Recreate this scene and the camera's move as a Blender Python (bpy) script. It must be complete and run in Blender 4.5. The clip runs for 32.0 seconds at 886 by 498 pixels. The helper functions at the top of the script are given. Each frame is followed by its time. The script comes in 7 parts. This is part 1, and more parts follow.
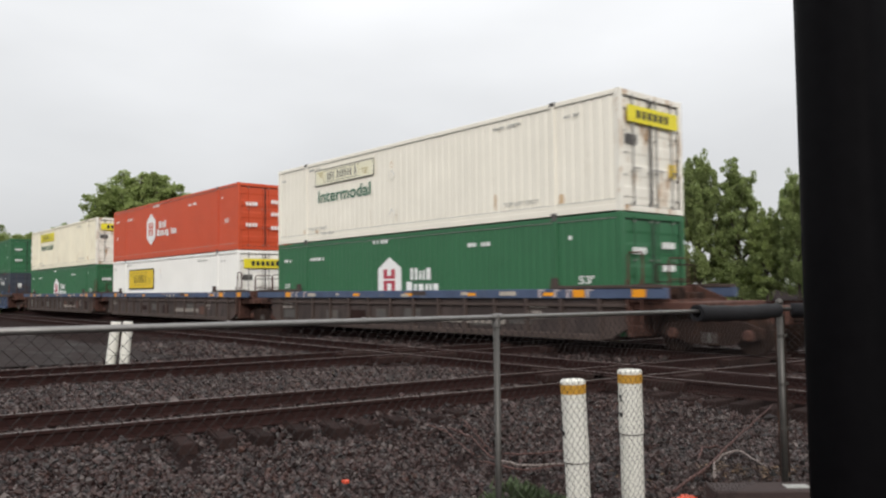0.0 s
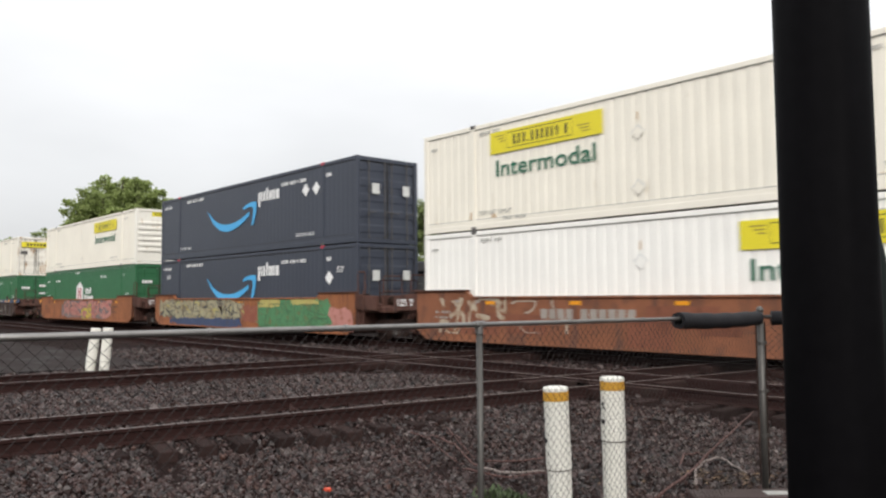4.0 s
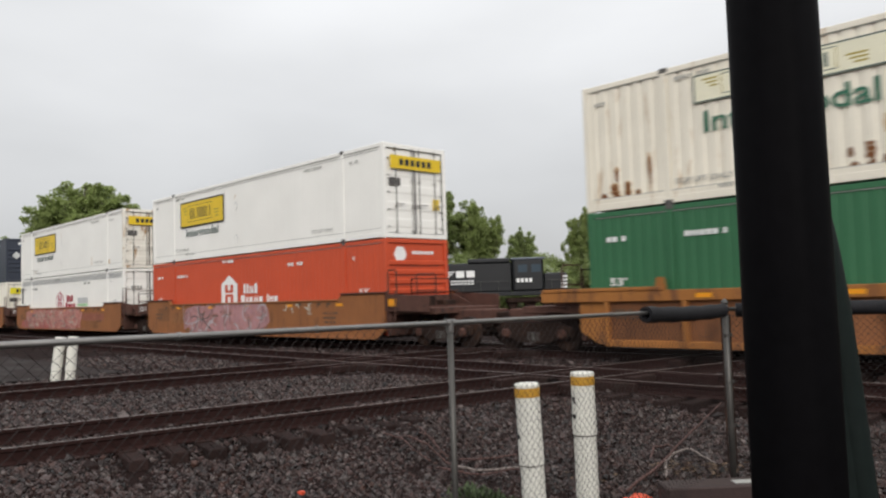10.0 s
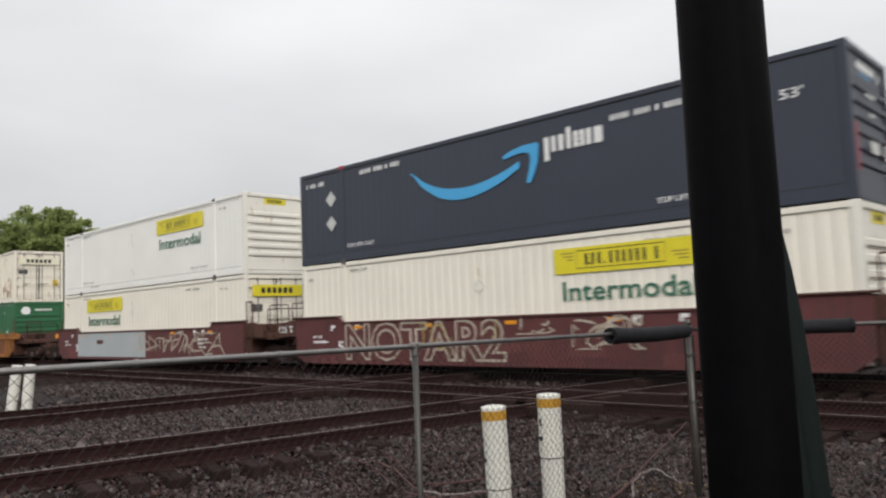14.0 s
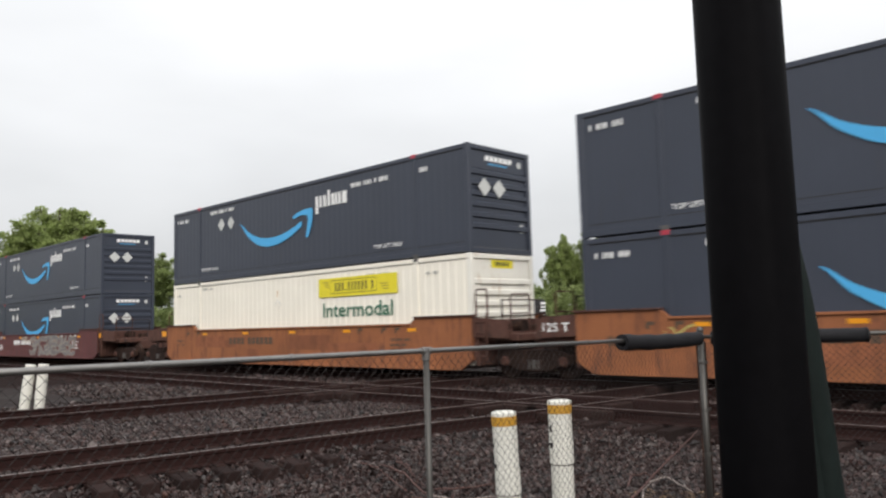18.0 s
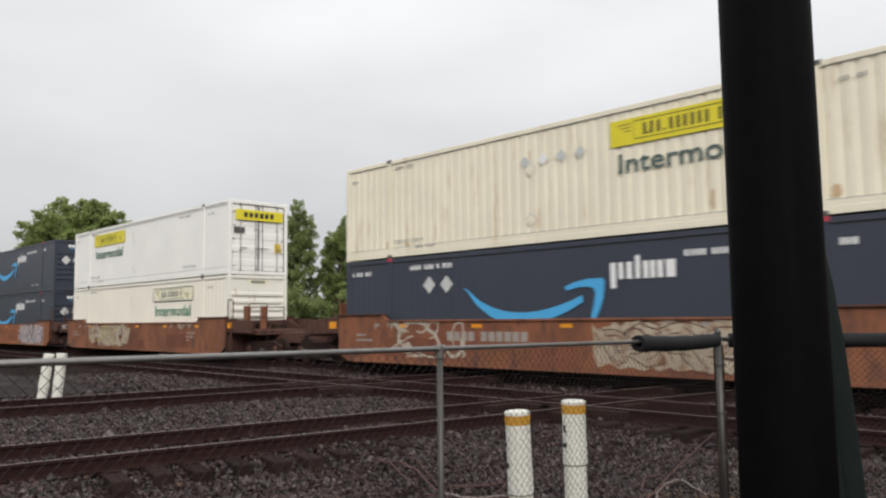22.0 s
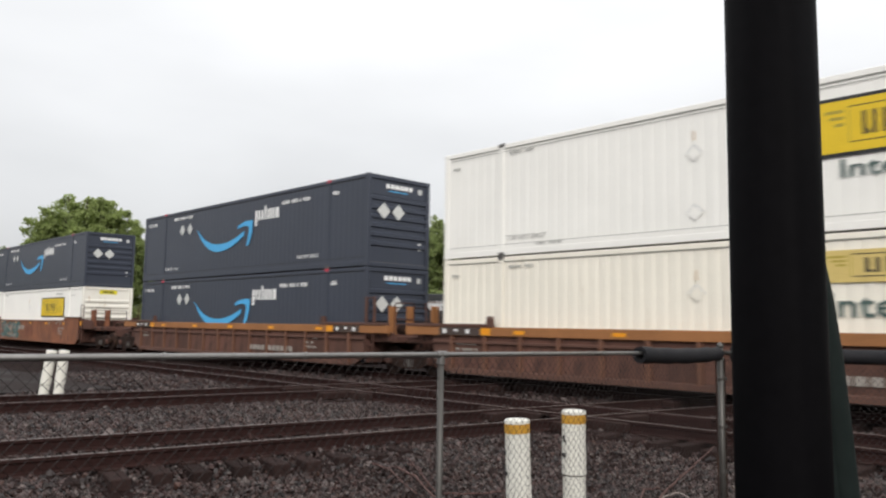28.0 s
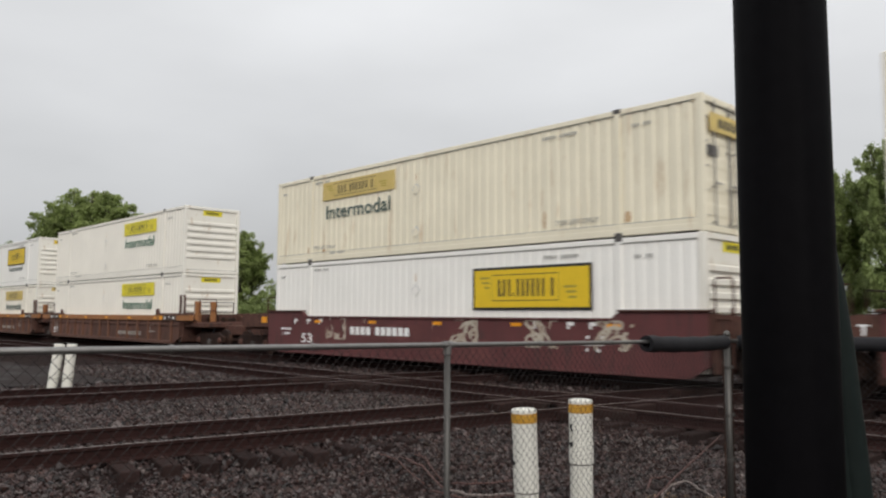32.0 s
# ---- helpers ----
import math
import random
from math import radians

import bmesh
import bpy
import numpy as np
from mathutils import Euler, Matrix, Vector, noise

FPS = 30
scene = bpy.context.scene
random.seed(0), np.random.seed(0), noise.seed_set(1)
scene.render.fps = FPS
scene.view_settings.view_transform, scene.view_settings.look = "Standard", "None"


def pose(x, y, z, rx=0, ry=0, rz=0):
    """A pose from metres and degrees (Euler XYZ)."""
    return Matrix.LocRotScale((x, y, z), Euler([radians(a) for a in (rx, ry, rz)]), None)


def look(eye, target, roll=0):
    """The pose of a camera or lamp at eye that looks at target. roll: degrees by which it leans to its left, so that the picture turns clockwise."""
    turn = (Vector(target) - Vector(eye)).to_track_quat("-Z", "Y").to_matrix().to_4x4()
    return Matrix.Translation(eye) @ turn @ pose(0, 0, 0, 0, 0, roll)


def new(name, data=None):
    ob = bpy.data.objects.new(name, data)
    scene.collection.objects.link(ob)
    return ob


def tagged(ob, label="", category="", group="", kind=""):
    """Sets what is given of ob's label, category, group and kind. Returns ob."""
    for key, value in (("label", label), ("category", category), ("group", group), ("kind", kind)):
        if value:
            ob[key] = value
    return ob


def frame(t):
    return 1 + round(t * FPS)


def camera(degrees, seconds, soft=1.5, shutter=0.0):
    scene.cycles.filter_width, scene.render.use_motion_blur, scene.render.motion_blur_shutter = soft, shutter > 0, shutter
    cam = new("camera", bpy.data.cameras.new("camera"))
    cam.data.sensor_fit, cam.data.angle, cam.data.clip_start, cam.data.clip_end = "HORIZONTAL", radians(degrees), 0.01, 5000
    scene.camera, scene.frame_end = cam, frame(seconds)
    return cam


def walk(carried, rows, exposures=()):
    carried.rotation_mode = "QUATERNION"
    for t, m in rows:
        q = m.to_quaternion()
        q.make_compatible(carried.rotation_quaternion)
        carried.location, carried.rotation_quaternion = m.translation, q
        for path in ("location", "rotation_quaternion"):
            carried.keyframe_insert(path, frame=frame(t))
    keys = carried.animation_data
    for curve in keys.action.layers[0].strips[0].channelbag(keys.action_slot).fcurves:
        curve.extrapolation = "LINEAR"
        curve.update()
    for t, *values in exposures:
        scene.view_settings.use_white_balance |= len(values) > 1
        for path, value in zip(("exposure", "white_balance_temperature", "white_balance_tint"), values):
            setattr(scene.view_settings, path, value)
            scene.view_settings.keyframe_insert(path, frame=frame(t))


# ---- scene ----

# The main line runs along x, its rail tops are z = 0; the camera stands near x = 0, y = 0 and looks over a fence at it.
# rows: seconds, eye x y z, yaw from +y, pitch up, lean
PATH = [
    (0.0, -0.010, -0.006, 1.459, 49.25, 2.94, -0.67), (0.5, -0.012, 0.011, 1.451, 48.69, 2.64, -0.70), (1.0, -0.011, 0.010, 1.453, 48.26, 2.44, -0.95),
    (1.5, -0.014, 0.004, 1.454, 48.28, 2.68, -1.39), (2.0, -0.013, -0.001, 1.459, 48.19, 3.02, -1.45), (2.5, -0.009, 0.000, 1.464, 48.06, 3.15, -1.61),
    (3.0, -0.012, -0.006, 1.457, 48.28, 3.37, -1.55), (3.5, -0.009, -0.003, 1.459, 48.32, 3.58, -0.78), (5.5, -0.005, -0.015, 1.465, 47.48, 3.04, -0.72),
    (6.0, -0.001, -0.011, 1.463, 47.32, 3.05, -1.09), (6.5, -0.002, -0.019, 1.461, 47.20, 3.04, -0.63), (7.0, 0.004, -0.013, 1.466, 47.12, 3.12, -1.53),
    (7.5, 0.000, -0.019, 1.465, 46.39, 3.26, -0.93), (8.0, 0.004, -0.024, 1.461, 45.81, 3.22, -0.42), (8.5, 0.004, -0.022, 1.463, 45.74, 3.27, -0.79),
    (9.0, -0.001, -0.021, 1.458, 45.77, 3.37, -0.63), (9.5, -0.000, -0.015, 1.462, 45.83, 3.34, -1.31), (10.0, 0.009, -0.020, 1.454, 45.74, 3.41, -1.82),
    (10.5, 0.007, -0.015, 1.456, 45.59, 3.24, -1.19), (11.0, 0.006, -0.001, 1.459, 45.47, 3.27, -1.16), (11.5, 0.007, 0.001, 1.458, 45.27, 3.44, -1.48),
    (12.0, 0.012, 0.002, 1.463, 45.07, 3.80, -1.40), (12.5, 0.013, -0.011, 1.457, 44.91, 4.02, -1.35), (13.0, 0.018, -0.012, 1.463, 43.87, 4.63, -1.50),
    (13.5, 0.025, -0.008, 1.456, 43.54, 5.05, -1.90), (14.0, 0.018, -0.005, 1.455, 43.25, 5.01, -2.38), (14.5, 0.022, 0.001, 1.457, 43.08, 4.93, -2.34),
    (15.0, 0.015, -0.005, 1.454, 43.05, 5.15, -1.99), (15.5, 0.022, -0.013, 1.455, 43.26, 5.29, -1.92), (17.5, 0.015, -0.017, 1.455, 43.79, 5.34, -1.80),
    (18.0, 0.014, -0.008, 1.458, 44.08, 5.36, -1.74), (18.5, 0.007, 0.000, 1.458, 45.08, 5.33, -1.73), (19.0, -0.003, -0.009, 1.452, 46.81, 4.41, -1.25),
    (19.5, -0.006, -0.007, 1.457, 47.31, 4.16, -1.55), (20.0, -0.003, -0.006, 1.455, 47.09, 3.92, -1.19), (20.5, -0.005, -0.010, 1.456, 46.73, 3.73, -1.28),
    (21.0, 0.000, 0.003, 1.463, 46.28, 3.86, -0.85), (21.5, -0.002, 0.014, 1.466, 45.48, 4.51, -0.69), (22.0, -0.004, 0.019, 1.466, 45.32, 5.11, -0.72),
    (22.5, -0.006, 0.020, 1.465, 45.01, 5.31, -0.33), (23.0, -0.002, 0.015, 1.458, 45.51, 6.33, 0.38), (23.5, -0.004, 0.013, 1.456, 46.23, 6.03, 0.21),
    (24.0, 0.018, 0.012, 1.451, 44.04, 6.03, 0.47), (24.5, -0.001, 0.016, 1.455, 43.78, 5.63, -0.43), (26.5, -0.008, -0.003, 1.469, 48.53, 6.28, 0.44),
    (27.0, -0.006, -0.002, 1.464, 48.57, 6.31, 0.34), (27.5, -0.003, -0.001, 1.461, 47.92, 5.96, 0.09), (28.0, 0.005, 0.015, 1.462, 45.66, 5.62, 0.76),
    (28.5, 0.005, 0.015, 1.461, 44.88, 5.54, 0.51), (29.0, -0.011, 0.013, 1.456, 45.75, 5.55, 0.74), (29.5, -0.009, 0.013, 1.462, 46.18, 5.44, 0.68),
    (30.0, -0.015, 0.014, 1.463, 46.35, 5.35, 1.15), (30.5, -0.014, 0.019, 1.465, 46.66, 5.24, 0.79), (31.0, -0.012, 0.011, 1.462, 47.08, 5.17, 0.82),
    (31.5, -0.005, 0.012, 1.462, 46.29, 5.12, -0.05), (32.0, -0.003, 0.018, 1.459, 46.03, 4.94, 0.29),
]


def eye_pose(x, y, z, yaw, pitch, lean):
    a, p = radians(yaw), radians(pitch)
    way = Vector((-math.sin(a) * math.cos(p), math.cos(a) * math.cos(p), math.sin(p)))
    return look((x, y, z), Vector((x, y, z)) + way * 10, lean)


cam = camera(60.0, 32.0, soft=2.3, shutter=0.24)
walk(cam, [(r[0], eye_pose(*r[1:])) for r in PATH],
     exposures=[(0.0, 0.0), (1.0, 0.0), (2.0, -0.03), (3.0, 0.36), (4.5, 0.1), (6.0, -0.05), (7.0, 0.07), (8.0, -0.12), (10.0, -0.12), (11.0, 0.1), (12.0, 0.08), (13.0, -0.15), (14.0, -0.17), (15.0, 0.03),
                (18.0, 0.1), (19.0, 0.22), (20.0, 0.4), (21.0, -0.12), (24.0, -0.12), (27.0, 0.0), (28.0, 0.08), (29.0, -0.3), (30.0, -0.25), (32.0, -0.28)])

# ---- world and sun: a bright overcast sky ----
SUN_AZ, SUN_EL = 232.0, 30.0
world = bpy.data.worlds.new("overcast_sky")
scene.world = world
world.use_nodes = True
wn, wl = world.node_tree.nodes, world.node_tree.links
wn.clear()
w_out, w_bg = wn.new("ShaderNodeOutputWorld"), wn.new("ShaderNodeBackground")
w_sky = wn.new("ShaderNodeTexSky")
w_sky.sky_type, w_sky.sun_disc = "NISHITA", False
w_sky.sun_elevation, w_sky.sun_rotation = radians(SUN_EL), radians(-SUN_AZ)
w_sky.dust_density, w_sky.air_density = 4.0, 1.0
w_tc = wn.new("ShaderNodeTexCoord")
w_sep = wn.new("ShaderNodeSeparateXYZ")
wl.new(w_tc.outputs["Generated"], w_sep.inputs[0])
# cloud deck: brighter towards the zenith, broken by soft grey billows
w_up = wn.new("ShaderNodeMapRange")
w_up.inputs["From Min"].default_value, w_up.inputs["From Max"].default_value = 0.0, 1.0
w_up.inputs["To Min"].default_value, w_up.inputs["To Max"].default_value = 0.62, 1.75
wl.new(w_sep.outputs["Z"], w_up.inputs["Value"])
w_map = wn.new("ShaderNodeMapping")
w_map.inputs["Scale"].default_value = (1.6, 1.6, 4.5)
wl.new(w_tc.outputs["Generated"], w_map.inputs["Vector"])
w_noise = wn.new("ShaderNodeTexNoise")
w_noise.inputs["Scale"].default_value, w_noise.inputs["Detail"].default_value = 1.7, 4.0
w_noise.inputs["Roughness"].default_value = 0.45
wl.new(w_map.outputs["Vector"], w_noise.inputs["Vector"])
w_bill = wn.new("ShaderNodeMapRange")
w_bill.inputs["From Min"].default_value, w_bill.inputs["From Max"].default_value = 0.3, 0.7
w_bill.inputs["To Min"].default_value, w_bill.inputs["To Max"].default_value = 0.93, 1.07
wl.new(w_noise.outputs["Fac"], w_bill.inputs["Value"])
w_mul = wn.new("ShaderNodeMath")
w_mul.operation = "MULTIPLY"
wl.new(w_up.outputs["Result"], w_mul.inputs[0])
wl.new(w_bill.outputs["Result"], w_mul.inputs[1])
w_tint = wn.new("ShaderNodeMixRGB")
w_tint.blend_type = "MULTIPLY"
w_tint.inputs["Fac"].default_value = 1.0
w_tint.inputs["Color1"].default_value = (0.975, 0.985, 1.0, 1)
wl.new(w_mul.outputs[0], w_tint.inputs["Color2"])
w_dim = wn.new("ShaderNodeMixRGB")
w_dim.blend_type = "MULTIPLY"
w_dim.inputs["Fac"].default_value = 1.0
w_dim.inputs["Color2"].default_value = (0.1, 0.1, 0.1, 1)
wl.new(w_sky.outputs["Color"], w_dim.inputs["Color1"])
w_mix = wn.new("ShaderNodeMixRGB")
w_mix.inputs["Fac"].default_value = 0.93
wl.new(w_dim.outputs["Color"], w_mix.inputs["Color1"])
wl.new(w_tint.outputs["Color"], w_mix.inputs["Color2"])
wl.new(w_mix.outputs["Color"], w_bg.inputs["Color"])
w_bg.inputs["Strength"].default_value = 1.0
wl.new(w_bg.outputs[0], w_out.inputs[0])

sun_data = bpy.data.lights.new("sun", "SUN")
sun_data.energy, sun_data.angle, sun_data.color = 1.75, radians(25), (1.0, 0.955, 0.905)
sun = new("sun", sun_data)
sun.matrix_world = look((0, 0, 60), (math.sin(radians(SUN_AZ)) * 60 * math.tan(radians(90 - SUN_EL)),
                                     -math.cos(radians(SUN_AZ)) * 60 * math.tan(radians(90 - SUN_EL)), 0))

# ---- materials ----
MATS = {}


def material(name, colour, rough=0.6, metal=0.0, vary=0.12, scale=3.0, fine=40.0, bump=0.15, stain=None, stain_at=0.6,
             stain_scale=(2.0, 2.0, 0.4), rand=0.0, island=0.0, gloss=0.4):
    """A painted, rusty or mineral surface: base colour with a coarse and a fine variation, an optional stain, fine relief."""
    if name in MATS:
        return MATS[name]
    m = bpy.data.materials.new(name)
    m.use_nodes = True
    n, l = m.node_tree.nodes, m.node_tree.links
    b = n["Principled BSDF"]
    b.inputs["Roughness"].default_value, b.inputs["Metallic"].default_value = rough, metal
    b.inputs["Specular IOR Level"].default_value = gloss
    tc = n.new("ShaderNodeTexCoord")
    big, small = n.new("ShaderNodeTexNoise"), n.new("ShaderNodeTexNoise")
    big.inputs["Scale"].default_value, big.inputs["Detail"].default_value = scale, 5.0
    small.inputs["Scale"].default_value, small.inputs["Detail"].default_value = fine, 3.0
    for t in (big, small):
        l.new(tc.outputs["Object"], t.inputs["Vector"])
    add = n.new("ShaderNodeMath")
    add.operation = "MULTIPLY_ADD"
    add.inputs[1].default_value = 0.5
    l.new(small.outputs["Fac"], add.inputs[0])
    half = n.new("ShaderNodeMath")
    half.operation = "MULTIPLY"
    half.inputs[1].default_value = 0.5
    l.new(big.outputs["Fac"], half.inputs[0])
    l.new(half.outputs[0], add.inputs[2])
    ramp = n.new("ShaderNodeMapRange")
    ramp.inputs["From Min"].default_value, ramp.inputs["From Max"].default_value = 0.3, 0.7
    ramp.inputs["To Min"].default_value, ramp.inputs["To Max"].default_value = 1 - vary, 1 + vary
    l.new(add.outputs[0], ramp.inputs["Value"])
    value = ramp.outputs["Result"]
    for amount, kind in ((rand, "obj"), (island, "isl")):
        if amount:
            src = n.new("ShaderNodeObjectInfo").outputs["Random"] if kind == "obj" else n.new("ShaderNodeNewGeometry").outputs["Random Per Island"]
            mr = n.new("ShaderNodeMapRange")
            mr.inputs["To Min"].default_value, mr.inputs["To Max"].default_value = 1 - amount, 1 + amount
            l.new(src, mr.inputs["Value"])
            mu = n.new("ShaderNodeMath")
            mu.operation = "MULTIPLY"
            l.new(value, mu.inputs[0])
            l.new(mr.outputs["Result"], mu.inputs[1])
            value = mu.outputs[0]
    mul = n.new("ShaderNodeMixRGB")
    mul.blend_type = "MULTIPLY"
    mul.inputs["Fac"].default_value = 1.0
    mul.inputs["Color1"].default_value = (*colour, 1)
    l.new(value, mul.inputs["Color2"])
    out = mul.outputs["Color"]
    if stain:
        mp = n.new("ShaderNodeMapping")
        mp.inputs["Scale"].default_value = stain_scale
        l.new(tc.outputs["Object"], mp.inputs["Vector"])
        sn = n.new("ShaderNodeTexNoise")
        sn.inputs["Scale"].default_value, sn.inputs["Detail"].default_value, sn.inputs["Roughness"].default_value = 1.5, 8.0, 0.65
        l.new(mp.outputs["Vector"], sn.inputs["Vector"])
        sr = n.new("ShaderNodeMapRange")
        sr.inputs["From Min"].default_value, sr.inputs["From Max"].default_value = stain_at, stain_at + 0.14
        l.new(sn.outputs["Fac"], sr.inputs["Value"])
        mx = n.new("ShaderNodeMixRGB")
        mx.inputs["Color2"].default_value = (*stain, 1)
        l.new(sr.outputs["Result"], mx.inputs["Fac"])
        l.new(out, mx.inputs["Color1"])
        out = mx.outputs["Color"]
    l.new(out, b.inputs["Base Color"])
    if bump:
        bp = n.new("ShaderNodeBump")
        bp.inputs["Strength"].default_value, bp.inputs["Distance"].default_value = bump, 0.01
        l.new(small.outputs["Fac"], bp.inputs["Height"])
        l.new(bp.outputs["Normal"], b.inputs["Normal"])
    MATS[name] = m
    return m


WHITE = material("white_paint", (0.862, 0.850, 0.805), 0.5, vary=0.06, scale=0.7, bump=0.05, stain=(0.55, 0.5, 0.42), stain_at=0.66)
CREAM = material("cream_paint", (0.825, 0.785, 0.685), 0.55, vary=0.07, scale=0.7, bump=0.05, stain=(0.5, 0.42, 0.3), stain_at=0.63)
PALECREAM = material("pale_cream_paint", (0.835, 0.805, 0.725), 0.5, vary=0.07, scale=0.7, bump=0.05, stain=(0.56, 0.5, 0.4), stain_at=0.64)
DIRTY = material("dirty_cream_paint", (0.81, 0.755, 0.60), 0.6, vary=0.1, scale=0.8, bump=0.08, stain=(0.62, 0.50, 0.35), stain_at=0.57)
ENDSOFT = material("worn_end_wall", (0.80, 0.775, 0.70), 0.6, vary=0.08, scale=0.8, bump=0.08, stain=(0.46, 0.33, 0.20), stain_at=0.60, stain_scale=(2.5, 2.5, 0.9))
ENDDIRT = material("stained_end_wall", (0.77, 0.74, 0.66), 0.6, vary=0.1, scale=0.8, bump=0.08, stain=(0.42, 0.27, 0.15), stain_at=0.515, stain_scale=(2.5, 2.5, 0.9))
RUSTED = material("rust_streaked_cream_paint", (0.79, 0.74, 0.63), 0.6, vary=0.1, scale=0.8, bump=0.1, stain=(0.42, 0.26, 0.12), stain_at=0.58, stain_scale=(3.4, 3.4, 0.55))
NAVY = material("navy_paint", (0.0385, 0.0455, 0.0645), 0.42, vary=0.12, scale=0.6, bump=0.05, stain=(0.045, 0.048, 0.055), stain_at=0.62)
GREEN = material("green_paint", (0.030, 0.128, 0.056), 0.5, vary=0.12, scale=0.8, bump=0.05, stain=(0.05, 0.13, 0.08), stain_at=0.62)
RED = material("red_paint", (0.53, 0.072, 0.024), 0.5, vary=0.1, scale=0.8, bump=0.05, stain=(0.34, 0.06, 0.035), stain_at=0.62)
YELLOW = material("sign_yellow", (0.72, 0.50, 0.02), 0.5, vary=0.07, bump=0.03)
LEMON = material("sign_lemon", (0.72, 0.62, 0.03), 0.5, vary=0.07, bump=0.03)
TAN = material("sign_faded", (0.60, 0.46, 0.16), 0.6, vary=0.12, bump=0.03)
PALE = material("sign_bleached", (0.78, 0.75, 0.58), 0.6, vary=0.08, bump=0.03)
BLACK = material("black_lettering", (0.02, 0.02, 0.022), 0.55, vary=0.1, bump=0.0)
DKGREEN = material("green_lettering", (0.03, 0.14, 0.085), 0.55, vary=0.15, bump=0.0)
MIDGREEN = material("mid_green_lettering", (0.055, 0.22, 0.13), 0.55, vary=0.15, bump=0.0)
SLATE = material("slate_lettering", (0.07, 0.11, 0.10), 0.55, vary=0.15, bump=0.0)
GREYMARK = material("grey_lettering", (0.33, 0.33, 0.31), 0.6, vary=0.1, bump=0.0)
WHITEMARK = material("white_lettering", (0.80, 0.80, 0.79), 0.5, vary=0.05, bump=0.0)
SILVER = material("silver_placard", (0.55, 0.56, 0.54), 0.45, vary=0.1, bump=0.0)
SKYBLUE = material("sky_blue_marking", (0.07, 0.38, 0.70), 0.5, vary=0.06, bump=0.0)
CRIMSON = material("crimson_marking", (0.40, 0.035, 0.06), 0.5, vary=0.08, bump=0.0)
ORANGE_REFL = material("orange_reflector", (0.75, 0.30, 0.01), 0.35, vary=0.05, bump=0.0)
RAILSTEEL = material("galvanised_rail", (0.215, 0.208, 0.20), 0.42, 0.75, vary=0.15, scale=9, bump=0.06)
STEEL = material("galvanised_steel", (0.088, 0.084, 0.078), 0.48, 0.6, vary=0.12, scale=9, bump=0.06)
DARKSTEEL = material("dark_steel", (0.026, 0.0160, 0.0132), 0.85, 0.0, gloss=0.12, vary=0.3, scale=4, bump=0.2, stain=(0.06, 0.032, 0.022), stain_at=0.52, stain_scale=(2, 2, 2))
RUSTSTREAK = material("rust_streak", (0.17, 0.065, 0.02), 0.85, vary=0.35, scale=5, bump=0.2)
ROD = material("door_rod", (0.24, 0.23, 0.215), 0.5, 0.1, vary=0.15, scale=6, bump=0.05)
SEAL = material("door_seal", (0.03, 0.028, 0.027), 0.8, vary=0.2, bump=0.0)
GEAR = material("grimy_brown_gear", (0.092, 0.046, 0.036), 0.8, gloss=0.15, vary=0.3, scale=3, bump=0.2, stain=(0.04, 0.028, 0.024), stain_at=0.54, stain_scale=(3, 3, 1.5))
RUSTHALO = material("rust_halo", (0.56, 0.40, 0.24), 0.7, vary=0.15, scale=5, bump=0.05)
PALESTONE = material("pale_stone", (0.078, 0.061, 0.056), 0.5, vary=0.25, scale=2.0, fine=30, bump=0.4, island=0.5)
RUSTSTONE = material("rust_stone", (0.042, 0.020, 0.015), 0.6, vary=0.25, scale=2.0, fine=30, bump=0.4, island=0.5)
DRYLEAF = material("dry_leaf", (0.11, 0.068, 0.038), 0.8, vary=0.3, scale=12, bump=0.1, island=0.5)
CASTING = material("corner_casting", (0.10, 0.095, 0.09), 0.7, 0.2, vary=0.2, scale=6)
RUSTBROWN = material("rust_brown", (0.028, 0.0150, 0.0130), 0.85, gloss=0.1, vary=0.3, scale=3, bump=0.3, stain=(0.03, 0.02, 0.017), stain_at=0.5, stain_scale=(1.5, 1.5, 1.5))
RAILHEAD = material("worn_rail_top", (0.20, 0.175, 0.165), 0.5, 0.4, vary=0.15, scale=3, bump=0.05)
RAILRUST = material("rusty_rail", (0.0255, 0.0128, 0.0115), 0.9, gloss=0.06, vary=0.25, scale=2.5, bump=0.3)
TIE = material("weathered_tie_wood", (0.0245, 0.0150, 0.0136), 0.9, gloss=0.08, vary=0.3, scale=4, fine=60, bump=0.5, rand=0.25)
BALLAST = material("ballast_ground", (0.0140, 0.0076, 0.0068), 0.95, gloss=0.06, vary=0.45, scale=1.2, fine=22, bump=1.0)
STONE = material("ballast_stone", (0.0300, 0.0166, 0.0148), 0.42, gloss=0.34, vary=0.3, scale=2.0, fine=30, bump=0.5, island=0.9)
EARTH = material("grey_earth", (0.028, 0.0222, 0.0212), 0.95, gloss=0.06, vary=0.3, scale=0.5, fine=9, bump=0.6, stain=(0.046, 0.042, 0.041), stain_at=0.5, stain_scale=(0.5, 0.9, 1.0))
PVC = material("white_pipe", (0.70, 0.685, 0.62), 0.5, vary=0.06, scale=5, bump=0.06, stain=(0.42, 0.38, 0.3), stain_at=0.64, stain_scale=(5, 5, 2))
AMBER = material("amber_band", (0.50, 0.26, 0.03), 0.5, vary=0.15, scale=9, bump=0.04)
BLACKPOLE = material("black_post_paint", (0.0033, 0.0031, 0.0036), 0.55, vary=0.25, scale=5, bump=0.06, gloss=0.018)
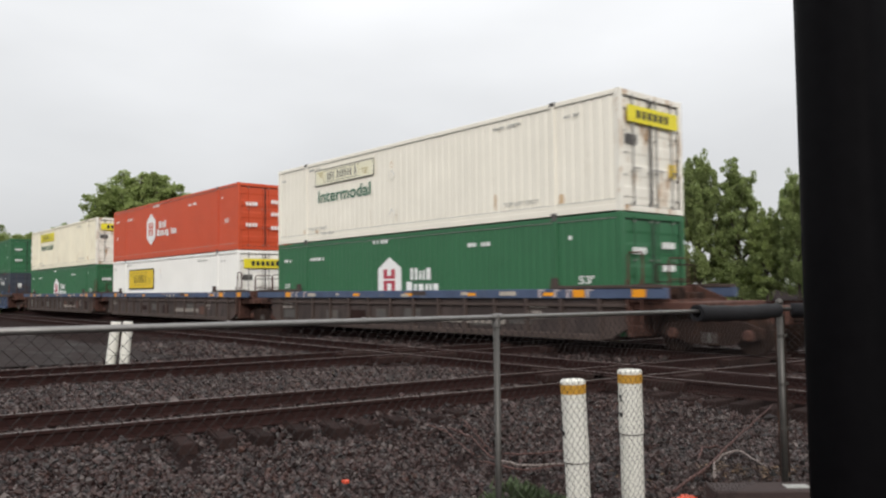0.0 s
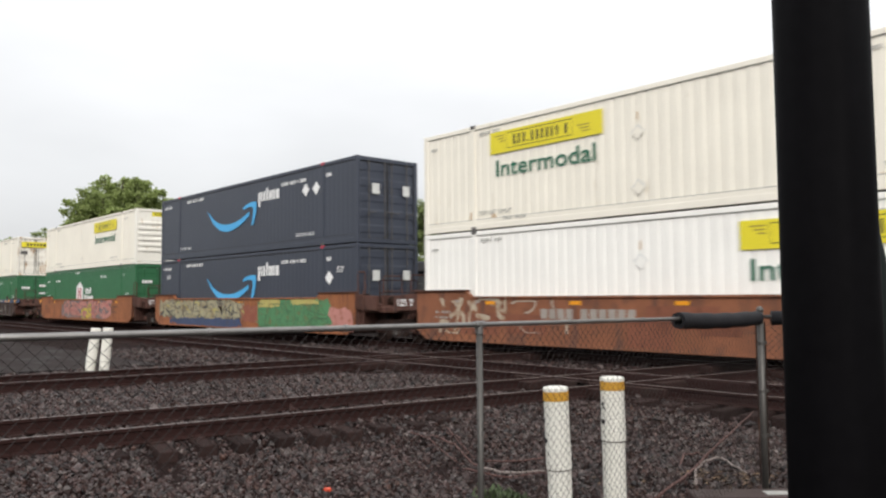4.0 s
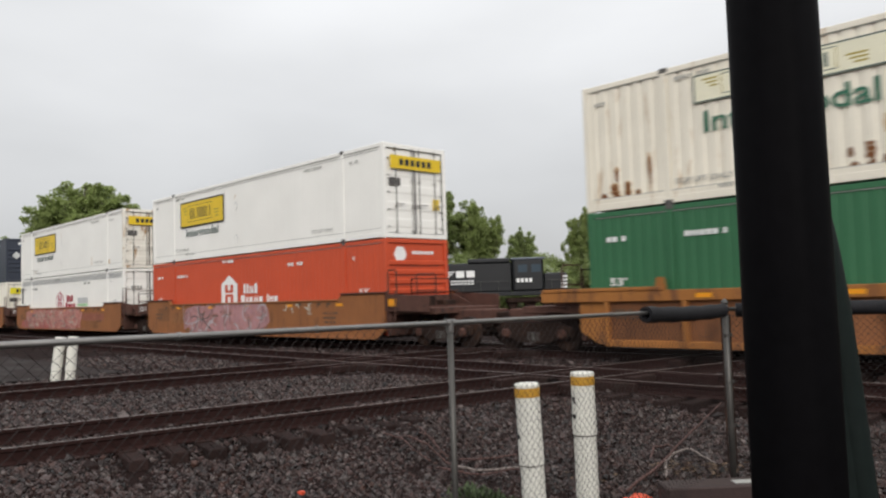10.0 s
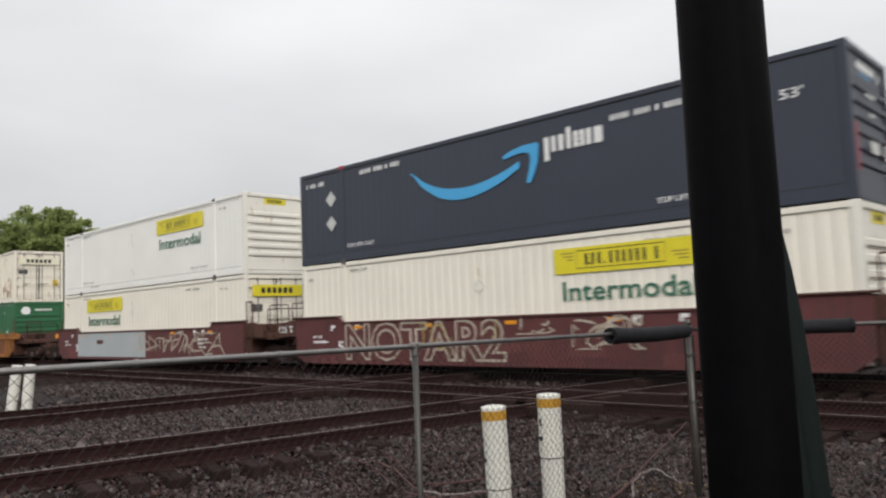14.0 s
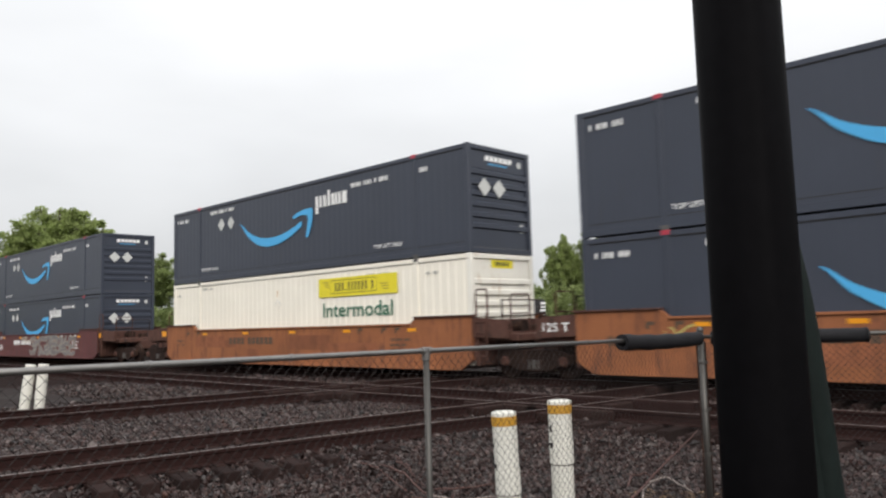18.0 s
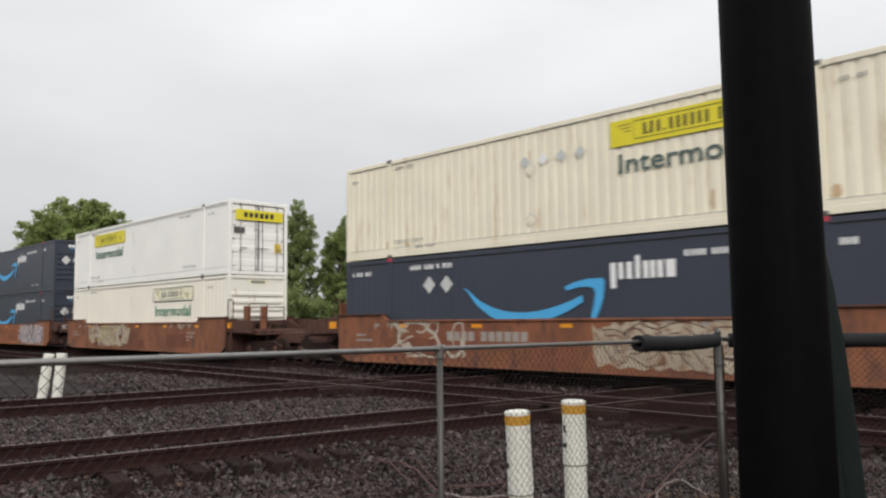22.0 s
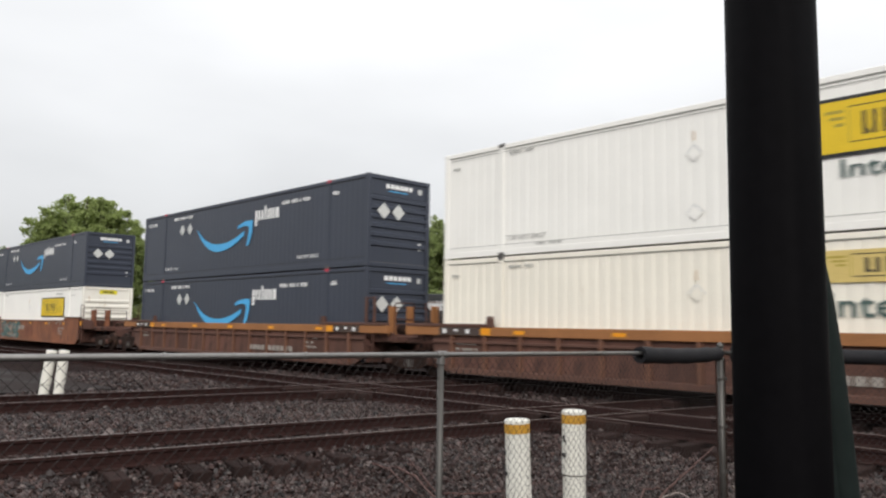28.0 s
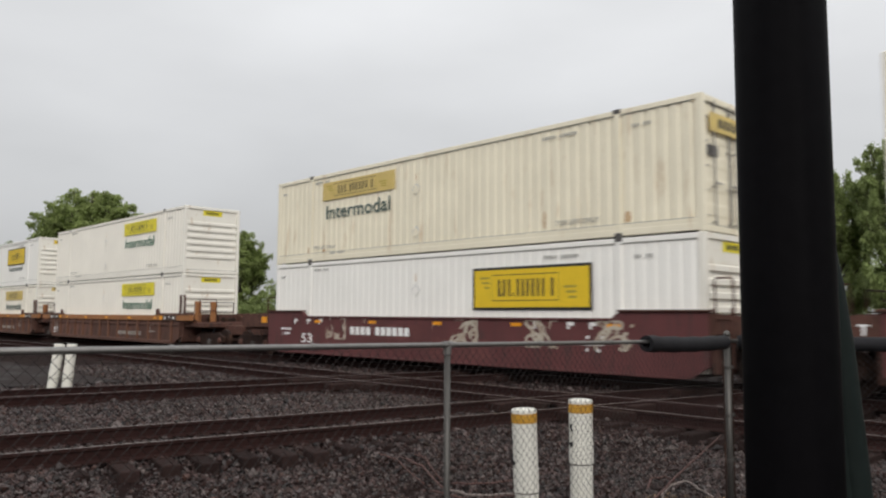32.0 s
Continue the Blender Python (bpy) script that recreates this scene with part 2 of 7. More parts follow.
GREENPOLE = material("dark_green_paint", (0.009, 0.0135, 0.0125), 0.6, vary=0.2, scale=5, bump=0.08, gloss=0.1)
FOAM = material("black_foam", (0.009, 0.009, 0.011), 0.75, gloss=0.25, vary=0.2, scale=14, bump=0.3)
def leaf_material(name, colour, vary):
    """Thin leaves: light passes through them."""
    m = material(name, colour, 0.65, vary=0.3, scale=0.5, fine=4, bump=0.0, island=vary, gloss=0.12)
    n, l = m.node_tree.nodes, m.node_tree.links
    b = n["Principled BSDF"]
    tr, mx = n.new("ShaderNodeBsdfTranslucent"), n.new("ShaderNodeMixShader")
    mx.inputs[0].default_value = 0.55
    l.new(b.inputs["Base Color"].links[0].from_socket, tr.inputs["Color"])
    l.new(b.outputs[0], mx.inputs[1])
    l.new(tr.outputs[0], mx.inputs[2])
    l.new(mx.outputs[0], n["Material Output"].inputs["Surface"])
    return m


LEAF = leaf_material("leaf_green", (0.305, 0.365, 0.140), 0.12)
LEAF_DARK = leaf_material("leaf_dark_green", (0.300, 0.360, 0.150), 0.12)
BARK = material("bark", (0.07, 0.055, 0.045), 0.9, vary=0.3, scale=4, bump=0.5)
WEED = material("weed_green", (0.05, 0.075, 0.03), 0.7, vary=0.25, scale=8, bump=0.0, island=0.3)
ROOT = material("dead_stem", (0.085, 0.042, 0.036), 0.85, vary=0.3, scale=8, bump=0.3)
PALEROOT = material("pale_hose", (0.20, 0.165, 0.15), 0.7, vary=0.2, scale=8, bump=0.2)
ORANGE_PLASTIC = material("orange_red_plastic", (0.62, 0.075, 0.03), 0.5, vary=0.15, scale=10, bump=0.1)
LOCOBLACK = material("locomotive_black", (0.012, 0.013, 0.015), 0.45, vary=0.2, scale=1, bump=0.05)
GLASS_DARK = material("dark_glass", (0.05, 0.07, 0.09), 0.08, vary=0.05, bump=0.0)
CAR_PAINT = {
    "orange": material("orange_car_paint", (0.265, 0.096, 0.038), 0.72, vary=0.38, scale=0.9, bump=0.1, stain=(0.135, 0.05, 0.028), stain_at=0.52, stain_scale=(3.0, 3.0, 0.6)),
    "ochre": material("ochre_car_paint", (0.255, 0.096, 0.031), 0.65, vary=0.24, scale=0.9, bump=0.1, stain=(0.16, 0.066, 0.026), stain_at=0.54, stain_scale=(3.0, 3.0, 0.6)),
    "rust": material("rust_orange_car_paint", (0.215, 0.082, 0.040), 0.75, vary=0.4, scale=0.9, bump=0.15, stain=(0.115, 0.052, 0.035), stain_at=0.49, stain_scale=(2.2, 2.2, 0.8)),
    "yellow": material("yellow_car_paint", (0.31, 0.122, 0.028), 0.68, vary=0.3, scale=0.9, bump=0.1, stain=(0.12, 0.05, 0.024), stain_at=0.50, stain_scale=(2.5, 2.5, 0.6)),
    "maroon": material("maroon_car_paint", (0.105, 0.032, 0.032), 0.65, vary=0.28, scale=0.9, bump=0.1, stain=(0.065, 0.030, 0.028), stain_at=0.52, stain_scale=(3.0, 3.0, 0.6)),
    "blue": material("blue_grey_car_paint", (0.06, 0.085, 0.15), 0.7, vary=0.3, scale=1.5, bump=0.1, stain=(0.16, 0.16, 0.17), stain_at=0.56, stain_scale=(1.5, 1.5, 1.5)),
    "brown": material("brown_car_paint", (0.098, 0.047, 0.034), 0.75, vary=0.3, scale=0.9, bump=0.15, stain=(0.12, 0.055, 0.035), stain_at=0.55, stain_scale=(2.5, 2.5, 0.7)),
    "post": material("brown_post_paint", (0.135, 0.062, 0.038), 0.75, vary=0.3, scale=0.9, bump=0.1),
    "grime": material("grimy_car_side", (0.060, 0.042, 0.036), 0.8, vary=0.3, scale=1.5, bump=0.2),
    "tan": material("tan_car_chord", (0.29, 0.125, 0.045), 0.7, vary=0.24, scale=0.9, bump=0.1),
    "grey": material("primer_grey_patch", (0.40, 0.43, 0.44), 0.6, vary=0.08, scale=0.8, bump=0.04),
}


# ---- mesh building ----
class Geo:
    """Collects vertices and faces of one mesh."""

    def __init__(self):
        self.v, self.f = [], []

    def add(self, verts, faces):
        k = len(self.v)
        self.v += [tuple(p) for p in verts]
        self.f += [tuple(k + i for i in q) for q in faces]
        return self

    def box(self, x0, x1, y0, y1, z0, z1, c=0.0):
        """A box; c cuts its edges off by that much."""
        if c <= 0:
            return self.add([(x0, y0, z0), (x1, y0, z0), (x1, y1, z0), (x0, y1, z0), (x0, y0, z1), (x1, y0, z1), (x1, y1, z1), (x0, y1, z1)],
                            [(0, 3, 2, 1), (4, 5, 6, 7), (0, 1, 5, 4), (1, 2, 6, 5), (2, 3, 7, 6), (3, 0, 4, 7)])
        v, idx = [], {}
        lo, hi = (x0, y0, z0), (x1, y1, z1)
        for sx in (0, 1):
            for sy in (0, 1):
                for sz in (0, 1):
                    s = (sx, sy, sz)
                    for ax in range(3):
                        p = [(hi if s[i] else lo)[i] for i in range(3)]
                        for o in range(3):
                            if o != ax:
                                p[o] += -c if s[o] else c
                        idx[s, ax] = len(v)
                        v.append(p)
        f = []
        for ax in range(3):
            o1, o2 = (ax + 1) % 3, (ax + 2) % 3
            for side in (0, 1):
                q = []
                for a, b_ in ((0, 0), (1, 0), (1, 1), (0, 1)):
                    s = [0, 0, 0]
                    s[ax], s[o1], s[o2] = side, a, b_
                    q.append(idx[tuple(s), ax])
                f.append(q if side else q[::-1])
            for a in (0, 1):
                for b_ in (0, 1):
                    s0, s1 = [0, 0, 0], [0, 0, 0]
                    s0[o1] = s1[o1] = a
                    s0[o2] = s1[o2] = b_
                    s1[ax] = 1
                    q = [idx[tuple(s0), o1], idx[tuple(s1), o1], idx[tuple(s1), o2], idx[tuple(s0), o2]]
                    f.append(q if (a == b_) == True else q[::-1])
        for sx in (0, 1):
            for sy in (0, 1):
                for sz in (0, 1):
                    s = (sx, sy, sz)
                    q = [idx[s, 0], idx[s, 1], idx[s, 2]]
                    f.append(q if (sx + sy + sz) % 2 == 1 else q[::-1])
        return self.add(v, f)

    def plate(self, poly, y0, y1):
        """A polygon in x and z, thick from y0 to y1."""
        n = len(poly)
        v = [(x, y0, z) for x, z in poly] + [(x, y1, z) for x, z in poly]
        f = [tuple(range(n)), tuple(range(2 * n - 1, n - 1, -1))]
        f += [((i + 1) % n, i, n + i, n + (i + 1) % n) for i in range(n)]
        return self.add(v, f)

    def tube(self, pts, r, n=8, cap=True):
        pts = [Vector(p) for p in pts]
        rs = r if isinstance(r, (list, tuple)) else [r] * len(pts)
        v, f = [], []
        for i, p in enumerate(pts):
            d = (pts[min(i + 1, len(pts) - 1)] - pts[max(i - 1, 0)]).normalized()
            u = d.cross(Vector((0, 0, 1)) if abs(d.z) < 0.9 else Vector((1, 0, 0))).normalized()
            w = d.cross(u)
            for k in range(n):
                a = 2 * math.pi * k / n
                v.append(p + (u * math.cos(a) + w * math.sin(a)) * rs[i])
        for i in range(len(pts) - 1):
            for k in range(n):
                f.append((i * n + k, i * n + (k + 1) % n, (i + 1) * n + (k + 1) % n, (i + 1) * n + k))
        if cap:
            f += [tuple(range(n - 1, -1, -1)), tuple(range((len(pts) - 1) * n, len(pts) * n))]
        return self.add(v, f)

    def mesh(self, name, mat):
        me = bpy.data.meshes.new(name)
        me.from_pydata(self.v, [], self.f)
        if mat:
            me.materials.append(mat)
        bm = bmesh.new()
        bm.from_mesh(me)
        bmesh.ops.recalc_face_normals(bm, faces=bm.faces)
        bm.to_mesh(me)
        bm.free()
        return me


SHARED = {}


def shared(key, mat, build):
    """One mesh for alike parts of one material."""
    k = (key, mat.name)
    if k not in SHARED:
        SHARED[k] = build().mesh(key if isinstance(key, str) else str(key[0]), mat)
    return SHARED[k]


def part(name, mesh, parent, label="", at=(0, 0, 0), kind=""):
    ob = new(name, mesh)
    kind = "stuff" if name == "lettering" else kind
    ob.parent = parent
    ob.location = at
    return tagged(ob, label=label, kind=kind)


def thing(name, label, category, group="", kind=""):
    return tagged(new(name), label, category, group, kind)


def smooth(me):
    for p in me.polygons:
        p.use_smooth = True
    return me


TEXTS = {}


def text_mesh(words, width, height, mat, bold=0.012):
    """Flat lettering in x and z that faces -y, fitted into width and height, from its lower left corner."""
    key = (words, round(width, 3), round(height, 3), mat.name, bold)
    if key in TEXTS:
        return TEXTS[key]
    cu = bpy.data.curves.new("lettering", "FONT")
    cu.body, cu.extrude, cu.offset, cu.resolution_u = words, 0.0, bold, 3
    ob = new("lettering_source", cu)
    dg = bpy.context.evaluated_depsgraph_get()
    dg.update()
    me = bpy.data.meshes.new_from_object(ob.evaluated_get(dg))
    bpy.data.objects.remove(ob)
    xs, ys = [v.co.x for v in me.vertices], [v.co.y for v in me.vertices]
    for v in me.vertices:
        v.co = ((v.co.x - min(xs)) / (max(xs) - min(xs)) * width, 0, (v.co.y - min(ys)) / (max(ys) - min(ys)) * height)
    me.materials.clear()
    me.materials.append(mat)
    TEXTS[key] = me
    return me

# ---- the setting: ground, tracks ----
TRAIN_Y = 14.614          # near faces of the boxes on the train
UPPER, LOWER = 3.206, 0.306
CL, CW, CH = 16.15, 2.59, 2.89


def ground_height(x, y):
    """Level ballast round the tracks, a low shoulder towards the fence, level ground beyond."""
    d = near_track_distance(x, y)
    s = x * A_DIR[0] + y * A_DIR[1]
    bare = max(0.0, min(1.0, (s - 1.2) / 0.5)) * max(0.0, min(1.0, (5.6 - s) / 1.2))
    if d > 0.45:
        return -0.205
    return -0.20 - 0.115 * bare * (1 - max(0.0, min(1.0, d / 0.45))) - 0.13 * max(0.0, min(1.0, -d / 1.6)) + 0.08 * max(0.0, min(1.0, (-d - 2.5) / 2.5))


A_DIR = (math.cos(radians(79.52)), math.sin(radians(79.52)))
A_N = (-A_DIR[1], A_DIR[0])
A_OFF, B_OFF, M_OFF = 9.303, 15.517, 10.665   # the near rail of each track, from the origin
GAUGE = 1.435


def near_track_distance(x, y):
    """Metres beyond the nearest tie ends of the near crossing track (negative on the camera's side)."""
    return x * A_N[0] + y * A_N[1] - (A_OFF - 0.55)


def build_ground():
    g = Geo()
    xs = [-1500, -300, -120, -60] + [-40 + 1.0 * i for i in range(61)] + [30, 60, 150, 400, 1500]
    ys = [-1200, -200, -60, -20] + [-8 + 1.0 * i for i in range(41)] + [40, 60, 90, 140, 300, 1500]
    nx, ny = len(xs), len(ys)
    verts = []
    for y in ys:
        for x in xs:
            z = ground_height(x, y)
            if abs(x) < 45 and -9 < y < 34:
                z += 0.03 * noise.noise((x * 0.9, y * 0.9, 0.0))
            verts.append((x, y, z))
    faces = [(j * nx + i, j * nx + i + 1, (j + 1) * nx + i + 1, (j + 1) * nx + i) for j in range(ny - 1) for i in range(nx - 1)]
    g.add(verts, faces)
    return tagged(new("ground", smooth(g.mesh("ground", BALLAST))), "dark grey crushed-stone ballast ground", "ground", kind="structure")


build_ground()


def build_yard():
    """A bare grey yard beyond the far crossing track."""
    g = Geo()
    xs, ys = [-58 + 1.5 * i for i in range(26)], [-12 + 1.5 * i for i in range(14)]
    xs.append(-19.2)
    v = [(x + (0.35 * noise.noise((y * 0.8, 4.0, 0.0)) + 0.16 * (y - 4.0) if x > -19.3 else 0.0), y + (0.3 * noise.noise((x * 0.7, 7.0, 0.0)) if y > 7 else 0.0), -0.163 + 0.006 * noise.noise((x, y, 2.0))) for y in ys for x in xs]
    nx = len(xs)
    g.add(v, [(j * nx + i, j * nx + i + 1, (j + 1) * nx + i + 1, (j + 1) * nx + i) for j in range(len(ys) - 1) for i in range(nx - 1)])
    return tagged(new("yard", smooth(g.mesh("yard", EARTH))), "bare pale grey gravel yard", "ground", kind="structure")


build_yard()


def rail_section(x0, x1):
    """One rail along x, its head's top at z = 0, centred on y = 0."""
    prof = [(-0.070, -0.180), (0.070, -0.180), (0.070, -0.165), (0.012, -0.140), (0.010, -0.050), (0.036, -0.038), (0.036, -0.008),
            (0.028, -0.001), (-0.028, -0.001), (-0.036, -0.008), (-0.036, -0.038), (-0.010, -0.050), (-0.012, -0.140), (-0.070, -0.165)]
    g = Geo()
    n = len(prof)
    g.add([(x0, y, z) for y, z in prof] + [(x1, y, z) for y, z in prof],
          [tuple(range(n)), tuple(range(2 * n - 1, n - 1, -1))] + [(i, (i + 1) % n, n + (i + 1) % n, n + i) for i in range(n)])
    return g


def build_track(origin, turn, x0, x1, tie0, tie1, drop, label, near_ties):
    """A track along its own x axis, near rail at y = 0, far rail at y = GAUGE."""
    t = thing("track", label, "railway track", "railway tracks", kind="structure")
    t.matrix_world = pose(origin[0], origin[1], drop, 0, 0, turn)
    for y in (0.0, GAUGE):
        r = part("rail", rail_section(x0, x1).mesh("rail", RAILRUST), t, at=(0, y, 0))
        part("rail_head", Geo().box(x0, x1, -0.017, 0.017, -0.004, 0.0012).mesh("rail_head", RAILHEAD), r, "worn bare steel running surface")
    tie = shared("tie", TIE, lambda: Geo().box(-0.102, 0.102, -0.66, GAUGE + 0.66, -0.36, -0.178, 0.012))
    plate = shared("tie_plate", RUSTBROWN, lambda: Geo().box(-0.09, 0.09, -0.17, 0.17, -0.182, -0.166, 0.004).box(-0.075, -0.05, -0.11, -0.07, -0.17, -0.148).box(0.05, 0.075, 0.07, 0.11, -0.17, -0.148))
    rnd = random.Random(int(abs(origin[0]) * 100) + 3)
    x = tie0
    while x < tie1:
        o = part("tie", tie, t, at=(x + rnd.uniform(-0.03, 0.03), rnd.uniform(-0.07, 0.07), rnd.uniform(-0.015, 0.008)))
        o.rotation_euler[2] = rnd.uniform(-0.02, 0.02)
        if near_ties[0] < x < near_ties[1]:
            for y in (0.0, GAUGE):
                part("tie_plate", plate, o, at=(0, y - o.location.y, -o.location.z))
        x += 0.44
    return t


A_O = (A_N[0] * A_OFF, A_N[1] * A_OFF)
B_O = (A_N[0] * B_OFF, A_N[1] * B_OFF)
build_track(A_O, 79.52, -60, 120, -7.87, 24, 0.0, "rusty near crossing track on dark wooden ties", (-2, 14))
build_track(B_O, 79.52, -60, 120, -6, 26, 0.0, "rusty far crossing track on dark wooden ties", (-2, 16))
build_track((0, M_OFF), 0.0, -400, 300, -42, 12, -0.0045, "rusty empty main track beside the train", (-22, 4))
build_track((0, TRAIN_Y + CW / 2 - GAUGE / 2), 0.0, -400, 300, -50, 12, -0.0045, "main track under the moving train", (-30, 4))


# guard rails and heavy castings where the tracks cross
def crossing_point(off_a, y):
    """Where a crossing rail at that offset meets a main rail at that y."""
    x = (off_a - y * A_N[1]) / A_N[0]
    return x, y


def build_crossing(off, y0, name_label):
    t = thing("track_crossing", name_label, "rail crossing", "rail crossings", kind="structure")
    pts = [crossing_point(off + a, y0 + b) for a in (0, GAUGE) for b in (0, GAUGE)]
    cx, cy = sum(p[0] for p in pts) / 4, sum(p[1] for p in pts) / 4
    t.matrix_world = pose(cx, cy, 0)
    for k, (px, py) in enumerate(pts):
        g = Geo().box(-0.85, 0.85, -0.14, 0.14, -0.18, -0.034, 0.015)
        g.box(-0.14, 0.14, -0.80, 0.80, -0.181, -0.036, 0.015)
        part("casting", g.mesh("casting", RUSTBROWN), t, at=(px - cx, py - cy, 0))
    for b in (0.12, GAUGE - 0.12):
        part("guard_rail", Geo().box(-2.1, 2.1, -0.035, 0.035, -0.17, -0.012, 0.006).mesh("guard_rail", RAILRUST), t, at=(0, y0 + b - cy, 0))
    timber = shared("timber", TIE, lambda: Geo().box(-2.3, 2.3, -0.13, 0.13, -0.36, -0.183, 0.012))
    for k in range(6):
        part("timber", timber, t, at=(0, -0.75 + 0.3 * k, 0.003 * (k % 2)))
    return t


for off in (A_OFF, B_OFF):
    build_crossing(off, M_OFF, "rusty cast rail crossing over timbers")
    build_crossing(off, TRAIN_Y + CW / 2 - GAUGE / 2, "rusty cast rail crossing over timbers")


# ---- shipping boxes ----
SMALLINK = material("faded_sign_ink", (0.38, 0.30, 0.045), 0.6, vary=0.15, bump=0.0)
MINTMARK = material("green_stripe", (0.35, 0.62, 0.35), 0.5, vary=0.08, bump=0.0)
BANDGREY = material("pale_grey_band", (0.50, 0.51, 0.51), 0.55, vary=0.08, scale=0.8, bump=0.02)
def corrugated(x0, x1, z0, z1, y, depth, pitch, out=-1):
    """A sheet in x and z with upright folds, its outer faces at y."""
    g = Geo()
    n = max(1, round((x1 - x0) / pitch))
    p = (x1 - x0) / n
    xs = []
    for i in range(n):
        a = x0 + i * p
        xs += [(a, 0), (a + 0.52 * p, 0), (a + 0.62 * p, depth), (a + 0.90 * p, depth)]
    xs.append((x1, 0))
    v = [(x, y - out * d, z) for z in (z0, z1) for x, d in xs]
    m = len(xs)
    g.add(v, [(i, i + 1, m + i + 1, m + i) for i in range(m - 1)])
    return g


def ribbed_end(x, y0, y1, z0, z1, ribs, bulge):
    """An end wall at x with level ribs."""
    g = Geo()
    h = (z1 - z0) / ribs
    prof = []
    for i in range(ribs):
        a = z0 + i * h
        prof += [(a, 0), (a + 0.30 * h, 0), (a + 0.42 * h, bulge), (a + 0.78 * h, bulge), (a + 0.9 * h, 0)]
    prof.append((z1, 0))
    m = len(prof)
    g.add([(x + d, y0, z) for z, d in prof] + [(x + d, y1, z) for z, d in prof], [(i, i + 1, m + i + 1, m + i) for i in range(m - 1)])
    g.add([(x - 0.05, y0, z0), (x - 0.05, y1, z0), (x - 0.05, y1, z1), (x - 0.05, y0, z1)], [(0, 1, 2, 3)])
    return g


def blocks(widths, x, z, h, gap, y=-0.004):
    """A row of plain upright bars in place of lettering."""
    g = Geo()
    for w in widths:
        if w > 0:
            g.box(x, x + w, y, y + 0.004, z, z + h)
        x += abs(w) + gap
    return g


def mark(name, g, mat, parent, label=""):
    return part(name, g.mesh(name, mat), parent, label, kind="stuff" if name in ("data_bar", "end_bar", "scuff") else "")


def row_of_blocks(name, widths, x, z, h, gap, mat, parent, y=-0.005):
    """Plain blocks in place of a name, each a part."""
    for w in widths:
        if w > 0:
            me = shared(("block", round(w, 3), round(h, 3)), mat, lambda: Geo().box(0, w, 0, 0.004, 0, h))
            part(name, me, parent, at=(x, y, z))
        x += abs(w) + gap


def arc(pts_low, pts_high, y):
    """A band between two rows of points in x and z."""
    n = len(pts_low)
    v = [(x, y, z) for x, z in pts_low] + [(x, y, z) for x, z in pts_high]
    return Geo().add(v, [(i, i + 1, n + i + 1, n + i) for i in range(n - 1)])


def smile(lift=0.0, y=-0.006):
    """A curved arrow: a crescent that swings up to a hooked head."""
    up = ((5.05, 1.94), (5.6, 1.59), (6.2, 1.36), (6.8, 1.27), (7.4, 1.28), (8.0, 1.38), (8.5, 1.52), (8.82, 1.64))
    low = ((5.05, 1.92), (5.5, 1.47), (6.1, 1.12), (6.7, 0.98), (7.3, 0.99), (7.9, 1.11), (8.4, 1.28), (8.82, 1.47))

    def bent(p, x):
        i = max(k for k in range(len(p) - 1) if p[k][0] <= x)
        p0, p1, p2, p3 = p[max(i - 1, 0)], p[i], p[i + 1], p[min(i + 2, len(p) - 1)]
        u = (x - p1[0]) / (p2[0] - p1[0])
        m1, m2 = (p2[1] - p0[1]) / 2, (p3[1] - p1[1]) / 2
        return lift + (2 * u ** 3 - 3 * u * u + 1) * p1[1] + (u ** 3 - 2 * u * u + u) * m1 + (3 * u * u - 2 * u ** 3) * p2[1] + (u ** 3 - u * u) * m2
    xs = [5.05 + 3.76 * i / 30 for i in range(31)]
    g = arc([(x, bent(low, x)) for x in xs], [(x, bent(up, x)) for x in xs], y)
    head = [(8.30, 1.83), (8.55, 1.93), (8.95, 2.00), (9.36, 2.00), (9.41, 1.92), (9.36, 1.55), (9.22, 1.22), (9.12, 1.07), (9.00, 1.08), (9.10, 1.40), (9.15, 1.64), (9.12, 1.78), (8.95, 1.82), (8.70, 1.82), (8.35, 1.75)]
    g.plate([(x, z + lift) for x, z in head], y - 0.0015, y + 0.002)
    return g


def rust_runs(t, places, seed, mat=RUSTSTREAK, wide=1.0, y=0.0195):
    """Rust that runs down the outer folds of a side wall from chips in the paint."""
    rnd = random.Random(seed)
    n = round((CL - 0.32) / 0.29)
    p = (CL - 0.32) / n
    g = Geo()
    for x0, x1, z0, z1, count in places:
        for _ in range(count):
            c = 0.16 + (int((rnd.uniform(x0, x1) - 0.16) / p) + 0.2) * p + rnd.uniform(-0.05, 0.05)
            top = z0 + (z1 - z0) * rnd.random() ** 2.2
            h, w = rnd.uniform(0.15, 0.5) * (1.3 if top > z0 + 0.4 else 0.9), rnd.uniform(0.03, 0.075) * (1.0 if top > z0 + 0.5 else 1.35) * wide
            low = max(0.19, top - h)
            lo, hi = [], []
            for i in range(9):
                u = i / 8
                q = w * (0.5 + 0.9 * math.sin(math.pi * (0.12 + 0.8 * u)) ** 0.7) * rnd.uniform(0.55, 1.1)
                z = low + (top - low) * u
                lo.append((c - q * rnd.uniform(0.5, 1.0), z))
                hi.append((c + q * rnd.uniform(0.5, 1.0), z))
            a = arc(lo, hi, y - 0.0004 * rnd.random())
            g.add(a.v, a.f)
    part("rust_run", g.mesh("rust_run", mat), t, "brown rust runs", kind="stuff")


